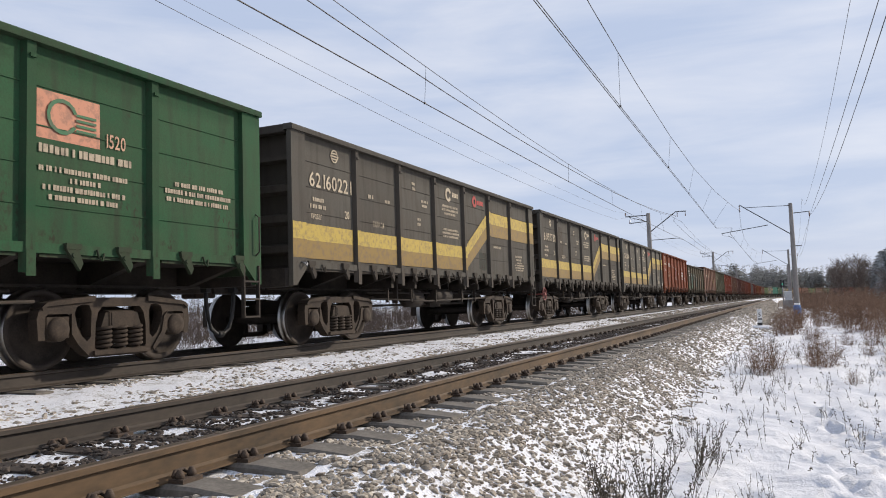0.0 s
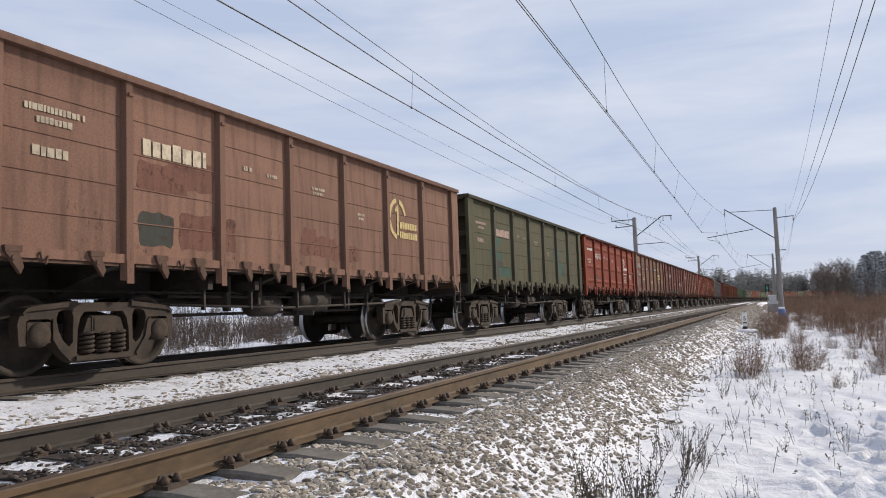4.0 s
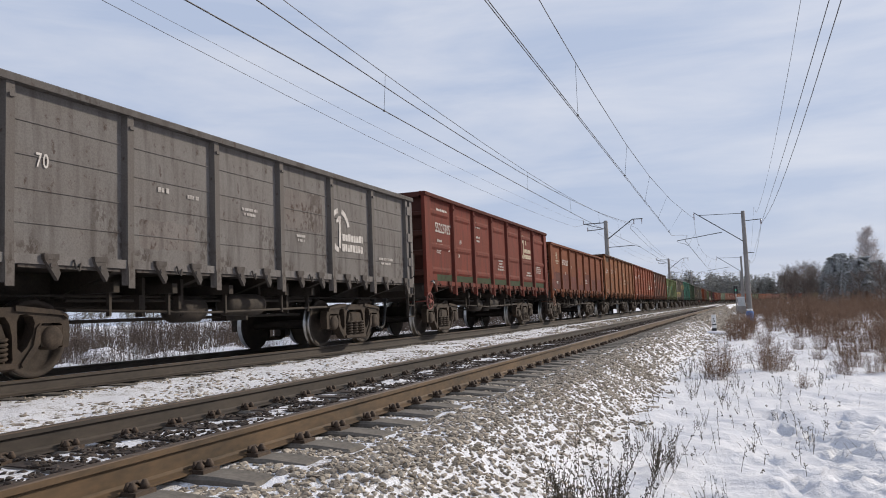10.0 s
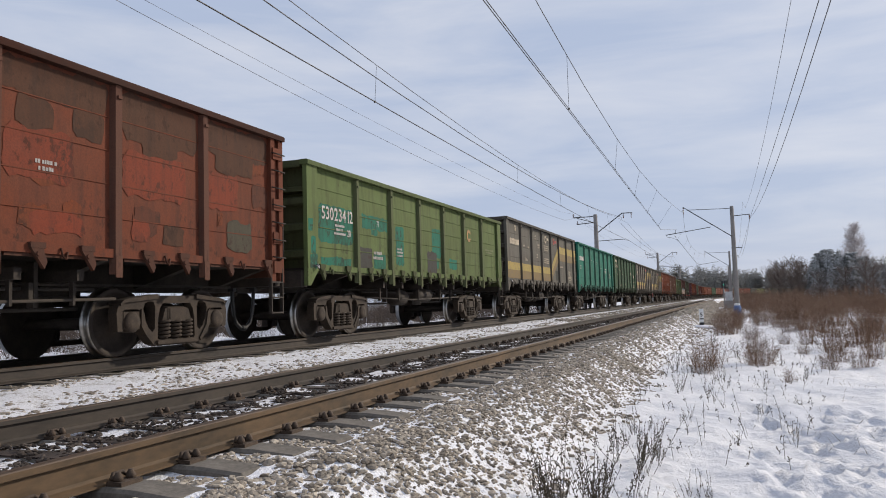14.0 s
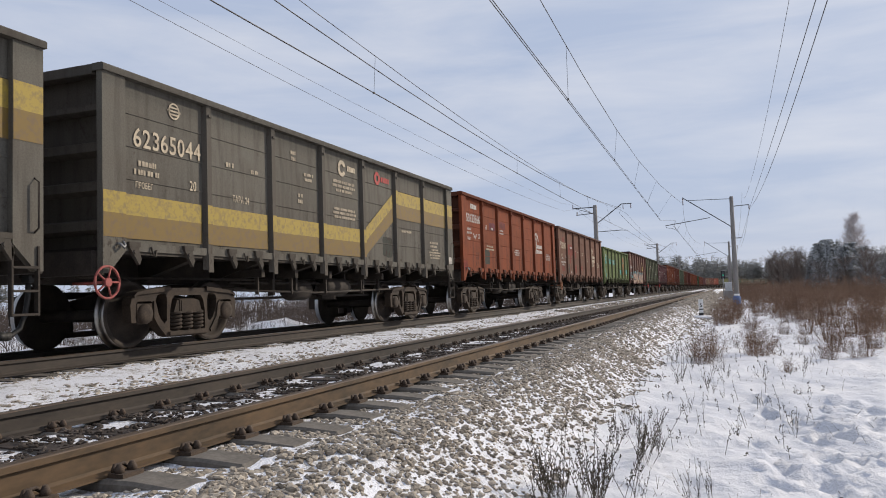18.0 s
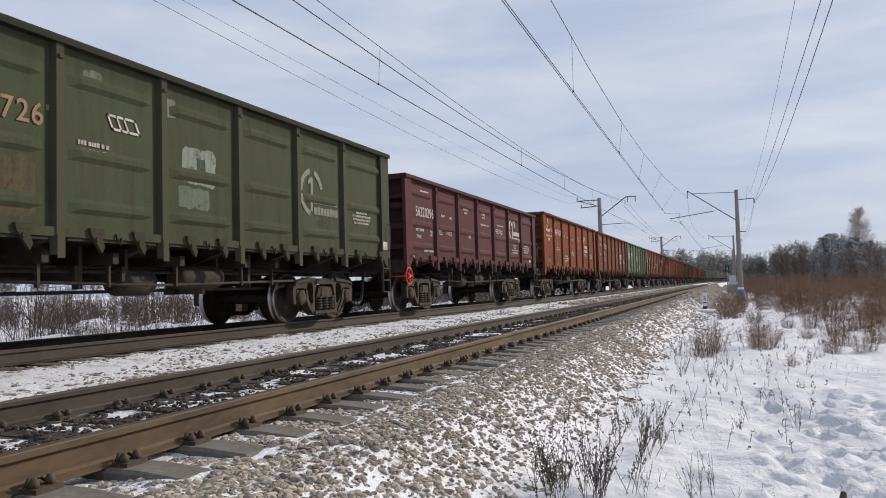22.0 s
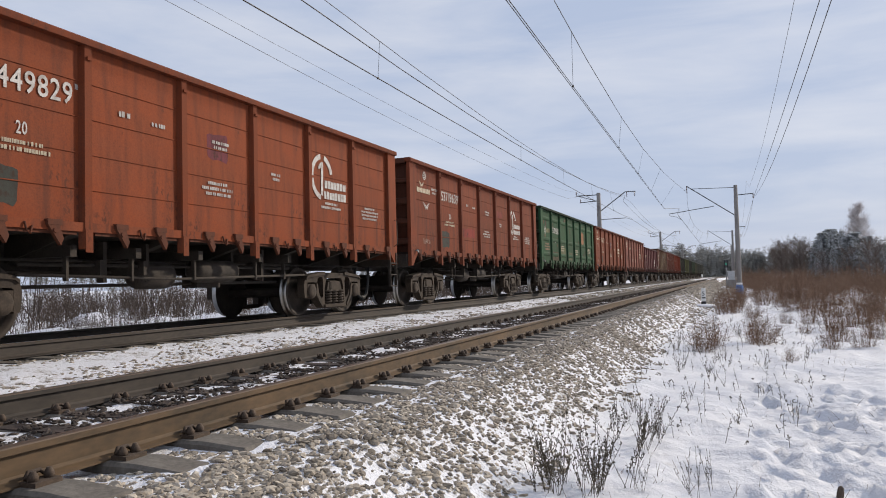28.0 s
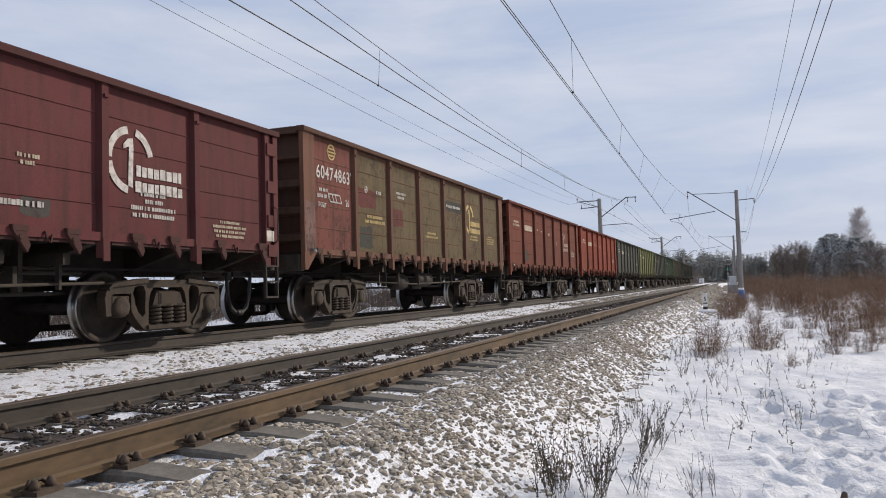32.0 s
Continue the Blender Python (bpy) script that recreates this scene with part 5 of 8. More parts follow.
        s.tail()
    elif i in (9, 44):
        dark, red, yl = (0.115, 0.030, 0.026), (0.20, 0.034, 0.022), (0.42, 0.30, 0.10)
        if i == 9:
            coat(0.45, 2.02, 2.12, 3.06, (0.145, 0.056, 0.044))
            for x0, x1, z0, z1, c in ((1.30, 1.96, 1.57, 1.80, red), (3.05, 3.6, 1.57, 1.80, red), (2.3, 3.78, 2.62, 3.02, dark), (2.8, 3.05, 2.1, 2.3, dark), (4.0, 5.5, 2.72, 3.02, dark), (4.35, 4.64, 2.0, 2.2, dark), (6.25, 6.62, 2.5, 2.78, dark), (6.25, 6.62, 2.1, 2.32, dark)):
                coat(x0, x1, z0, z1, c)
        else:
            for a, b in zip(POSTS[1:], POSTS[2:]):
                coat(a, b, 1.42, 3.52, (0.115, 0.085, 0.042))
            coat(0.45, 2.02, 1.42, 3.52, (0.16, 0.050, 0.040))
            coat(2.3, 3.2, 2.4, 2.8, dark)
            coat(4.1, 4.7, 2.1, 2.5, dark)
        roundel(w, 1.18, 3.36, yl)
        s.early(2.80)
        badge(w, 1.05, 1.55, 2.36, 2.54, WHITE)
        text("69", 2.62, 2.72, 0.15)
        lines(3.2, 2.74, [0.25], 0.08)
        plate(2.36, 2.97, 1.52, 1.98)
        lines(4.3, 2.86, [0.55, 0.4], 0.06)
        lines(2.62, 2.18, [0.8, 1.0], 0.07, yl)
        lines(6.1, 2.02, [0.6, 0.85], 0.06, yl)
        plate(7.58, 9.0, 2.76, 3.05, (0.040, 0.045, 0.040))
        lines(7.7, 2.86, [1.15], 0.08)
        s.ring(9.68, 2.66, yl)
        lines(9.7, 2.12, [0.7, 0.8], 0.055, yl)
        s.tail(yl)
        patch("pale_foot", 0.02, 0.38, 1.35, 2.3, w, (0.17, 0.10, 0.085), y=-HW - 0.0065, mat=PAINT)
    elif i == 10:
        roundel(w, 0.72, 2.78, WHITE, 0.17)
        lines(0.95, 2.72, [0.32, 0.25], 0.08)
        s.later(2.62)
        text("70", 4.5, 2.66, 0.16)
        lines(5.9, 2.18, [0.6, 0.8, 0.5], 0.06)
        lines(7.7, 2.3, [0.7, 0.8, 0.8], 0.05, FADED)
        s.ring(9.75, 2.42, (0.40, 0.36, 0.33))
        text("ТАРА 24", 0.95, 1.60, 0.12)
        coat(0.41, 12.63, 1.41, 1.62, (0.030, 0.042, 0.024))
        s.tail()
    elif i == 11:
        s.early(2.76)
        text("70", 2.85, 2.74, 0.13)
        plate(2.35, 2.95, 1.55, 1.96, (0.040, 0.052, 0.046))
        text("ТАРА 24", 3.05, 1.50, 0.11)
        lines(4.2, 2.72, [0.4, 0.45], 0.06)
        lines(7.7, 2.80, [0.5, 0.6], 0.08)
        s.ring(9.75, 2.62, (0.30, 0.15, 0.11))
        for x0, x1, z0, z1 in ((7.5, 8.7, 1.55, 1.85), (7.9, 8.6, 2.1, 2.35), (0.6, 1.9, 2.95, 3.3), (5.9, 6.8, 2.3, 2.6), (0.7, 1.5, 1.55, 1.7)):
            coat(x0, x1, z0, z1, (0.21, 0.036, 0.020))
        s.tail()
    elif i == 12:
        roundel(w, 0.70, 3.02, WHITE, 0.17)
        lines(0.52, 2.70, [0.62], 0.08)
        s.later(2.70, WHITE, 2.30, 3.70)
        plate(4.35, 5.05, 2.58, 2.80, (0.05, 0.045, 0.04))
        lines(4.45, 2.65, [0.42], 0.07)
        lines(5.95, 2.72, [0.5, 0.6, 0.35], 0.06)
        s.ring(7.95, 2.72)
        lines(9.6, 2.7, [0.7, 0.6], 0.05, FADED)
        for x0, x1, z0, z1 in ((0.5, 1.1, 1.5, 1.9), (5.8, 6.7, 2.1, 2.4), (9.4, 10.2, 2.2, 2.6)):
            coat(x0, x1, z0, z1, (0.17, 0.026, 0.012))
        text("ТАРА 24", 1.1, 1.60, 0.12)
        s.tail()
    elif i == 13:
        s.later(2.76, WHITE, 2.30, 3.55)
        lines(0.85, 1.98, [0.4, 0.75, 0.45], 0.07)
        text("70", 4.45, 2.7, 0.13)
        s.ring(9.65, 2.50)
        lines(6.3, 2.7, [0.3, 0.25], 0.06)
        for x0, x1, z0, z1 in ((6.1, 6.9, 2.3, 2.8), (0.6, 1.9, 2.2, 2.5), (9.3, 10.6, 1.5, 2.0)):
            coat(x0, x1, z0, z1, (0.20, 0.040, 0.016))
        s.tail()
    elif i == 14:
        roundel(w, 1.1, 3.0, WHITE, 0.14)
        s.early(2.45, WHITE, 0.50, 1.90)
        text("70", 2.5, 2.42, 0.17)
        s.bits(WHITE, 0.45)
        s.ring(9.55, 2.30)
        lines(11.3, 1.8, [0.7, 0.5], 0.06)
        for x0, x1, z0, z1 in ((0.5, 1.9, 1.5, 1.8), (4.1, 5.2, 1.6, 2.0), (7.6, 8.9, 2.2, 2.9)):
            coat(x0, x1, z0, z1, (0.165, 0.148, 0.138))
    elif i == 15:
        s.name(0.98, 1.75, 3.20, 0.16)
        s.early(2.72, WHITE, 0.85, 1.93)
        text("69", 2.7, 2.50, 0.14)
        text("24", 2.55, 2.12, 0.12)
        lines(4.15, 3.22, [0.5, 0.42], 0.07)
        lines(4.2, 2.80, [0.36, 0.3], 0.07)
        lines(6.3, 2.20, [0.5, 0.4, 0.6, 0.75], 0.06)
        s.ring(9.66, 2.88, CREAM)
        lines(9.9, 1.92, [0.6, 0.8], 0.06)
        coat(0.9, 12.63, 1.41, 1.63, (0.028, 0.050, 0.022))
        s.tail()
    elif i == 16:
        low = (0.115, 0.030, 0.024)
        tops = (2.18, 2.12, 2.06, 1.70, 2.26, 2.06, 2.10)
        for k in range(NP):
            coat(POSTS[k], POSTS[k + 1], 1.42, tops[k], low)
        coat(0.41, 0.9, 2.0, 2.42, low)
        coat(5.9, 6.2, 1.7, 2.06, low)
        patch("low_paint", 0.02, 0.39, 1.34, 1.85, w, low, y=-HW - 0.0065, mat=PAINT)
        coat(6.0, 6.75, 2.05, 2.55, (0.19, 0.040, 0.022))
        coat(6.2, 6.5, 2.18, 2.40, (0.26, 0.045, 0.025))
        roundel(w, 1.35, 2.88, CREAM, 0.15)
        lines(1.1, 2.62, [0.62, 0.48], 0.06, CREAM)
        s.later(2.52)
        text("70", 4.45, 2.42, 0.15, CREAM)
        lines(7.9, 2.3, [0.3], 0.06, CREAM)
        lines(7.75, 1.95, [0.6, 0.5, 0.6], 0.05)
        text("ТАРА 23", 1.15, 1.66, 0.11)
    elif i == 17:
        roundel(w, 0.98, 2.70, WHITE, 0.13)
        lines(1.2, 2.72, [0.4, 0.3], 0.06)
        s.later(2.62, FADED)
        text("70", 4.4, 2.66, 0.16, CREAM)
        plate(2.3, 2.95, 1.55, 2.0, (0.060, 0.066, 0.050))
        for k in range(26):
            x0, z0 = rnd.uniform(0.5, 12.0), rnd.uniform(1.45, 3.3)
            coat(x0, x0 + rnd.uniform(0.12, 0.6), z0, z0 + rnd.uniform(0.06, 0.25), rnd.choice(((0.17, 0.030, 0.016), (0.075, 0.040, 0.024), (0.20, 0.085, 0.02), (0.14, 0.032, 0.02))))
        coat(0.45, 2.0, 3.30, 3.55, (0.075, 0.040, 0.024))
        lines(7.8, 2.72, [0.5, 0.3], 0.07, CREAM)
        s.ring(8.1, 2.42, (0.26, 0.13, 0.065))
        text("ТАРА 24", 0.60, 1.52, 0.12)
    elif i == 18:
        roundel(w, 1.08, 2.72, WHITE, 0.15)
        lines(1.32, 2.72, [0.36, 0.42], 0.06)
        roundel(w, 2.78, 3.28, WHITE, 0.13)
        s.later(2.72, WHITE, 2.28, 3.60)
        text("70", 4.5, 2.66, 0.13)
        coat(1.0, 1.65, 2.18, 2.30, (0.13, 0.03, 0.05))
        lines(6.2, 2.75, [0.3, 0.4], 0.06)
        s.ring(9.75, 2.30, CREAM)
        lines(7.8, 1.85, [0.5, 0.4], 0.06)
        coat(7.5, 8.1, 1.45, 1.75, (0.07, 0.05, 0.04))
        text("24", 0.62, 1.55, 0.14)
        s.tail()
    elif i == 19:
        dusk = (0.066, 0.058, 0.040)
        for k in range(NP):
            a, b = POSTS[k] + (0.41 if k == 0 else 0.12), POSTS[k + 1] - (0.41 if k == NP - 1 else 0.12)
            coat(a, b, 3.02 + 0.12 * math.sin(2.1 * k), 3.52, SOOT)
            for _ in range(5):
                q, z = rnd.uniform(a, b - 0.3), rnd.uniform(1.5, 3.0)
                coat(q, min(b, q + rnd.uniform(0.15, 0.5)), z, z + rnd.uniform(0.1, 0.4), rnd.choice((SOOT, (0.10, 0.032, 0.018), (0.16, 0.04, 0.015))))
            coat(a + 0.02, a + (b - a) * rnd.uniform(0.4, 0.9), 2.15, 2.75, REDC)
            q = rnd.uniform(0.1, 0.5)
            coat(a + q, a + q + rnd.uniform(0.3, 1.0), 1.55, 1.55 + rnd.uniform(0.2, 0.5), dusk if k in (0, 1, 2, 6) else REDC)
            q = rnd.uniform(0.1, 0.6)
            coat(a + q, a + q + rnd.uniform(0.3, 1.0), 2.75, 3.1, SOOT)
        bm = bmesh.new()
        for z in np.arange(1.5, 3.5, 0.30):
            tube(bm, [(WL - 0.34, -HW, z), (WL - 0.33, -HW - 0.07, z - 0.02), (WL - 0.04, -HW - 0.07, z - 0.02), (WL - 0.02, -HW, z)], 0.012, 5)
        part("corner_rungs", bm, GRIMESHADE, w, "rusty climbing rungs on the corner")
        roundel(w, 1.36, 3.30, WHITE, 0.15)
        s.early(2.64, WHITE, 0.52, 1.95)
        text("69", 2.7, 2.55, 0.13)
        s.bits(WHITE, 0.15)
    elif i == 20:
        for x0, x1, z0, z1 in ((0.55, 2.0, 1.88, 2.62), (2.44, 3.75, 2.30, 2.60), (2.9, 3.2, 2.18, 2.32), (4.22, 4.70, 1.55, 2.50), (6.62, 7.28, 1.86, 2.64), (6.75, 7.1, 1.55, 1.80), (3.0, 3.62, 1.42, 1.80), (7.95, 8.6, 1.58, 1.88), (0.62, 1.9, 1.43, 1.60)):
            coat(x0, x1, z0, z1, TEALC)
        for x0, x1, z0, z1 in ((2.30, 2.92, 1.42, 1.88), (6.25, 6.95, 1.43, 2.0), (6.55, 6.62, 2.0, 2.55)):
            coat(x0, x1, z0, z1, (0.055, 0.056, 0.050))
        for x0, x1, z0, z1 in ((0.08, 0.36, 1.35, 1.62), (0.12, 0.30, 1.62, 1.95), (0.03, 0.2, 2.05, 2.3)):
            patch("touch_up_patch", x0, x1, z0, z1, w, TEALC, y=-HW - 0.0065, mat=PAINT)
        s.number(0.65, 1.98, 2.34, WHITE, 0.26)
        lines(1.15, 2.22, [0.4, 0.3, 0.5], 0.05)
        text("20", 1.72, 2.05, 0.15, WHITE, "class_number")
        text("71", 3.15, 2.38, 0.14)
        lines(2.95, 1.75, [0.4, 0.5], 0.07)
        lines(4.25, 1.92, [0.3, 0.36, 0.3], 0.05)
        bm = bmesh.new()
        arc(bm, 9.75, 2.66, 0.10, 0.19, 20, 330)
        part("emblem", bm, MARK, w, "faded orange swirl").color = (0.30, 0.17, 0.05, 1)
        lines(11.4, 2.3, [0.9, 0.7], 0.05, (0.2, 0.22, 0.1))
    elif i == 22:
        s.name(0.7, 2.0, 2.75, 0.24)
        lines(0.7, 2.4, [0.5, 0.4], 0.07)
        s.bits()
        lines(9.5, 2.5, [0.9, 0.85, 0.9], 0.07)
        s.tail()
    elif i == 23:
        s.name(0.84, 1.66, 3.22, 0.19, CREAM)
        s.number(0.57, 2.0, 2.84, CREAM, 0.30)
        lines(0.68, 2.66, [0.2, 0.5], 0.08, CREAM)
        text("ПРОБЕГ", 0.66, 2.36, 0.085, CREAM)
        text("20", 1.72, 2.34, 0.16, CREAM, "class_number")
        plate(2.39, 2.98, 1.58, 2.0)
        lines(2.65, 2.68, [0.24], 0.09, CREAM)
        lines(3.3, 2.62, [0.22], 0.08, CREAM)
        wings(w, 4.55, 3.22, CREAM, 0.20)
        lines(4.15, 2.86, [0.34, 0.34], 0.06, CREAM)
        lines(5.05, 2.84, [0.26, 0.26], 0.06, CREAM)
        badge(w, 4.2, 4.78, 2.40, 2.60, CREAM)
        lines(3.3, 1.55, [0.34], 0.10, CREAM)
        lines(6.0, 1.70, [0.4, 0.5], 0.06, CREAM)
        for z in (1.75, 1.95, 2.15):
            lines(7.75, z, [0.34], 0.025, CREAM)
        patch("gauge_stroke", 7.90, 7.94, 1.66, 2.26, w, CREAM)
        for x, z, ws in ((9.35, 2.62, [0.95, 0.85, 0.55]), (9.35, 2.10, [0.85, 0.55, 0.5, 0.65]), (11.25, 2.52, [0.6, 0.95, 0.9, 0.7]), (11.25, 2.02, [0.85, 1.0])):
            lines(x, z, ws, 0.062, CREAM, 1.6)
        s.tail(CREAM, 1.7)
    elif i == 26:
        s.name(1.02, 1.62, 3.26, 0.16)
        s.early(2.84)
        wings(w, 1.40, 2.42, WHITE)
        coat(3.0, 3.7, 2.72, 2.98, (0.14, 0.035, 0.05))
        text("69", 2.55, 2.72, 0.15)
        lines(3.15, 2.74, [0.25], 0.08)
        lines(2.55, 2.14, [0.7, 0.9], 0.06, CREAM)
        plate(2.36, 2.97, 1.58, 2.04)
        coat(4.1, 5.0, 2.85, 3.1, (0.17, 0.036, 0.03))
        lines(4.2, 2.76, [0.42, 0.5], 0.06)
        lines(6.1, 2.16, [0.5, 0.8, 0.6], 0.05)
        s.ring(9.68, 2.62)
        s.tail()
        patch("red_foot", 0.02, 0.38, 1.34, 1.62, w, (0.30, 0.045, 0.03), y=-HW - 0.0065, mat=PAINT)
    elif i == 27:
        roundel(w, 0.62, 2.90, WHITE, 0.16)
        s.number(0.82, 2.0, 2.68, CREAM, 0.30)
        wings(w, 0.95, 2.35, CREAM, 0.20)
        lines(0.85, 2.16, [0.4], 0.08)
        lines(0.65, 1.98, [1.2, 0.5], 0.08)
        text("20", 1.80, 2.24, 0.16, WHITE, "class_number")
        for x0, x1, z0, z1 in ((1.25, 1.6, 3.02, 3.22), (2.3, 3.78, 2.42, 2.95), (3.0, 3.3, 2.0, 2.42), (1.0, 1.65, 1.58, 1.82), (4.05, 4.75, 2.3, 2.75), (4.1, 4.8, 1.55, 1.95), (5.8, 6.5, 1.7, 1.95)):
            coat(x0, x1, z0, z1, (0.215, 0.042, 0.032))
        plate(2.33, 2.85, 1.52, 1.98)
        lines(3.0, 2.76, [0.6], 0.08)
        text("ТАРА 24", 3.0, 1.50, 0.11)
        s.bits(CREAM, 0.2)
        s.ring(9.70, 2.66, CREAM)
        lines(9.6, 2.15, [0.6, 0.8, 0.8], 0.05, CREAM)
        s.tail(CREAM)
    elif i == 28:
        teal = (0.075, 0.27, 0.24)
        for x0, x1, z0, z1 in ((0.52, 1.62, 2.32, 2.70), (0.51, 1.0, 1.72, 2.32), (1.15, 1.4, 1.45, 1.70), (1.08, 1.38, 2.70, 2.98), (1.82, 1.98, 2.62, 2.95), (2.30, 3.75, 2.34, 2.68), (4.0, 5.5, 2.36, 2.66), (5.8, 6.35, 2.38, 2.64), (7.5, 9.0, 1.72, 2.05), (11.1, 12.6, 1.75, 2.12)):
            coat(x0, x1, z0, z1, teal)
        coat(4.3, 5.3, 2.40, 2.62, (0.22, 0.36, 0.32))
        coat(9.32, 10.55, 1.72, 3.0, (0.30, 0.125, 0.045))
        wings(w, 9.95, 2.62, (0.06, 0.09, 0.04), 0.35)
        lines(9.5, 2.2, [0.8, 0.7, 0.8], 0.06, (0.06, 0.06, 0.03))
        coat(2.33, 2.78, 1.43, 1.78, (0.05, 0.055, 0.05))
        roundel(w, 1.22, 2.84, WHITE, 0.10)
        lines(0.62, 2.56, [0.4], 0.10)
        lines(7.6, 2.8, [0.4, 0.4], 0.06, CREAM)
        lines(9.5, 2.9, [0.8], 0.05, CREAM)
        s.tail(CREAM, 1.7)
    elif i == 29:
        roundel(w, 1.36, 3.30, CREAM, 0.13)
        wings(w, 0.98, 3.02, CREAM, 0.24)
        s.early(2.32, WHITE, 0.53, 1.90)
        patch("teal_foot", 0.02, 0.39, 1.5, 1.95, w, (0.075, 0.10, 0.105), y=-HW - 0.0065, mat=PAINT)
        coat(2.3, 3.78, 2.3, 3.0, (0.105, 0.066, 0.055))
        coat(4.0, 5.5, 2.45, 3.0, (0.120, 0.062, 0.050))
        text("69", 2.75, 2.42, 0.12)
        lines(4.2, 2.75, [0.3], 0.07)
        s.ring(9.70, 2.68, (0.45, 0.32, 0.08))
        lines(9.6, 2.15, [0.6, 0.8], 0.05, CREAM)
        graffiti(w)
        s.tail(CREAM)
    elif i == 30:
        s.later(2.58, RUSTMARK)
        lines(0.75, 2.75, [0.6, 0.4], 0.10, (0.09, 0.11, 0.06))
        for x0, x1, z0, z1, c in ((4.3, 4.6, 3.15, 3.4, (0.16, 0.18, 0.14)), (5.75, 5.95, 3.1, 3.35, (0.16, 0.18, 0.14)), (6.1, 6.85, 2.2, 2.75, (0.22, 0.26, 0.21)), (6.0, 6.7, 1.85, 2.15, (0.12, 0.15, 0.11)), (6.4, 6.6, 2.25, 2.6, (0.05, 0.08, 0.05)), (2.5, 3.6, 1.5, 2.2, (0.075, 0.065, 0.035)), (9.4, 10.3, 1.6, 2.1, (0.05, 0.07, 0.04))):
            coat(x0, x1, z0, z1, c)
        badge(w, 4.7, 5.2, 2.72, 2.92, WHITE)
        lines(4.2, 2.45, [0.5, 0.4], 0.06)
        s.ring(9.7, 2.45, (0.15, 0.17, 0.13))
        s.tail()
    elif i == 31:
        s.name(1.12, 1.70, 2.92, 0.19)
        s.early(2.42, WHITE, 0.78, 2.0)
        lines(1.3, 1.62, [0.5, 0.65], 0.06)
        lines(2.6, 2.52, [0.24], 0.07)
        lines(3.25, 2.50, [0.2], 0.07)
        text("ТАРА 23", 2.95, 2.04, 0.11)
        badge(w, 2.4, 2.62, 2.02, 2.16, WHITE)
        lines(4.45, 2.86, [0.5, 0.34], 0.06)
        lines(4.9, 2.05, [0.2], 0.10)
        lines(6.25, 2.85, [0.35, 0.25], 0.06)
        lines(6.1, 2.52, [0.85], 0.06)
        lettering("station_name", "ЧЕРЕПОВЕЦ 2", 7.72, 2.36, 0.15, w, WHITE, squeeze=0.62)
        lettering("region_name", "СЕВ", 8.12, 2.14, 0.15, w, WHITE, squeeze=0.62)
        lines(7.9, 2.62, [0.8], 0.05)
        plate(8.35, 8.95, 1.45, 1.82, (0.035, 0.03, 0.032))
        s.ring(9.85, 2.60)
        lines(9.72, 2.02, [0.5, 0.34, 0.85, 0.75], 0.055)
        lines(11.35, 2.05, [0.5, 0.85, 0.8, 0.7], 0.05)
        patch("data_plate", WL - 0.80, WL - 0.55, 1.48, 1.60, w, (0.6, 0.55, 0.5))
        end_platform(w)
    elif i == 33:
        roundel(w, 1.22, 3.32, CREAM)
        roundel(w, 1.10, 2.92, WHITE, 0.11)
        lines(1.35, 2.90, [0.45, 0.3], 0.06)
        wings(w, 1.12, 2.36, CREAM)
        text("24", 1.4, 1.72, 0.10)
        s.later(2.78, CREAM, 2.30, 3.65)
        lines(2.35, 2.52, [0.4, 0.7, 0.8], 0.055, CREAM)
        lines(2.35, 2.20, [0.75, 0.7, 0.75, 0.8], 0.05, CREAM)
        plate(2.36, 2.90, 1.58, 1.98)
        s.bits()
        coat(6.0, 6.8, 1.8, 2.3, (0.17, 0.040, 0.020))
        s.ring(9.68, 2.66)
        lines(9.6, 2.12, [0.6, 0.8, 0.7], 0.055)
        s.tail()
    elif i == 34:
        pale = (0.27, 0.35, 0.31)
        for x0, x1, z0, z1, c in ((0.65, 1.9, 2.45, 2.92, pale), (1.1, 1.5, 2.9, 3.25, (0.16, 0.23, 0.17)), (0.6, 1.9, 1.55, 1.80, (0.16, 0.24, 0.18)), (2.3, 3.45, 2.52, 2.98, pale), (2.9, 3.2, 2.25, 2.42, pale), (4.1, 4.75, 2.4, 2.80, pale), (5.85, 7.1, 2.34, 2.72, pale),
                                  (7.6, 8.6, 1.7, 2.1, (0.26, 0.27, 0.17)), (2.4, 3.6, 2.02, 2.14, (0.22, 0.24, 0.14)), (5.9, 6.9, 1.50, 1.75, (0.17, 0.24, 0.17))):
            coat(x0, x1, z0, z1, c)
        plate(2.36, 2.92, 1.56, 2.0)
        coat(9.27, 10.81, 1.42, 3.52, (0.040, 0.062, 0.044))
        coat(11.03, 12.64, 1.42, 3.52, (0.035, 0.055, 0.038))
        lines(9.5, 2.72, [0.7, 0.6], 0.06, CREAM)
        roundel(w, 1.05, 2.68, WHITE, 0.10)
        s.name(2.9, 3.4, 2.68, 0.2, (0.5, 0.5, 0.46))
    elif i == 35:
        roundel(w, 1.22, 3.30, FADED)
        wings(w, 0.90, 3.02, CREAM, 0.22)
        lines(1.55, 2.92, [0.42, 0.3], 0.06, CREAM)
        badge(w, 1.12, 1.72, 2.44, 2.64, CREAM)
        lines(1.25, 2.15, [0.24], 0.09, CREAM)
        s.later(2.72, CREAM)
        lines(2.55, 2.16, [0.5, 0.62], 0.055, CREAM)
        plate(2.33, 2.92, 1.56, 1.92, (0.055, 0.06, 0.045))
        text("ТАРА 24", 1.35, 1.58, 0.12, CREAM)
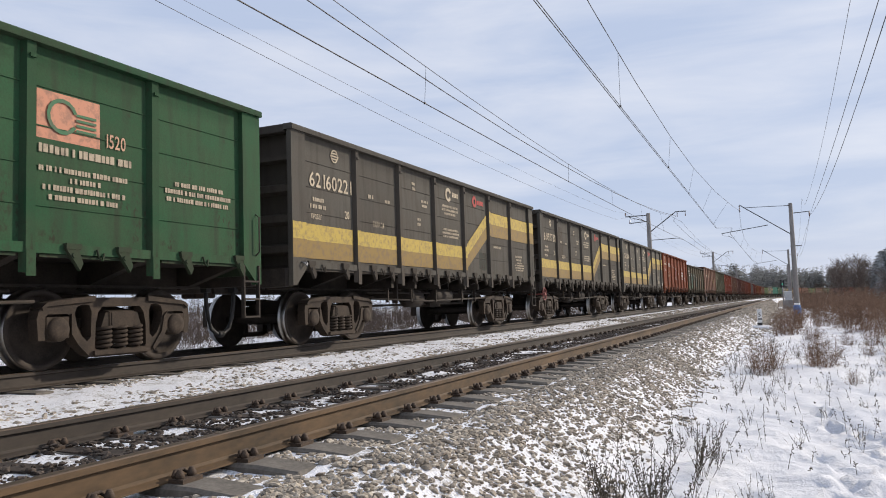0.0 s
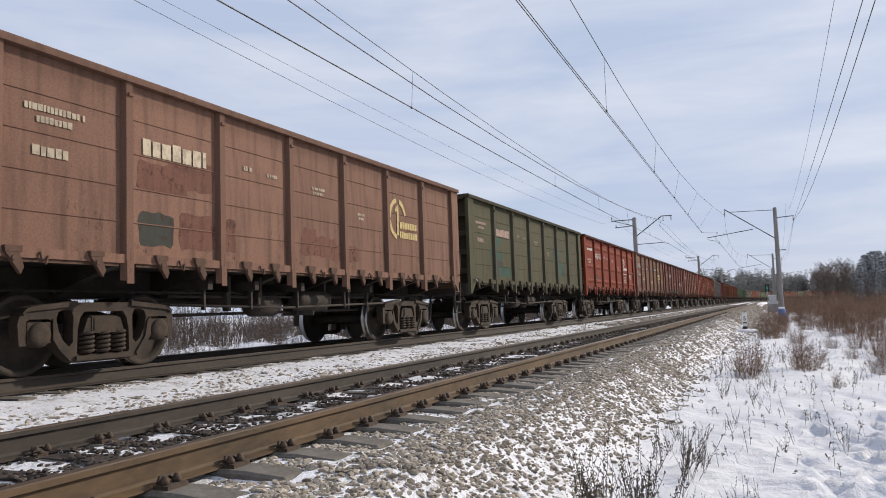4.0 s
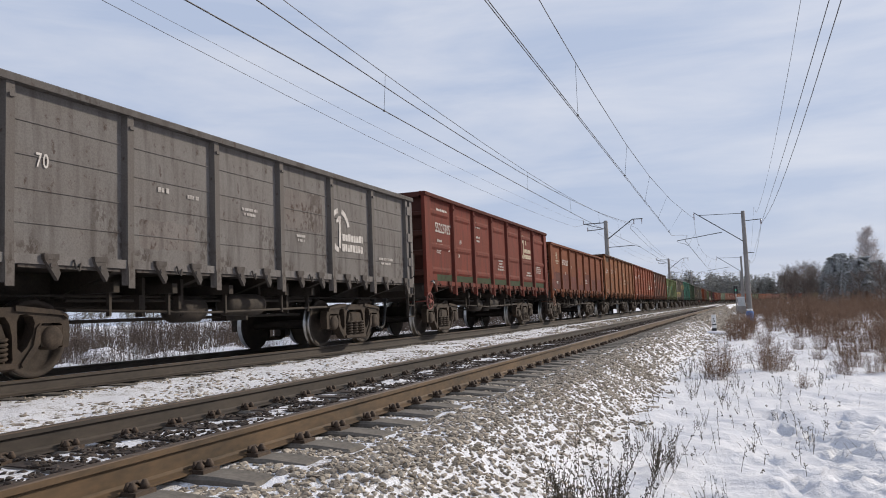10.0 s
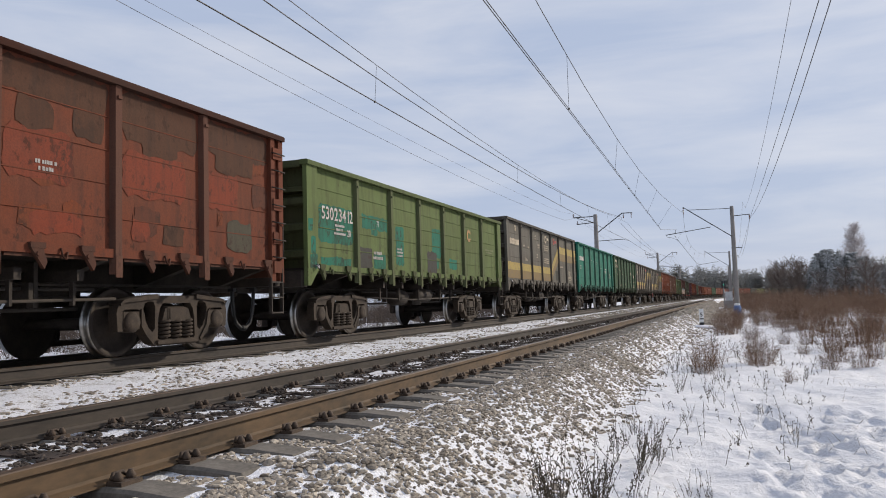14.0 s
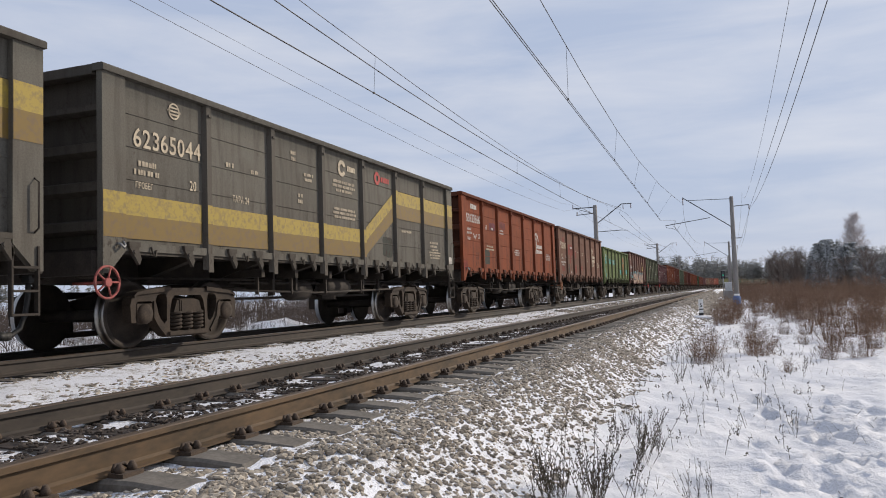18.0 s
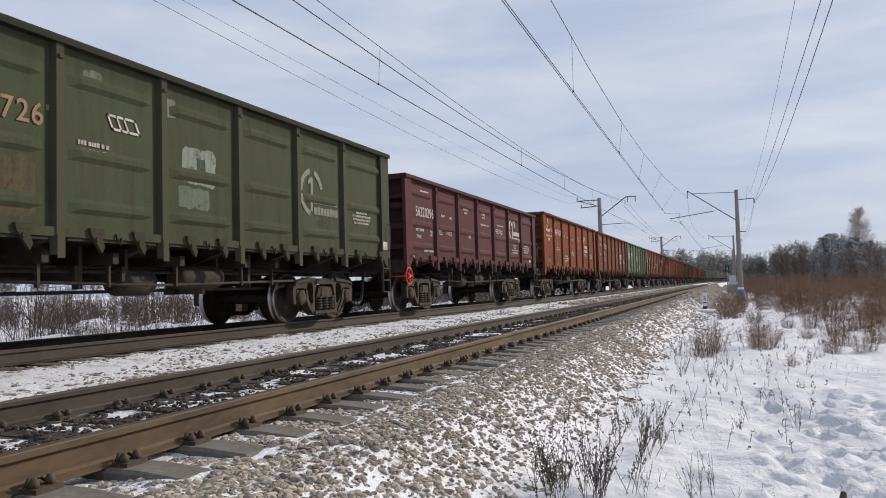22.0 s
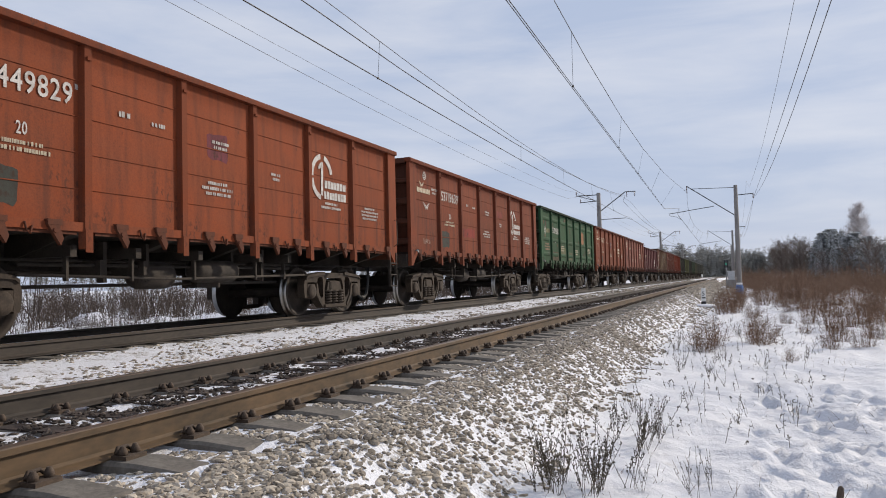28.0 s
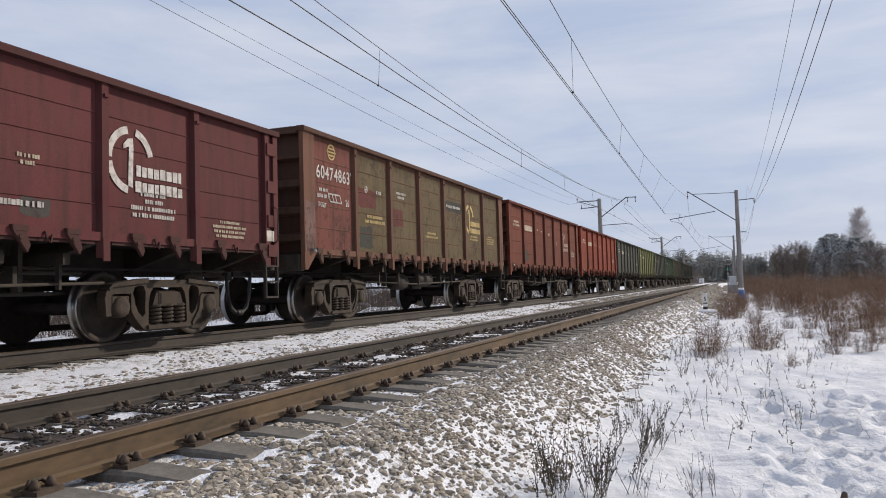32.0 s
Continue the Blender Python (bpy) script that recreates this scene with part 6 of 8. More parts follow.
        coat(0.65, 0.9, 1.55, 1.8, (0.20, 0.035, 0.02))
        coat(4.3, 4.9, 1.7, 2.5, (0.17, 0.040, 0.024))
        coat(6.1, 6.7, 2.62, 2.95, (0.13, 0.028, 0.035))
        s.bits(CREAM)
        lines(6.1, 2.10, [0.5, 0.8, 0.6, 0.7], 0.055)
        s.name(7.75, 8.7, 2.02, 0.10)
        s.ring(9.70, 2.58)
        s.tail(CREAM)
    elif i == 37:
        s.name(0.6, 1.9, 2.9, 0.12, CREAM)
        s.name(7.5, 9.0, 2.98, 0.13)
        for x0, x1 in ((5.9, 6.7), (7.55, 8.1), (8.3, 8.95)):
            coat(x0, x1, 2.42, 2.68, (0.21, 0.038, 0.03))
        coat(8.3, 8.7, 2.1, 2.25, (0.21, 0.038, 0.03))
        plate()
        s.ring(9.72, 2.66, CREAM)
        lines(9.62, 2.12, [0.5], 0.06, CREAM)
        s.tail(CREAM)
    elif i == 40:
        roundel(w, 1.02, 2.72, (0.35, 0.38, 0.30))
        coat(1.25, 1.75, 2.62, 2.82, (0.16, 0.16, 0.085))
        s.later(2.66)
        for _ in range(70):
            x0, z0 = rnd.uniform(0.5, 12.4), rnd.uniform(1.45, 3.4)
            coat(x0, x0 + rnd.uniform(0.09, 0.26), z0, z0 + rnd.uniform(0.05, 0.20), rnd.choice(((0.055, 0.036, 0.022), (0.085, 0.060, 0.030), (0.040, 0.062, 0.034), (0.12, 0.11, 0.06))))
        coat(2.4, 3.7, 1.45, 1.85, (0.070, 0.060, 0.034))
        coat(4.2, 5.3, 1.6, 2.1, (0.11, 0.12, 0.06))
        coat(6.0, 7.0, 1.5, 1.9, (0.09, 0.095, 0.05))
        coat(9.35, 10.25, 2.42, 3.05, (0.30, 0.14, 0.07))
        lines(4.1, 2.1, [0.8, 0.9, 0.8], 0.06, CREAM)
        lines(7.6, 2.0, [0.8, 0.9, 0.8], 0.06, CREAM)
        lines(0.9, 2.1, [0.7, 0.9, 0.8], 0.07, RUSTMARK)
        s.tail(CREAM)
    elif i == 42:
        roundel(w, 1.12, 3.22, CREAM, 0.15)
        lines(0.95, 2.95, [0.36, 0.24], 0.07, CREAM)
        s.later(2.76, CREAM)
        plate(2.33, 2.85, 1.56, 1.96, (0.05, 0.045, 0.04))
        s.bits(CREAM)
        lines(4.1, 2.02, [0.7, 0.85, 0.8], 0.055, CREAM)
        lines(6.1, 2.02, [0.8, 0.8, 0.7], 0.055, CREAM)
        for x0, x1, z0, z1 in ((1.35, 1.5, 1.95, 2.35), (1.75, 1.9, 1.9, 2.4), (3.2, 3.35, 1.75, 2.3), (4.4, 4.55, 1.9, 2.4)):
            coat(x0, x1, z0, z1, (0.10, 0.042, 0.035))
        s.ring(9.70, 2.66, CREAM)
        lines(0.05, 1.46, [0.22, 0.22, 0.2], 0.05, CREAM)
        s.tail(CREAM)
    elif i == 43:
        roundel(w, 1.22, 3.08, CREAM, 0.14)
        s.early(2.42, CREAM, 0.52, 1.90)
        text("70", 2.6, 2.42, 0.12, CREAM)
        text("76", 3.2, 2.40, 0.12, CREAM)
        s.bits(CREAM, 0.3)
        text("ТАРА 24", 2.35, 1.52, 0.11, CREAM)
        coat(8.0, 8.4, 1.55, 1.75, (0.06, 0.055, 0.05))
        s.ring(9.66, 2.40)
        lines(9.66, 1.95, [0.5, 0.34, 0.85, 0.8], 0.06)
        lines(7.6, 1.65, [0.7], 0.07)
        s.tail(CREAM, 1.7)
    else:
        s.name(2.35, 3.6, 2.74, 0.22, CREAM)
        lines(0.75, 2.95, [0.7, 0.9], 0.08, CREAM)
        s.bits(CREAM)
        plate()
        if i in (36, 45):
            s.ring(9.7, 2.6, FADED)
        if i == 36:
            for x0, z0 in ((1.0, 2.6), (2.6, 2.2), (4.5, 2.5), (6.3, 2.0), (8.0, 2.6)):
                coat(x0, x0 + 0.5, z0, z0 + 0.3, (0.22, 0.15, 0.13))
        s.tail(CREAM)


def end_platform(w):
    """Brakeman's platform behind the rear wall: deck, rail and steps."""
    x = WL
    bm = bmesh.new()
    box(bm, x + 0.12, x + 0.80, -HW + 0.10, HW - 0.10, 1.19, 1.26)
    deck = part("end_platform", bm, GRIMESHADE, w, "grimy steel brake platform")
    bm = bmesh.new()
    for dx in (0.42, 0.78):
        tube(bm, [(x + dx, -HW + 0.12, 1.26), (x + dx, -HW + 0.12, 2.25)], 0.02, 6)
    tube(bm, [(x + 0.42, -HW + 0.12, 2.25), (x + 0.78, -HW + 0.12, 2.25)], 0.02, 6)
    tube(bm, [(x + 0.78, -HW + 0.12, 2.25), (x + 0.78, -0.4, 2.25), (x + 0.78, -0.4, 1.26)], 0.02, 6)
    part("platform_rail", bm, GRIMESHADE, deck)
    bm = bmesh.new()
    for dx in (0.30, 0.68):
        box(bm, x + dx - 0.015, x + dx + 0.015, -HW + 0.02, -HW + 0.09, 0.50, 1.19)
    for z in (0.52, 0.78, 1.02):
        box(bm, x + 0.30, x + 0.68, -HW + 0.0, -HW + 0.14, z - 0.015, z + 0.015)
    part("platform_steps", bm, GRIMESHADE, deck)


def mark_train():
    rnd = random.Random(21)
    for i, (w, (colour, word, number, marks)) in enumerate(zip(WAGONS, TRAIN)):
        mark_wagon(w, i, number, rnd)


mark_train()


# ---------------------------------------------------------------- overhead line
NEAR_MASTS = (-135, -68, -1, 66, 133, 200, 268)
FAR_MASTS = (-142, -70, 3.5, 76.5, 149.5, 222)


def insulator(o, at, ln):
    bm = bmesh.new()
    lathe(bm, [(0.02, 0)] + [q for i in range(4) for q in ((0.02, -0.05 - ln * i / 4), (0.075, -0.09 - ln * i / 4), (0.02, -0.12 - ln * i / 4))] + [(0.02, -ln - 0.05)], "z", 10, at)
    part("insulator", bm, INSUL, o, "brown porcelain insulator string")


def bars(name, o, *runs):
    bm = bmesh.new()
    for r, pts in runs:
        tube(bm, [(0, y, z) for y, z in pts], r, 6)
    part(name, bm, DARKST, o)


def near_mast(x):
    """Concrete mast beside the near track with cantilever, steady arm and feeder bracket (y measured from its foot)."""
    p, h = line_at(x, -4.66)
    o = new("catenary_mast")
    o.matrix_basis = Matrix.Translation((p.x, p.y, 0)) @ Matrix.Rotation(h, 4, "Z")
    bm = bmesh.new()
    lathe(bm, [(0.215, -1.6), (0.21, 0.2), (0.145, 7.94), (0.10, 7.96)], "z", 18)
    part("pole", bm, CONCR, o, "grey concrete pole", True)
    bm = bmesh.new()
    lathe(bm, [(0.30, -1.3), (0.30, -0.25), (0.24, -0.10)], "z", 18)
    part("foot_band", bm, BLUEP, o, "blue painted foot")
    bm = bmesh.new()
    lathe(bm, [(0.232, -0.09), (0.228, 0.06)], "z", 18)
    part("foot_ring", bm, WHITEP, o, "white painted ring")
    bars("cantilever", o, (0.04, [(0.12, 5.51), (3.78, 8.12)]))
    bars("tie_rod", o, (0.025, [(0.12, 7.77), (3.45, 7.86)]))
    bars("steady_arm", o, (0.032, [(1.70, 6.34), (5.24, 5.88)]), (0.016, [(5.24, 5.88), (5.15, 5.72), (4.62, 5.60), (4.28, 5.36)]))
    bars("feeder_bracket", o, (0.035, [(-0.1, 7.14), (-1.34, 7.20)]))
    bars("cross_bar", o, (0.035, [(0.2, 4.56), (-0.62, 4.55)]))
    insulator(o, (0, 3.76, 8.08), 0.55)
    insulator(o, (0, -1.30, 7.18), 0.34)
    tagged(o, "concrete overhead-line mast with a blue painted foot", "mast", "overhead-line masts")


def far_mast(x):
    p, h = line_at(x, 7.97)
    o = new("catenary_mast")
    o.matrix_basis = Matrix.Translation((p.x, p.y, 0)) @ Matrix.Rotation(h, 4, "Z")
    bm = bmesh.new()
    lathe(bm, [(0.27, -1.6), (0.26, 0.5), (0.19, 9.17), (0.12, 9.2)], "z", 18)
    part("pole", bm, CONCR, o, "grey concrete pole", True)
    bars("cantilever", o, (0.05, [(-0.15, 7.35), (-2.62, 9.14), (-3.60, 9.12)]))
    bars("steady_arm", o, (0.035, [(-0.1, 6.51), (-2.6, 6.56)]), (0.018, [(-2.6, 6.56), (-3.2, 6.38)]))
    bars("cross_arm", o, (0.05, [(-0.2, 9.0), (2.25, 9.0)]), (0.035, [(0.1, 8.35), (1.9, 8.95)]))
    bars("lower_arm", o, (0.045, [(0.1, 8.40), (1.89, 8.30)]))
    for at in ((0, -2.75, 9.12), (0, -3.5, 9.12)):
        insulator(o, at, 0.45)
    for at in ((0, 2.2, 9.42), (0, 1.8, 8.66)):
        insulator(o, at, 0.30)
    tagged(o, "concrete overhead-line mast with cross-arms behind the train", "mast", "overhead-line masts")


for mx in NEAR_MASTS:
    near_mast(mx)
for mx in FAR_MASTS:
    far_mast(mx)


def span(masts, ends, mid, n=12):
    """Points of a wire over all spans: ends = (off, z) at a mast, mid = (share, off, z) at its lowest, per span; or a start of its own at the first visible mast."""
    pts = []
    for a, b in zip(masts, masts[1:]):
        for i in range(n):
            u = i / n
            m = mid[0]
            k = u * (1 - u) / (m * (1 - m))
            off = ends[0] + (ends[2] - ends[0]) * u + k * (mid[1] - (ends[0] + (ends[2] - ends[0]) * m))
            z = ends[1] + (ends[3] - ends[1]) * u + k * (mid[2] - (ends[1] + (ends[3] - ends[1]) * m))
            p, _ = line_at(a + (b - a) * u, off)
            pts.append((p.x, p.y, z))
        ends = (ends[2], ends[3], ends[2], ends[3]) if mid[0] != 0.5 else ends
    p, _ = line_at(masts[-1], ends[2])
    return pts + [(p.x, p.y, ends[3])]


def height_on(pts, x):
    return float(np.interp(x, [p[0] for p in pts], [p[2] for p in pts])), float(np.interp(x, [p[0] for p in pts], [p[1] for p in pts]))


def wire(name, pts, r, label):
    bm = bmesh.new()
    tube(bm, pts, r, 5, cap=False)
    return tagged(link_mesh(name, bm, WIRE), label, "wire", "overhead wires")


def droppers(carrier, up, low, xs):
    for x in xs:
        (z1, y1), (z0, y0) = height_on(up, x), height_on(low, x)
        bm = bmesh.new()
        tube(bm, [(x, y0, z0), (x, y1, z1)], 0.0055, 4)
        bmesh.ops.create_cube(bm, size=0.05, matrix=Matrix.Translation((x, y0, z0)))
        part("dropper", bm, WIRE, carrier)


def build_wires():
    nm, fm = NEAR_MASTS, FAR_MASTS
    low = span(nm, (-0.28, 6.30, 0.58, 5.86), (0.5, 0.15, 6.05))
    low = [(x, y if x < 67 else line_at(x, 0.2)[0].y, z) for x, y, z in low]
    shape = [(-1, 0.1, 9.3), (6, 0.05, 8.75), (12, 0.0, 8.27), (18.1, 0.0, 7.86), (24, 0.0, 7.53), (31.9, 0.0, 7.31), (39.8, -0.05, 7.24), (50, -0.3, 7.25), (58, -0.6, 7.40), (66, -0.9, 7.62)]
    up = [(x - 67 * k, y, z) for k in (1, 0) for x, y, z in shape[:-1]] + span(nm[3:], (-0.9, 7.62, -0.9, 7.62), (0.5, -0.1, 7.0))
    wire("contact_wire", low, 0.010, "thin dark contact wire over the near track")
    wire("contact_wire", [(x, y + 0.05, z) for x, y, z in low], 0.010, "second contact wire beside the first")
    c = wire("carrier_cable", up, 0.011, "sagging carrier cable over the near track")
    droppers(c, up, low, (8, 21.3, 31.9, 40.0, 48, 57, 76, 88, 99, 111, 122))
    low = span(fm, (4.95, 6.52, 4.79, 6.36), (0.5, 4.889, 6.23))
    up = span(fm, (4.9, 8.15, 5.20, 8.58), (0.5, 4.889, 7.05))
    wire("contact_wire", low, 0.015, "dark contact wire over the freight train")
    c = wire("carrier_cable", up, 0.010, "sagging carrier cable over the freight train")
    droppers(c, up, low, (10, 18.9, 34.2, 44, 54, 64, 88, 100, 113, 126, 138))
    wire("feeder_cable", span(fm, (5.6, 8.25, 4.5, 8.5), (0.5, 5.2, 7.12)), 0.015, "heavy feeder cable above the freight train")
    wire("line_wire", span(fm, (9.86, 8.95, 9.86, 8.36), (0.5, 9.86, 7.85)), 0.008, "thin line wire behind the train")
    wire("line_wire", span(fm, (10.2, 9.35, 10.2, 9.12), (0.5, 10.2, 8.72)), 0.006, "thin line wire behind the train")
    wire("feeder_cable", span(nm, (-5.98, 6.84, -5.96, 6.84), (0.5, -6.0, 6.62)), 0.010, "feeder cable on the near masts")
    wire("feeder_cable", span(nm, (-5.98, 6.84, -5.96, 6.84), (0.5, -6.0, 5.80)), 0.010, "slack feeder cable on the near masts")
    wire("feeder_cable", span(nm, (-5.5, 8.2, -5.5, 7.35), (0.5, -5.6, 6.75)), 0.006, "thin line wire on the near masts")


build_wires()


# ---------------------------------------------------------------- ballast stones


def ground_z(x, y):
    """Height of the ballast or snow near the line."""
    if -2.5 < y < 7.2:
        return bed_height(y) + 0.035 * fbm(x, y, 2.2) + 0.012
    return bed_height(y)


def stones(name, count, xr, yr, size, mat, label, seed, sink=0.25, density=None, power=1.0):
    """Crushed stones: rough blocks with uneven corners, each lying at its own angle."""
    r = np.random.RandomState(seed)
    x = xr[0] + (xr[1] - xr[0]) * r.rand(count) ** power
    y = yr[0] + (yr[1] - yr[0]) * r.rand(count)
    if density is not None:
        keep = np.array([density(a, b) > c for a, b, c in zip(x, y, r.rand(count))])
        x, y = x[keep], y[keep]
    n = len(x)
    s = size[0] + (size[1] - size[0]) * r.rand(n) ** 1.6
    z = np.array([ground_z(a, b) + (0.024 if abs(b) < 0.7 and on_sleeper(a, b) else 0) for a, b in zip(x, y)]) + s * (0.5 - sink) * 0.7
    g = (1 + 5 ** 0.5) / 2
    ico = np.array([(-1, g, 0), (1, g, 0), (-1, -g, 0), (1, -g, 0), (0, -1, g), (0, 1, g), (0, -1, -g), (0, 1, -g), (g, 0, -1), (g, 0, 1), (-g, 0, -1), (-g, 0, 1)]) / (2 * 1.9)
    v = ico[None] * (0.72 + 0.56 * r.rand(n, 12, 1))
    v *= np.stack([s * (0.85 + 0.7 * r.rand(n)), s * (0.75 + 0.5 * r.rand(n)), s * (0.38 + 0.34 * r.rand(n))], 1)[:, None, :]
    a, b = r.rand(n) * 6.283, (r.rand(n) - 0.5) * 1.5
    ca, sa, cb, sb = np.cos(a)[:, None], np.sin(a)[:, None], np.cos(b)[:, None], np.sin(b)[:, None]
    X, Y, Z = v[..., 0], v[..., 1], v[..., 2]
    Y, Z = cb * Y - sb * Z, sb * Y + cb * Z
    X, Y = ca * X - sa * Y, sa * X + ca * Y
    P = np.stack([X + x[:, None], Y + y[:, None], Z + z[:, None]], -1).reshape(-1, 3)
    q = np.array([(0, 11, 5), (0, 5, 1), (0, 1, 7), (0, 7, 10), (0, 10, 11), (1, 5, 9), (5, 11, 4), (11, 10, 2), (10, 7, 6), (7, 1, 8), (3, 9, 4), (3, 4, 2), (3, 2, 6), (3, 6, 8), (3, 8, 9), (4, 9, 5), (2, 4, 11), (6, 2, 10), (8, 6, 7), (9, 8, 1)])
    F = (q[None] + 12 * np.arange(n)[:, None, None]).reshape(-1, 3)
    ob = quad_mesh(name, P, F, [mat])
    return tagged(ob, label, "stones", "", "stuff")


def on_sleeper(x, y):
    return abs(y) < 1.42 and abs((x - S0 + SP / 2) % SP - SP / 2) < 0.135


def shoulder(x, y):
    """Share of the shoulder that bare stones cover; snow fills the rest."""
    if on_sleeper(x, y):
        return 0.0
    k = (0.80 if x > 9 else 0.50 if y > -1.3 else 0.70) + 0.30 * noise.noise(Vector((x * 1.1, y * 1.6, 5))) + 0.55 * noise.noise(Vector((x * 6.0, y * 6.0, 2)))
    return k if y > -2.05 else k - 0.75 * (-2.05 - y) / 0.6


def between(x, y):
    return (0.64 if y < 0.2 else 0.45) + 1.1 * noise.noise(Vector((x * 1.9, y * 2.6, 3))) + 0.5 * noise.noise(Vector((x * 6.0, y * 6.0, 8)))



stones("shoulder_stones", 42000, (1.2, 15), (-2.95, -0.90), (0.021, 0.060), STONE, "grey and tan crushed stones on the ballast shoulder", 1, 0.42, shoulder, 1.35)
stones("shoulder_stones_far", 17000, (14, 48), (-2.95, -0.90), (0.035, 0.075), STONE, "crushed stones on the far ballast shoulder", 2, 0.42, shoulder, 1.3)
stones("oily_stones", 17000, (2.0, 30), (-0.70, 0.70), (0.020, 0.052), OILSTONE, "dark oily stones between the rails", 3, 0.42, between, 1.4)
stones("middle_stones", 20000, (3.0, 34), (1.0, 3.95), (0.028, 0.070), STONE, "snowy stones between the two tracks", 4, 0.60, lambda x, y: 0.20 + 0.8 * noise.noise(Vector((x * 0.8, y * 1.5, 7))) + (0.38 if 1.6 < y < 2.7 else 0), 1.3)
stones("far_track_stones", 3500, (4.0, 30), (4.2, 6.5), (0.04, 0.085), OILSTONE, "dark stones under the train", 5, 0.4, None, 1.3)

stones("verge_stones", 6500, (24, 120), (-5.0, -2.5), (0.06, 0.13), STONE, "scattered stones at the foot of the ballast", 6, 0.45, lambda x, y: 1.1 + 0.9 * noise.noise(Vector((x * 0.5, y * 0.9, 2))) - max(0, -2.75 - y) * (0.5 if x > 50 else 1.2 if x > 34 else 2.6), 1.2)
stones("verge_stones_far", 2600, (110, 236), (-4.6, -2.4), (0.16, 0.34), STONE, "scattered stones at the foot of the distant ballast", 63, 0.45)
stones("shoulder_stones_behind", 6000, (-45, 1.3), (-2.75, -0.90), (0.05, 0.10), STONE, "crushed stones on the ballast shoulder", 61, 0.45)
stones("oily_stones_behind", 2500, (-45, 2.1), (-0.70, 0.70), (0.06, 0.12), OILSTONE, "dark oily stones between the rails", 62, 0.42)
stones("shoulder_stones_distant", 5500, (46, 150), (-2.9, -0.90), (0.10, 0.20), STONE, "crushed stones on the distant ballast shoulder", 8, 0.45, None, 1.3)
stones("oily_stones_far", 6000, (29, 150), (-0.70, 0.70), (0.07, 0.15), OILSTONE, "dark stones between the distant rails", 9, 0.42, lambda x, y: 0.75, 1.5)
stones("middle_stones_far", 7000, (32, 150), (1.0, 3.0), (0.07, 0.14), STONE, "stones between the two distant tracks", 10, 0.45, lambda x, y: 0.6 + 0.6 * noise.noise(Vector((x * 0.3, y * 1.5, 7))), 1.4)

# ---------------------------------------------------------------- dry plants


def plant_material(name, dark, light):
    k = Nodes(name, 0.95, 0.0, 0.15)
    k.color(k.mix(0.25, k.ramp(k.island(), (0.0, dark), (1.0, light)), k.ramp(k.noise(3), (0.3, dark), (0.7, light))))
    return k.m


REDTWIG = plant_material("red_brown_twigs", (0.085, 0.053, 0.037), (0.285, 0.183, 0.124))
STRAW = plant_material("dry_straw", (0.075, 0.056, 0.038), (0.26, 0.20, 0.135))
DUSKWEED = plant_material("dusky_twigs", (0.050, 0.038, 0.032), (0.145, 0.112, 0.090))
GREYWEED = plant_material("grey_weed", (0.050, 0.043, 0.033), (0.150, 0.128, 0.098))


def sticks(P0, P1, r0, r1):
    """Thin three-sided tapering sticks from P0 to P1 (numpy arrays): vertices and faces."""
    n = len(P0)
    d = P1 - P0
    d /= np.linalg.norm(d, axis=1, keepdims=True) + 1e-9
    s = np.cross(d, np.array([0.31, 0.87, 0.38]))
    s /= np.linalg.norm(s, axis=1, keepdims=True) + 1e-9
    u = np.cross(s, d)
    out = []
    for P, r in ((P0, r0), (P1, r1)):
        r = np.broadcast_to(np.asarray(r, float), (n,))[:, None]
        for k in range(3):
            a = 2.0944 * k
            out.append(P + r * (math.cos(a) * s + math.sin(a) * u))
    V = np.stack(out, 1).reshape(-1, 3)
    q = np.array([(0, 1, 4, 3), (1, 2, 5, 4), (2, 0, 3, 5)])
    F = (q[None] + 6 * np.arange(n)[:, None, None]).reshape(-1, 4)
    return V, F


def merge(pieces):
    V, F, n = [], [], 0
    for v, f in pieces:
        V.append(v)
        F.append(f + n)
        n += len(v)
    return np.concatenate(V), np.concatenate(F)


def mound_arrays(r, h, spread, stems, twigs, thick=1.0):
    """A rounded bare shrub: stems fan out from a wide root, fine twigs fill the dome."""
    ang, lean = r.rand(stems) * 6.283, r.rand(stems) ** 0.6
    foot = 0.45 * spread * np.sqrt(r.rand(stems))
    base = np.stack([foot * np.cos(ang), foot * np.sin(ang), np.full(stems, -0.25)], 1)
    a2 = ang + (r.rand(stems) - 0.5) * 1.5
    reach = (0.65 + 0.45 * r.rand(stems))
    tip = np.stack([lean * spread * reach * np.cos(a2), lean * spread * reach * np.sin(a2), h * reach * np.sqrt(np.maximum(0.06, 1 - 0.85 * lean ** 2))], 1)
    w = (0.0028 + 0.0030 * h) * thick
    P = [sticks(base, tip, w, w * 0.35)]
    for _ in range(twigs):
        u = (0.2 + 0.8 * r.rand(stems) ** 0.8)[:, None]
        at = base + (tip - base) * u
        d = (r.rand(stems, 3) - 0.5) * np.array([1.9, 1.9, 1.0]) + np.array([0, 0, 0.22])
        P.append(sticks(at, at + d * (0.10 + 0.26 * r.rand(stems, 1)) * h, w * 0.42, w * 0.2))
    return merge(P)


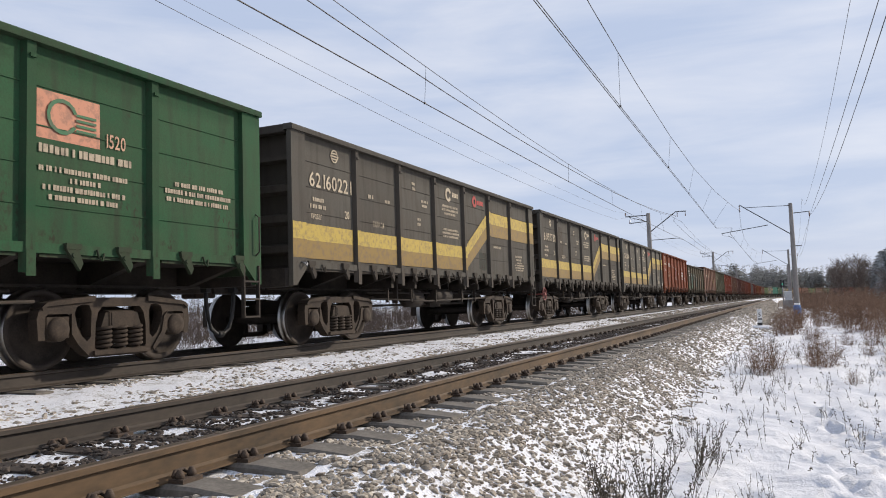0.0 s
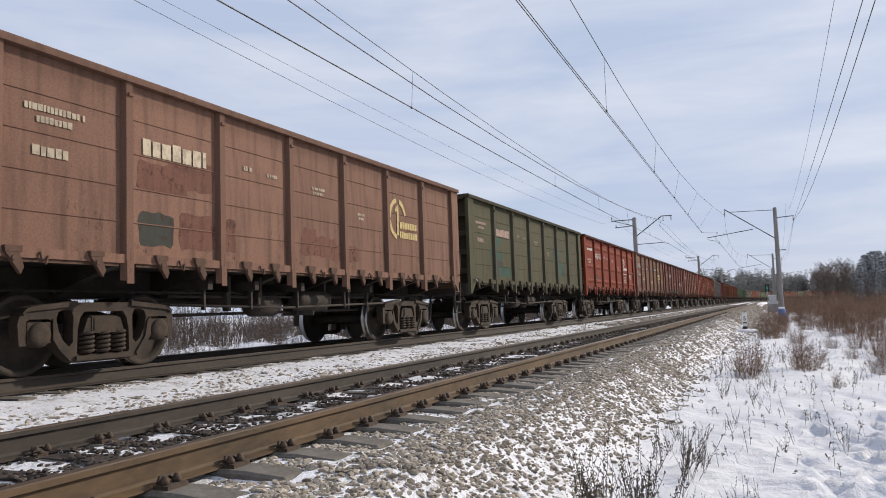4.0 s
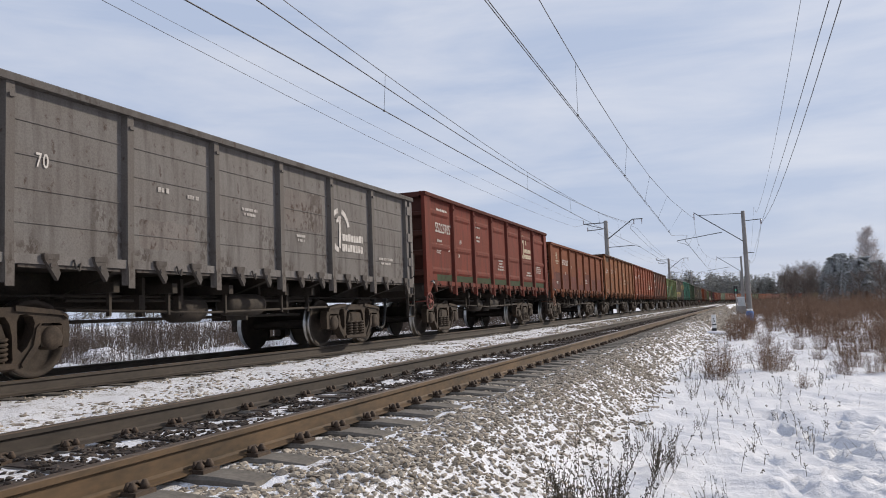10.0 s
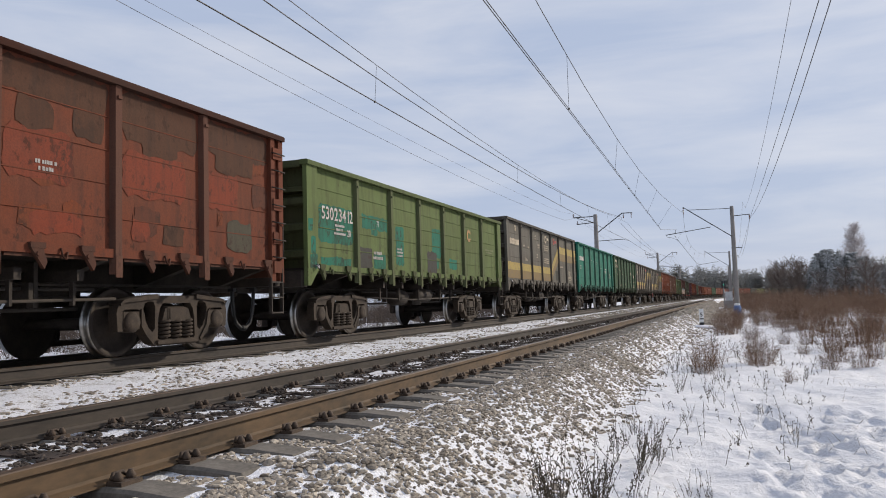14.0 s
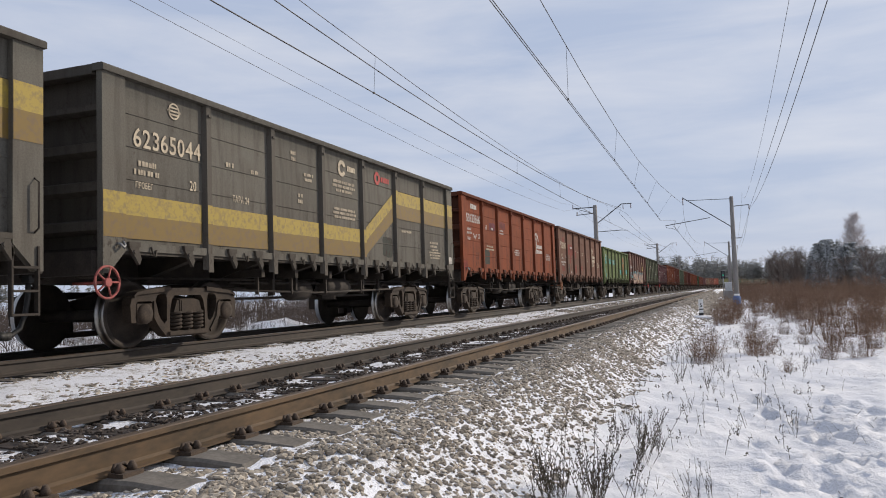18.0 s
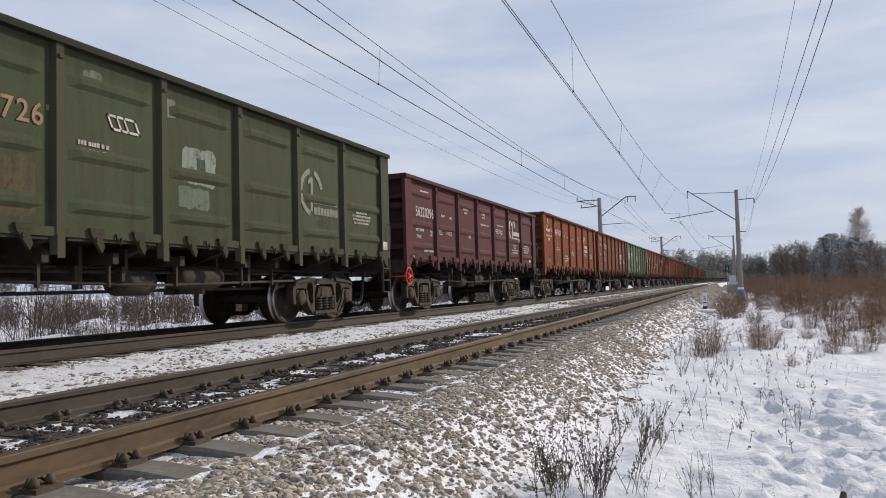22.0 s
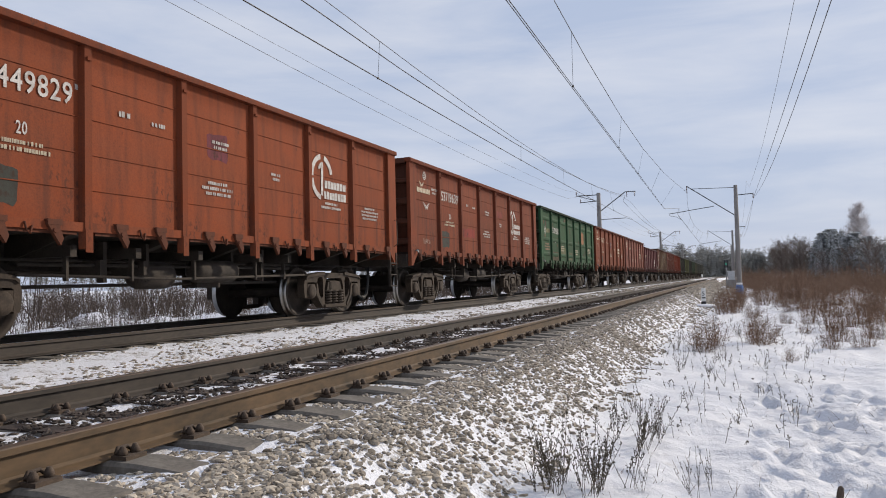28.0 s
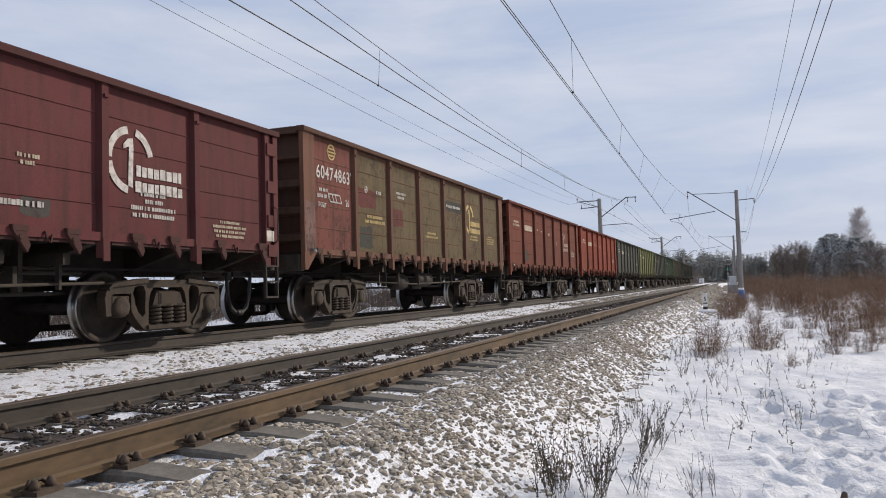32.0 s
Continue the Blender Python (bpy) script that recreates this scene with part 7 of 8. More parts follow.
def make_bushes():
    r = np.random.RandomState(12)
    temps = []
    for k in range(4):
        v, f = mound_arrays(r, 1.0, 0.62, 40, 22, 0.9)
        temps.append(quad_mesh("shrub", v, f, [REDTWIG]))
    spots = [(33, -3.72, 1.25), (34.6, -3.98, 1.15), (36.0, -3.70, 1.0), (30.5, -4.7, 0.75), (36.5, -6.5, 1.5), (38, -7.1, 1.5), (35.5, -7.4, 1.4), (40, -6.2, 1.3), (16.8, -3.35, 0.62), (17.6, -3.42, 0.75), (18.7, -4.42, 0.78), (19.6, -4.6, 0.72),
             (18.0, -5.85, 0.45), (18.9, -6.6, 0.62), (20.6, -6.3, 0.60), (21.9, -7.3, 0.75), (23.6, -6.6, 0.80), (25.6, -7.4, 0.95), (22.6, -5.75, 0.40), (27.4, -7.9, 1.1), (29.5, -8.6, 1.25), (31.5, -7.4, 1.2), (33, -9.0, 1.4), (42, -5.4, 1.3), (46, -6.9, 1.7),
             (43, -8.7, 1.8), (37, -9.6, 1.7), (50, -5.6, 1.4), (54, -7.8, 1.8), (41, -4.3, 0.9), (47, -4.4, 1.0), (52, -4.6, 1.0), (24.0, -8.4, 0.9), (27.5, -5.6, 0.5), (15.4, -4.9, 0.35), (28.5, -6.4, 0.9)]
    rnd = random.Random(2)
    for i, (x, y, h) in enumerate(spots):
        ob = temps[i] if i < 4 else copy_thing(temps[i % 4], pose(0, 0, 0))
        s = h * rnd.uniform(0.85, 1.05)
        ob.matrix_basis = Matrix.LocRotScale((x, y, bed_height(y) - 0.02), Euler((0, 0, rnd.uniform(0, 6))), (s * rnd.uniform(0.9, 1.3), s * rnd.uniform(0.9, 1.3), s))
        tagged(ob, "bare reddish-brown shrub standing in the snow", "shrub", "shrubs beside the line")


make_bushes()


def scrub(name, spots, hr, label, seed, mat, stems=9, twigs=4, thick=1.0, wide=0.75):
    r = np.random.RandomState(seed)
    P = []
    for x, y in spots:
        h = hr[0] + (hr[1] - hr[0]) * r.rand()
        v, f = mound_arrays(r, h, h * wide * (0.8 + 0.5 * r.rand()), stems, twigs, thick)
        z = bed_height(y) - (0.15 if x > 60 or y < -14 or y > 16 else 0.0)
        P.append((v + np.array([x, y, z]), f))
    v, f = merge(P)
    return tagged(quad_mesh(name, v, f, [mat]), label, "scrub", "", "stuff")


def scatter(n, xr, yr, seed, test=None):
    r = np.random.RandomState(seed)
    out = []
    while len(out) < n:
        x, y = xr[0] + (xr[1] - xr[0]) * r.rand(), yr[0] + (yr[1] - yr[0]) * r.rand()
        if test is None or test(x, y):
            out.append((x, y))
    return out


def patchy(x, y, level, kx=0.16, ky=0.34, seed=4):
    return noise.noise(Vector((x * kx, y * ky, seed))) > level


def beside_curve(x, y):
    """Clear of the tracks on the inside of the bend."""
    return y < -6.0 - max(0.0, x - 232) ** 2 / 1280


scrub("brown_scrub", scatter(200, (32, 110), (-36, -6.2), 31, lambda x, y: y > -7.0 - x * 0.28 and patchy(x, y, 0.06)), (0.8, 2.0), "thicket of bare brown scrub along the line", 32, REDTWIG, 20, 11, 1.15)
scrub("straw_scrub", scatter(160, (24, 100), (-30, -5.5), 41, lambda x, y: y > -7.5 - x * 0.26 and patchy(x, y, 0.05)), (0.4, 0.9), "pale dry undergrowth in the scrub", 42, STRAW, 14, 6)
scrub("verge_scrub", scatter(120, (45, 150), (-8.5, -3.6), 33), (0.4, 0.95), "low bare scrub by the masts", 34, REDTWIG, 18, 7, 1.3)
scrub("bend_verge_scrub", scatter(150, (100, 236), (-7.5, -3.5), 57), (0.5, 1.3), "low brown scrub beside the bend", 58, REDTWIG, 12, 7, 2.0)
scrub("bend_scrub", scatter(420, (105, 330), (-80, -7), 51, beside_curve), (1.8, 3.6), "bare brown thicket on the inside of the bend", 52, REDTWIG, 10, 6, 2.9)
scrub("wood_edge_scrub", scatter(220, (80, 150), (-22, -5.2), 55), (1.2, 3.0), "bare brown scrub before the wood", 56, REDTWIG, 14, 8, 1.8)
scrub("left_scrub", scatter(620, (2, 120), (15.5, 42), 35, lambda x, y: patchy(x, y, -0.25, 0.25, 0.3)), (1.2, 2.8), "thicket of grey-brown scrub beyond the train", 36, DUSKWEED, 13, 8, 1.7)
scrub("low_scrub", scatter(420, (3, 75), (11.5, 17), 37, lambda x, y: patchy(x, y, -0.22, 0.4, 0.5, 2)), (0.35, 1.15), "low dry scrub beyond the train", 38, DUSKWEED, 14, 9, 1.1)


def weeds():
    """Upright dry weed shoots set with small withered leaves, in clumps near the ballast foot."""
    r = np.random.RandomState(7)
    temps = []
    for k in range(4):
        n = 4
        ang, out = r.rand(n) * 6.283, 0.05 + 0.24 * r.rand(n)
        base = np.stack([0.10 * (r.rand(n) - 0.5), 0.10 * (r.rand(n) - 0.5), np.full(n, -0.08)], 1)
        tip = np.stack([out * np.cos(ang), out * np.sin(ang), 0.34 + 0.26 * r.rand(n)], 1)
        P = [sticks(base, tip, 0.0028, 0.0013)]
        for _ in range(3):
            # a few steep side shoots
            u = (0.25 + 0.4 * r.rand(n))[:, None]
            at = base + (tip - base) * u
            d = (r.rand(n, 3) - 0.5) * np.array([0.7, 0.7, 0.2]) + np.array([0, 0, 0.9])
            end = at + d * (0.07 + 0.12 * r.rand(n, 1))
            P.append(sticks(at, end, 0.0019, 0.0010))
            for _ in range(7):
                q = at + (end - at) * (0.25 + 0.75 * r.rand(n, 1))
                P.append(sticks(q, q + (r.rand(n, 3) - 0.5) * 0.028 + np.array([0, 0, 0.008]), 0.0014, 0.0042))
        for _ in range(13):
            q = base + (tip - base) * (0.38 + 0.62 * r.rand(n, 1))
            P.append(sticks(q, q + (r.rand(n, 3) - 0.5) * 0.034 + np.array([0, 0, 0.010]), 0.0015, 0.0048))
        v, f = merge(P)
        temps.append(quad_mesh("dry_weed", v, f, [GREYWEED]))
    rnd = random.Random(4)
    clumps = [(5.45, -2.60, 5, 1.0), (5.5, -2.82, 5, 1.05), (5.7, -3.0, 4, 1.0), (7.15, -3.0, 4, 0.95), (7.45, -3.2, 3, 0.9), (5.75, -3.22, 1, 0.7), (5.98, -3.55, 2, 0.65), (6.6, -3.6, 1, 0.5), (10.3, -3.4, 2, 0.6), (11.9, -3.55, 2, 0.7), (12.5, -3.4, 2, 0.7),
              (13.2, -3.0, 4, 0.8), (12.2, -2.75, 2, 0.6), (8.9, -3.95, 2, 0.5), (10.8, -4.1, 1, 0.5), (9.3, -4.4, 1, 0.45), (14.8, -3.7, 3, 0.7), (14.2, -4.4, 2, 0.6), (11.8, -3.9, 1, 0.5), (16.0, -3.1, 5, 0.9), (17.0, -3.7, 4, 0.8), (15.6, -5.3, 2, 0.5),
              (17.2, -5.2, 2, 0.6), (19.5, -3.3, 4, 0.9), (21.0, -3.8, 4, 0.8), (23.5, -3.2, 4, 0.8), (25.0, -4.5, 3, 0.8), (9.0, -2.75, 2, 0.7), (8.2, -2.7, 1, 0.6), (18.2, -2.9, 3, 0.8), (20.4, -5.1, 2, 0.6), (26.5, -3.4, 3, 0.8)]
    spots = [(x + rnd.uniform(-0.18, 0.18) * (1 + x / 15), y + rnd.uniform(-0.13, 0.13) * (1 + x / 15), h) for x, y, n, h in clumps for _ in range(n if x < 8 else (n + 1) // 2)]
    for i, (x, y, h) in enumerate(spots):
        ob = temps[i] if i < 4 else copy_thing(temps[i % 4], pose(0, 0, 0))
        t = h * rnd.uniform(0.75, 1.05)
        ob.matrix_basis = Matrix.LocRotScale((x, y, bed_height(y) - 0.02), Euler((rnd.uniform(-0.2, 0.2), rnd.uniform(-0.1, 0.25), rnd.uniform(0, 6))), (t, t, t))
        tagged(ob, "tall dry weed with withered leaves in the snow", "weed", "dry weeds")


weeds()


def grass():
    """Thin dry grass pricking through the snow."""
    r = np.random.RandomState(9)
    n = 5000
    x = 4 + 34 * r.rand(n) ** 1.4
    y = -2.6 - 9 * r.rand(n) ** 1.3
    keep = np.array([noise.noise(Vector((a * 0.45, b * 0.6, 1.0))) > c * 0.75 - 0.25 for a, b, c in zip(x, y, r.rand(n))])
    x, y = x[keep], y[keep]
    z = np.array([bed_height(b) for b in y]) - 0.03
    m = len(x)
    P0 = np.stack([x, y, z], 1)
    h = 0.03 + 0.12 * r.rand(m) ** 2
    P1 = P0 + np.stack([(r.rand(m) - 0.5) * 1.5 * h, (r.rand(m) - 0.5) * 1.5 * h, h * 0.85], 1)
    v, f = sticks(P0, P1, 0.0020, 0.0010)
    tagged(quad_mesh("dry_grass", v, f, [STRAW]), "thin dry grass pricking through the snow", "grass", "", "stuff")
    n = 360
    x = 7.5 + 22 * r.rand(n)
    y = -2.65 - (0.5 + 0.16 * x) * r.rand(n) ** 1.2
    P0 = np.stack([x, y, np.array([bed_height(b) for b in y]) - 0.03], 1)
    h = 0.08 + 0.24 * r.rand(n) ** 2
    tip = P0 + np.stack([(r.rand(n) - 0.5) * 0.6 * h, (r.rand(n) - 0.5) * 0.6 * h, h], 1)
    P = [sticks(P0, tip, 0.0032, 0.0016)]
    for _ in range(6):
        q = P0 + (tip - P0) * (0.4 + 0.6 * r.rand(n, 1))
        P.append(sticks(q, q + (r.rand(n, 3) - 0.5) * 0.05, 0.002, 0.005))
    v, f = merge(P)
    tagged(quad_mesh("dry_sprigs", v, f, [GREYWEED]), "thin withered sprigs standing in the snow", "weeds", "", "stuff")
    n = 2500
    x, y = 5 + 45 * r.rand(n), 8.3 + 12 * r.rand(n)
    P0 = np.stack([x, y, np.array([bed_height(b) for b in y]) - 0.03], 1)
    h = 0.15 + 0.5 * r.rand(n) ** 2
    v, f = sticks(P0, P0 + np.stack([(r.rand(n) - 0.5) * 0.5 * h, (r.rand(n) - 0.5) * 0.5 * h, h], 1), 0.006, 0.002)
    tagged(quad_mesh("dry_grass", v, f, [STRAW]), "dry grass on the snow beyond the train", "grass", "", "stuff")


grass()

# ---------------------------------------------------------------- trees


def needle_material(name, dark, light, snow):
    k = Nodes(name, 0.9, 0.0, 0.15)
    up = k.node("SeparateXYZ")
    geo = k.node("NewGeometry")
    k.link(geo.outputs["Normal"], up.inputs[0])
    f = k.math("ADD", k.math("MULTIPLY", k.math("ABSOLUTE", up.outputs[2]), 0.5), k.math("MULTIPLY", k.noise(2.6, 5, 0.65), 0.85))
    green = k.ramp(k.island(), (0.0, dark), (1.0, light))
    k.color(k.mix(k.ramp(f, (0.58, 0.0), (0.84, snow)), green, (0.60, 0.61, 0.62)))
    return k.m


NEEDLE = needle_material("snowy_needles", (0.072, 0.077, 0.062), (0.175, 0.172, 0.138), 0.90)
# distant needles get less snow and paler tones: distance haze put into the colour
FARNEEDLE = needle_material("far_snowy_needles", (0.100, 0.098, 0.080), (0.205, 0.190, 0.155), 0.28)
FROST = plant_material("frosted_birch_twigs", (0.36, 0.32, 0.31), (0.68, 0.63, 0.62))
FARWOOD = plant_material("far_bare_twigs", (0.095, 0.074, 0.062), (0.27, 0.215, 0.185))
BIRCHBARK = simple("birch_bark", (0.12, 0.11, 0.10), (0.56, 0.54, 0.51), 6, 0.8, 0.0, 0.3, 0.01, (1, 1, 3))


def conifer_arrays(r, height, width, layers, per, pine=False):
    """Crown of drooping boughs: each a bent, pointed spray with a ragged edge."""
    V, F, n = [], [], 0
    z0 = 0.40 if pine else 0.05
    for i in range(layers):
        u = (i + r.rand() * 0.7) / layers
        z = height * (z0 + (1 - z0) * u)
        rad = width * ((1 - u) ** 0.8 if not pine else (0.55 + 0.75 * math.sin(math.pi * min(1, u * 0.9 + 0.18))) * 0.75) * (0.75 + 0.5 * r.rand()) + 0.08 * width
        for j in range(per):
            a = 6.283 * (j + r.rand()) / per
            z = height * (z0 + (1 - z0) * min(1.0, (i + r.rand() * 1.4) / layers))
            L = rad * (0.30 + 0.80 * r.rand())
            d, s = np.array([math.cos(a), math.sin(a), 0]), np.array([-math.sin(a), math.cos(a), 0])
            drop = (-0.34 if not pine else -0.10) * L * (0.6 + 0.8 * r.rand())
            w = L * (0.08 + 0.10 * r.rand())
            root = np.array([0, 0, z])
            m1 = root + d * L * 0.5 + np.array([0, 0, drop * 0.25])
            tip = root + d * L + np.array([0, 0, drop])
            side = np.array([0, 0, -0.10 * L])
            V += [root + d * 0.05, m1 + s * w + side, m1 - s * w + side, tip + s * w * 0.35, tip - s * w * 0.35, m1 + np.array([0, 0, 0.07 * L])]
            F += [(n, n + 1, n + 5), (n, n + 5, n + 2), (n + 1, n + 3, n + 5), (n + 5, n + 4, n + 2), (n + 5, n + 3, n + 4)]
            n += 6
    return np.array(V), np.array(F)


def trunk_bm(height, r0, lean=0.0):
    bm = bmesh.new()
    tube(bm, [(lean * u * u, 0, -0.6 + (height + 0.6) * u) for u in (0, 0.25, 0.5, 0.75, 1.0)], r0, 9, r0 * 0.15)
    return bm


def make_conifers():
    r = np.random.RandomState(15)
    spots = [(129, -17.0, 6.6, 0), (132, -17.8, 7.6, 1), (130, -18.6, 7.9, 0), (135, -19.2, 8.2, 1), (131, -20.2, 8.0, 0), (127, -20.6, 6.9, 1), (136, -21.2, 8.0, 0), (131, -22.0, 7.4, 1), (138, -22.8, 7.6, 1), (129, -23.2, 6.8, 0),
             (134, -24.2, 6.9, 1), (130, -25.2, 6.2, 0), (138, -26.0, 6.6, 0), (133, -27.4, 5.6, 1), (129, -28.8, 5.0, 0), (136, -30.2, 5.2, 1), (131, -32.0, 4.8, 0), (133, -16.4, 5.6, 0), (126, -18.4, 5.2, 0), (140, -19.8, 8.3, 1)]
    rnd = random.Random(6)
    for x, y, h, pine in spots:
        o = new("pine_tree" if pine else "spruce_tree")
        h *= 1.07
        o.matrix_basis = pose(x, y, -1.2, 0, 0, rnd.uniform(0, 360))
        part("trunk", trunk_bm(h * 0.96, 0.16), BARK, o)
        v, f = conifer_arrays(r, h, h * (0.25 if pine else 0.21), 54, 24, bool(pine))
        c = quad_mesh("crown", v, f, [NEEDLE])
        c.parent = o
        tagged(o, "snow-dusted dark pine at the edge of the wood" if pine else "snow-dusted dark spruce at the edge of the wood", "tree", "conifers beside the line")


make_conifers()


def bare_tree(x, y, h, width, twig_mat, bark, label, seed, name, cone=False):
    """Leafless tree: trunk, limbs and a haze of fine twigs."""
    r = np.random.RandomState(seed)
    o = new(name)
    o.matrix_basis = pose(x, y, -1.2)
    part("trunk", trunk_bm(h * 0.97, 0.009 * h, 0.012 * h), bark, o)
    n = 110 if cone else 80
    u = 0.25 + 0.72 * r.rand(n)
    a = r.rand(n) * 6.283
    lean = 0.012 * h
    base = np.stack([lean * u * u, np.zeros(n), h * u], 1)
    if cone:
        L = width * (1.02 - u) ** 0.75 * np.clip((u - 0.18) / 0.15, 0, 1) * (0.75 + 0.4 * r.rand(n)) + 0.015 * h
    else:
        L = width * np.sin(np.pi * np.clip((u - 0.12) / 0.92, 0, 1)) ** 0.7 * (0.75 + 0.4 * r.rand(n)) + 0.025 * h
    tip = base + np.stack([L * np.cos(a) * 0.95, L * np.sin(a) * 0.95, L * (0.7 + 0.5 * r.rand(n))], 1)
    v, f = sticks(base, tip, 0.0024 * h, 0.0007 * h)
    limbs = quad_mesh("limb_frame", v, f, [bark])
    limbs.parent = o
    P = []
    for _ in range(80 if twig_mat is FROST else 60):
        q = (0.2 + 0.8 * r.rand(n))[:, None]
        at = base + (tip - base) * q
        d = (r.rand(n, 3) - 0.5) * np.array([2.0, 2.0, 1.9]) + np.array([0, 0, 0.25])
        P.append(sticks(at, at + d * (0.020 + 0.045 * r.rand(n, 1)) * h, 0.0007 * h, 0.0004 * h))
    v, f = merge(P)
    c = quad_mesh("crown", v, f, [twig_mat])
    c.parent = o
    tagged(o, label, "tree", "bare trees beside the line")


bare_tree(142, -24.2, 13.0, 3.5, FROST, BIRCHBARK, "tall leafless birch whitened by frost", 3, "birch_tree", True)
for k, (bx, by, bh) in enumerate(((134, -12.6, 6.6), (139, -14.6, 7.4), (132, -14.4, 5.6), (146, -15.6, 7.2), (122, -22.5, 6.0), (118, -25.5, 6.2), (126, -28, 7.0), (150, -35, 12.5), (120, -31, 8.0), (130, -11.6, 5.2), (136, -11.0, 5.8), (143, -12.4, 7.0), (127, -13.2, 4.8), (138, -16.4, 6.4), (124, -16.8, 4.6), (119, -19.5, 4.8), (116, -22.4, 5.0))):
    bare_tree(bx, by, bh, 2.0, FROST if k in (7, 8) else FARWOOD, BARK, "slender leafless brown tree by the conifers", 40 + k, "bare_tree")


def far_wood():
    """The forest that closes the view, all round."""
    r = np.random.RandomState(17)
    temps = [conifer_arrays(r, 1.0, 0.18, 20, 11, False) for _ in range(5)] + [conifer_arrays(r, 1.0, 0.21, 17, 11, True) for _ in range(4)]
    P = []
    def add(x, y, h):
        v, f = temps[r.randint(len(temps))]
        a = r.rand() * 6.283
        c, s = math.cos(a), math.sin(a)
        w = np.stack([c * v[:, 0] - s * v[:, 1], s * v[:, 0] + c * v[:, 1], v[:, 2]], 1) * np.array([h * 1.15, h * 1.15, h])
        P.append((w + np.array([x, y, -2.0]), f))
    for _ in range(900):
        x, y = 480 + 80 * r.rand(), -230 + 350 * r.rand()
        if abs(y + 2 + (x - 238) ** 2 / 1280) > 11:
            add(x, y, (9 if r.rand() < 0.3 else 16.0) + 5.5 * r.rand() + 2.0 * math.sin(y * 0.05))
    for _ in range(300):
        a = r.rand() * 6.283
        rad = 480 + 100 * r.rand()
        if not (-0.42 < math.atan2(math.sin(a), math.cos(a)) < 0.34):
            add(rad * math.cos(a), rad * math.sin(a), 14 + 6 * r.rand())
    v, f = merge(P)
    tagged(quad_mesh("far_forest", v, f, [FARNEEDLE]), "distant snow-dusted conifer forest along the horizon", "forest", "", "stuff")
    spots = scatter(380, (330, 470), (-170, 60), 18, lambda x, y: y > 10 or y < -40 - max(0, x - 238) ** 2 / 1280)
    Q = []
    for x, y in spots:
        h = 5 + 8 * r.rand()
        bv, bf = mound_arrays(r, h, h * 0.42, 9, 9, 2.2)
        Q.append((bv * np.array([1, 1, 1]) + np.array([x, y, -2.0]), bf))
    v, f = merge(Q)
    tagged(quad_mesh("far_bare_wood", v, f, [FARWOOD]), "distant leafless young wood before the forest", "forest", "", "stuff")


far_wood()

# ---------------------------------------------------------------- trackside things


def marker_post():
    o = new("picket_post")
    o.matrix_basis = pose(39, -2.71, -0.76, 0, 0, 8)
    bm = bmesh.new()
    lathe(bm, [(0.54, -0.25), (0.54, -0.03), (0.48, 0.0)], "z", 20)
    part("base_slab", bm, CONCR, o, "round concrete slab under snow")
    bm = bmesh.new()
    lathe(bm, [(0.57, -0.06), (0.57, 0.012), (0.50, 0.06), (0.3, 0.085), (0.1, 0.09)], "z", 20)
    part("snow_cap", bm, SNOW, o)
    bm = bmesh.new()
    box(bm, -0.09, 0.09, -0.10, 0.10, 0.0, 0.22)
    part("lower_post", bevel(bm, 0.012), BLACKP, o, "black painted lower post")
    bm = bmesh.new()
    box(bm, -0.09, 0.09, -0.10, 0.10, 0.222, 0.86)
    part("upper_post", bevel(bm, 0.012), WHITEP, o, "white painted upper post")
    q = lettering("picket_number", "5", 0.0, 0.0, 0.20, o, (0.02, 0.02, 0.02), y=0.0, squeeze=0.9)
    q.matrix_basis = pose(-0.094, 0.07, 0.50, 0, 0, -90)
    bm = bmesh.new()
    box(bm, -0.096, -0.091, -0.09, 0.09, 0.36, 0.42)
    part("top_band", bm, BLACKP, o)
    tagged(o, "black and white concrete picket post on a snowy slab", "marker post")


marker_post()


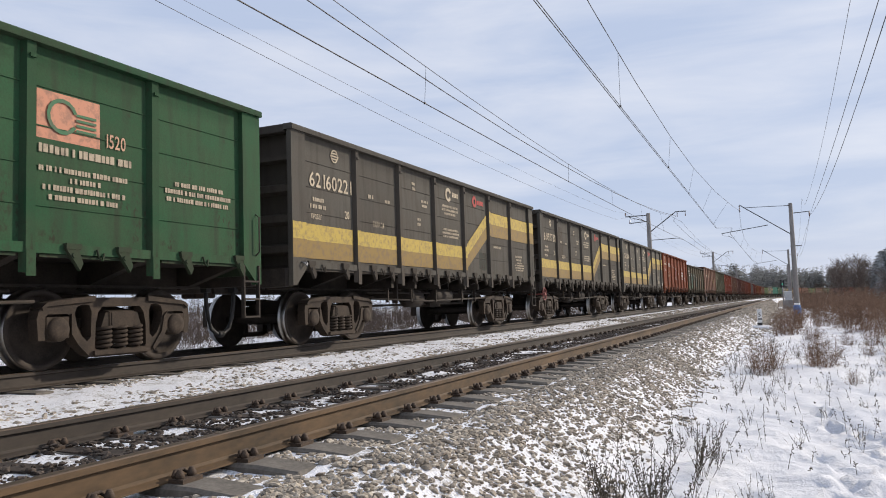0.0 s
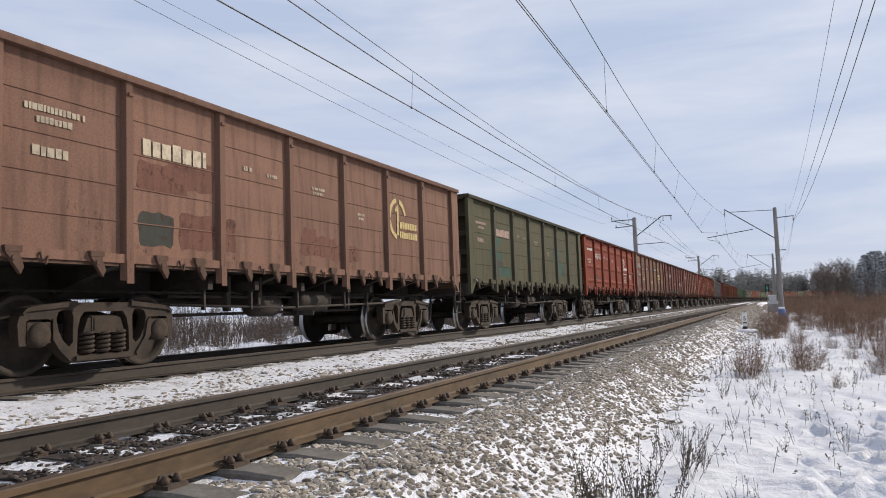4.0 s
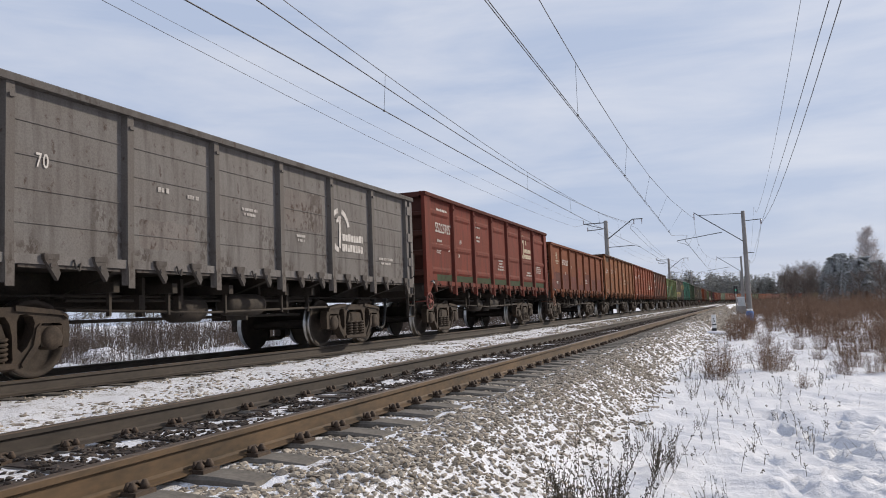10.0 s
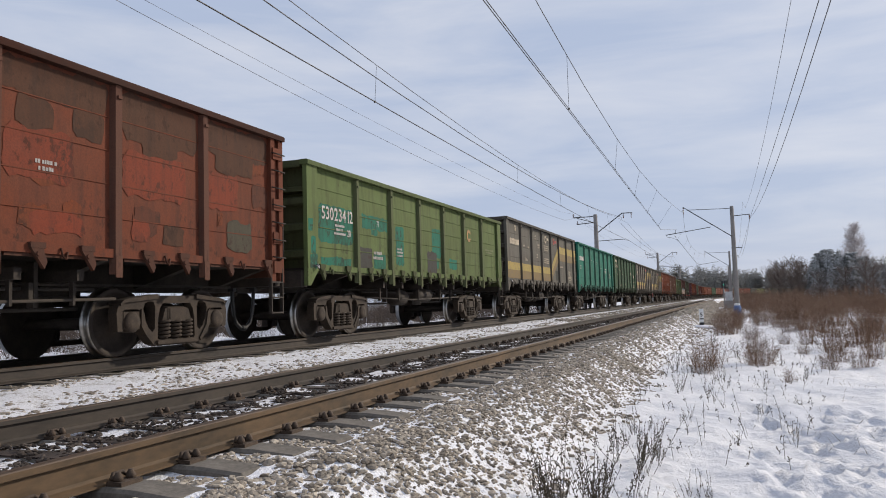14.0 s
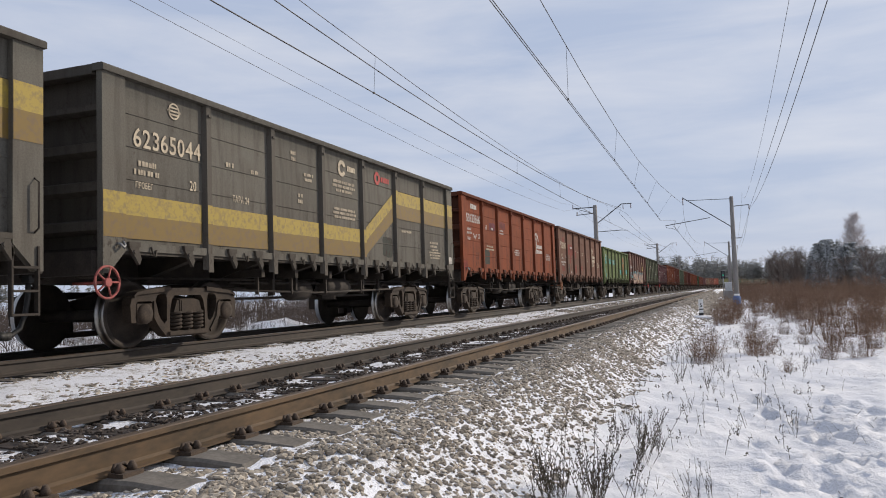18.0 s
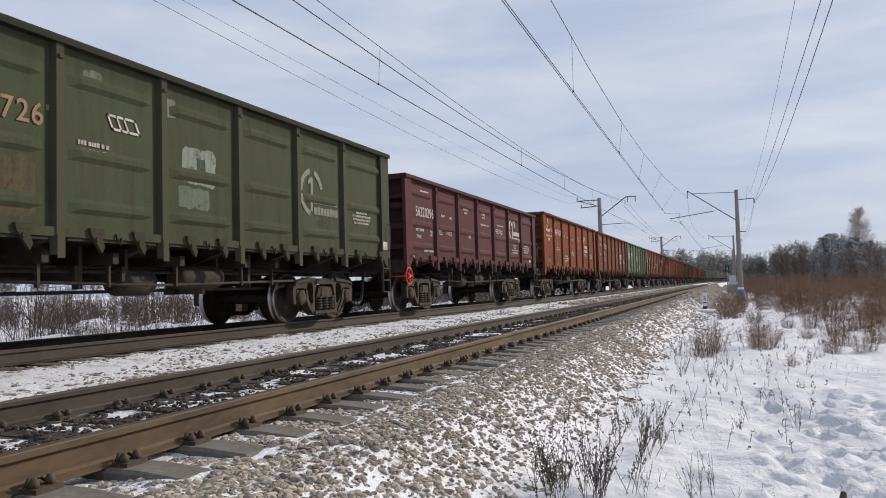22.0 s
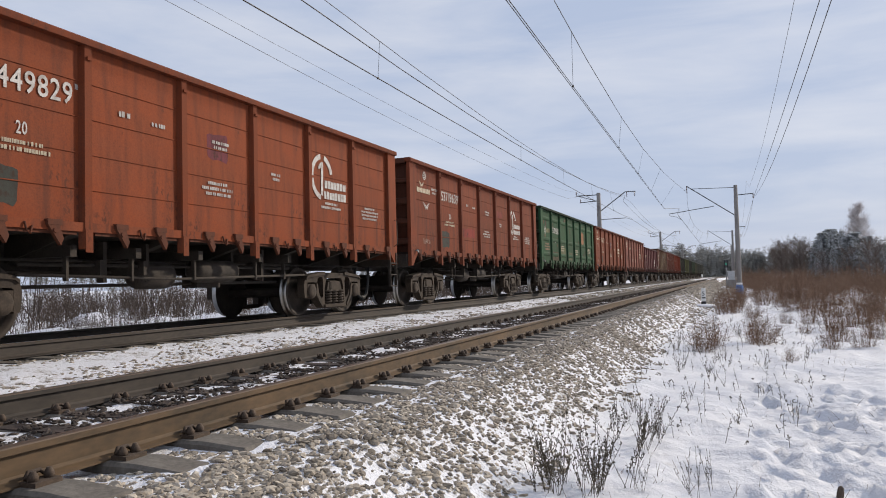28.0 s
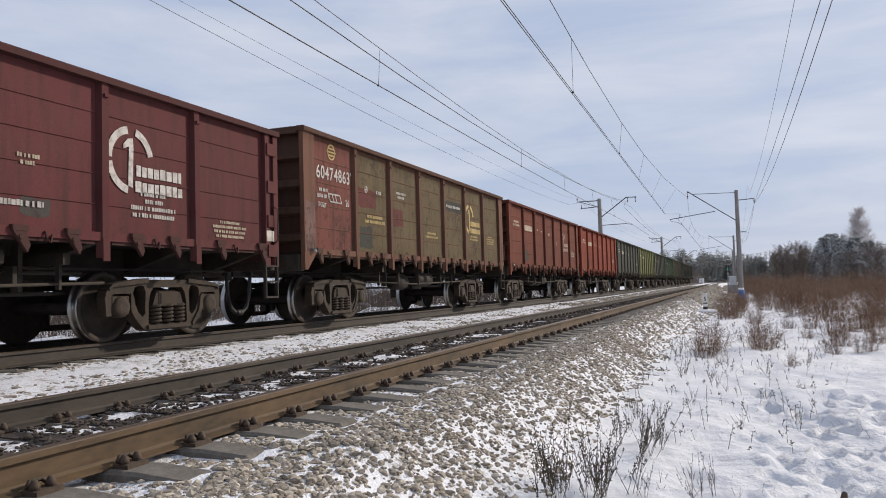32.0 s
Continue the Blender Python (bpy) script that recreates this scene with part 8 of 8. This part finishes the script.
def signal():
    o = new("railway_signal")
    o.matrix_basis = pose(95, -3.62, 0)
    bm = bmesh.new()
    tube(bm, [(0, 0, -0.9), (0, 0, 2.4)], 0.07, 10)
    part("mast", bm, GALV, o)
    bm = bmesh.new()
    box(bm, -0.05, 0.12, -0.22, 0.22, 1.55, 2.45)
    part("head", bevel(bm, 0.03), BLACKP, o, "black signal head")
    k = Nodes("green_lamp", 0.3)
    k.color((0.01, 0.10, 0.06))
    k.b.inputs["Emission Color"].default_value = (0.10, 1.0, 0.62, 1)
    k.b.inputs["Emission Strength"].default_value = 0.3
    bm = bmesh.new()
    lathe(bm, [(0.03, -0.075), (0.09, -0.07), (0.09, -0.045)], "x", 14, (0, 0, 1.98))
    part("green_lens", bm, k.m, o, "lit green lens")
    for z in (1.72, 2.25):
        bm = bmesh.new()
        lathe(bm, [(0.03, -0.075), (0.09, -0.07), (0.09, -0.045)], "x", 14, (0, 0, z))
        part("dark_lens", bm, DARKST, o)
    tagged(o, "low black railway signal showing green", "signal")
    c = new("relay_cabinet")
    c.matrix_basis = pose(99, -4.15, -0.02)
    bm = bmesh.new()
    box(bm, -0.35, 0.35, -0.40, 0.40, 0.12, 1.14)
    part("body", bevel(bm, 0.02), CABGREY, c)
    bm = bmesh.new()
    box(bm, -0.40, 0.40, -0.45, 0.45, 1.142, 1.21)
    part("roof", bm, WHITEP, c, "snowy cabinet roof")
    bm = bmesh.new()
    box(bm, -0.366, -0.352, -0.36, -0.02, 0.2, 1.06)
    d = part("door", bm, CABGREY, c)
    share("door", d, c, pose(0, 0.38, 0))
    bm = bmesh.new()
    box(bm, -0.45, 0.45, -0.5, 0.5, -1.3, 0.118)
    part("plinth", bm, CONCR, c)
    tagged(c, "grey steel relay cabinet on a concrete plinth", "cabinet")


signal()


def stake():
    bm = bmesh.new()
    lathe(bm, [(0.024, -0.3), (0.026, -0.02), (0.020, 0.02), (0.010, 0.03)], "z", 8)
    ob = link_mesh("stake", bm, BARK)
    ob.matrix_basis = pose(6.45, -4.63, -0.93, 6, -4, 0)
    tagged(ob, "short dark broken stake in the snow", "stake")


stake()


def booth():
    o = new("trackside_booth")
    o.matrix_basis = pose(372, 8.6, -0.6)
    bm = bmesh.new()
    box(bm, -1.4, 1.4, -1.0, 1.0, 0, 2.5)
    part("body", bevel(bm, 0.03), WHITEP, o)
    bm = bmesh.new()
    prism(bm, [(-1.2, 2.502), (1.2, 2.502), (0.0, 2.95)], "x", -1.6, 1.6)
    part("roof", bm, CONCR, o, "low snowy roof")
    bm = bmesh.new()
    box(bm, -1.43, -1.402, -0.4, 0.4, 0.1, 2.0)
    part("door", bm, CABGREY, o)
    tagged(o, "small white booth beside the line", "booth")


booth()

# ---------------------------------------------------------------- motion


def motions():
    for i, w in enumerate(WAGONS):
        times = [0.5 * k for k in range(65)]
        walk(w, [(t, wagon_pose(i, t)) for t in times])
    # all axles turn alike: the first wagon's four are keyed, the others roll with the same keys
    def axles(w):
        return [o for o in w.children if o.name.startswith("wheelset")]
    rate = SPEED / 0.478
    lead = axles(WAGONS[0])
    for o in lead:
        x = o.location.x
        walk(o, [(n / FPS, Matrix.Translation((x, 0, 0.4785)) @ Matrix.Rotation(-rate * n / FPS, 4, "Y")) for n in range(0, 32 * FPS + 1)])
    for w in WAGONS[1:]:
        for o in axles(w):
            src = min(lead, key=lambda q: abs(q.location.x - o.location.x))
            o.rotation_mode = "QUATERNION"
            keys = o.animation_data_create()
            keys.action = src.animation_data.action
            keys.action_slot = src.animation_data.action_slot


motions()
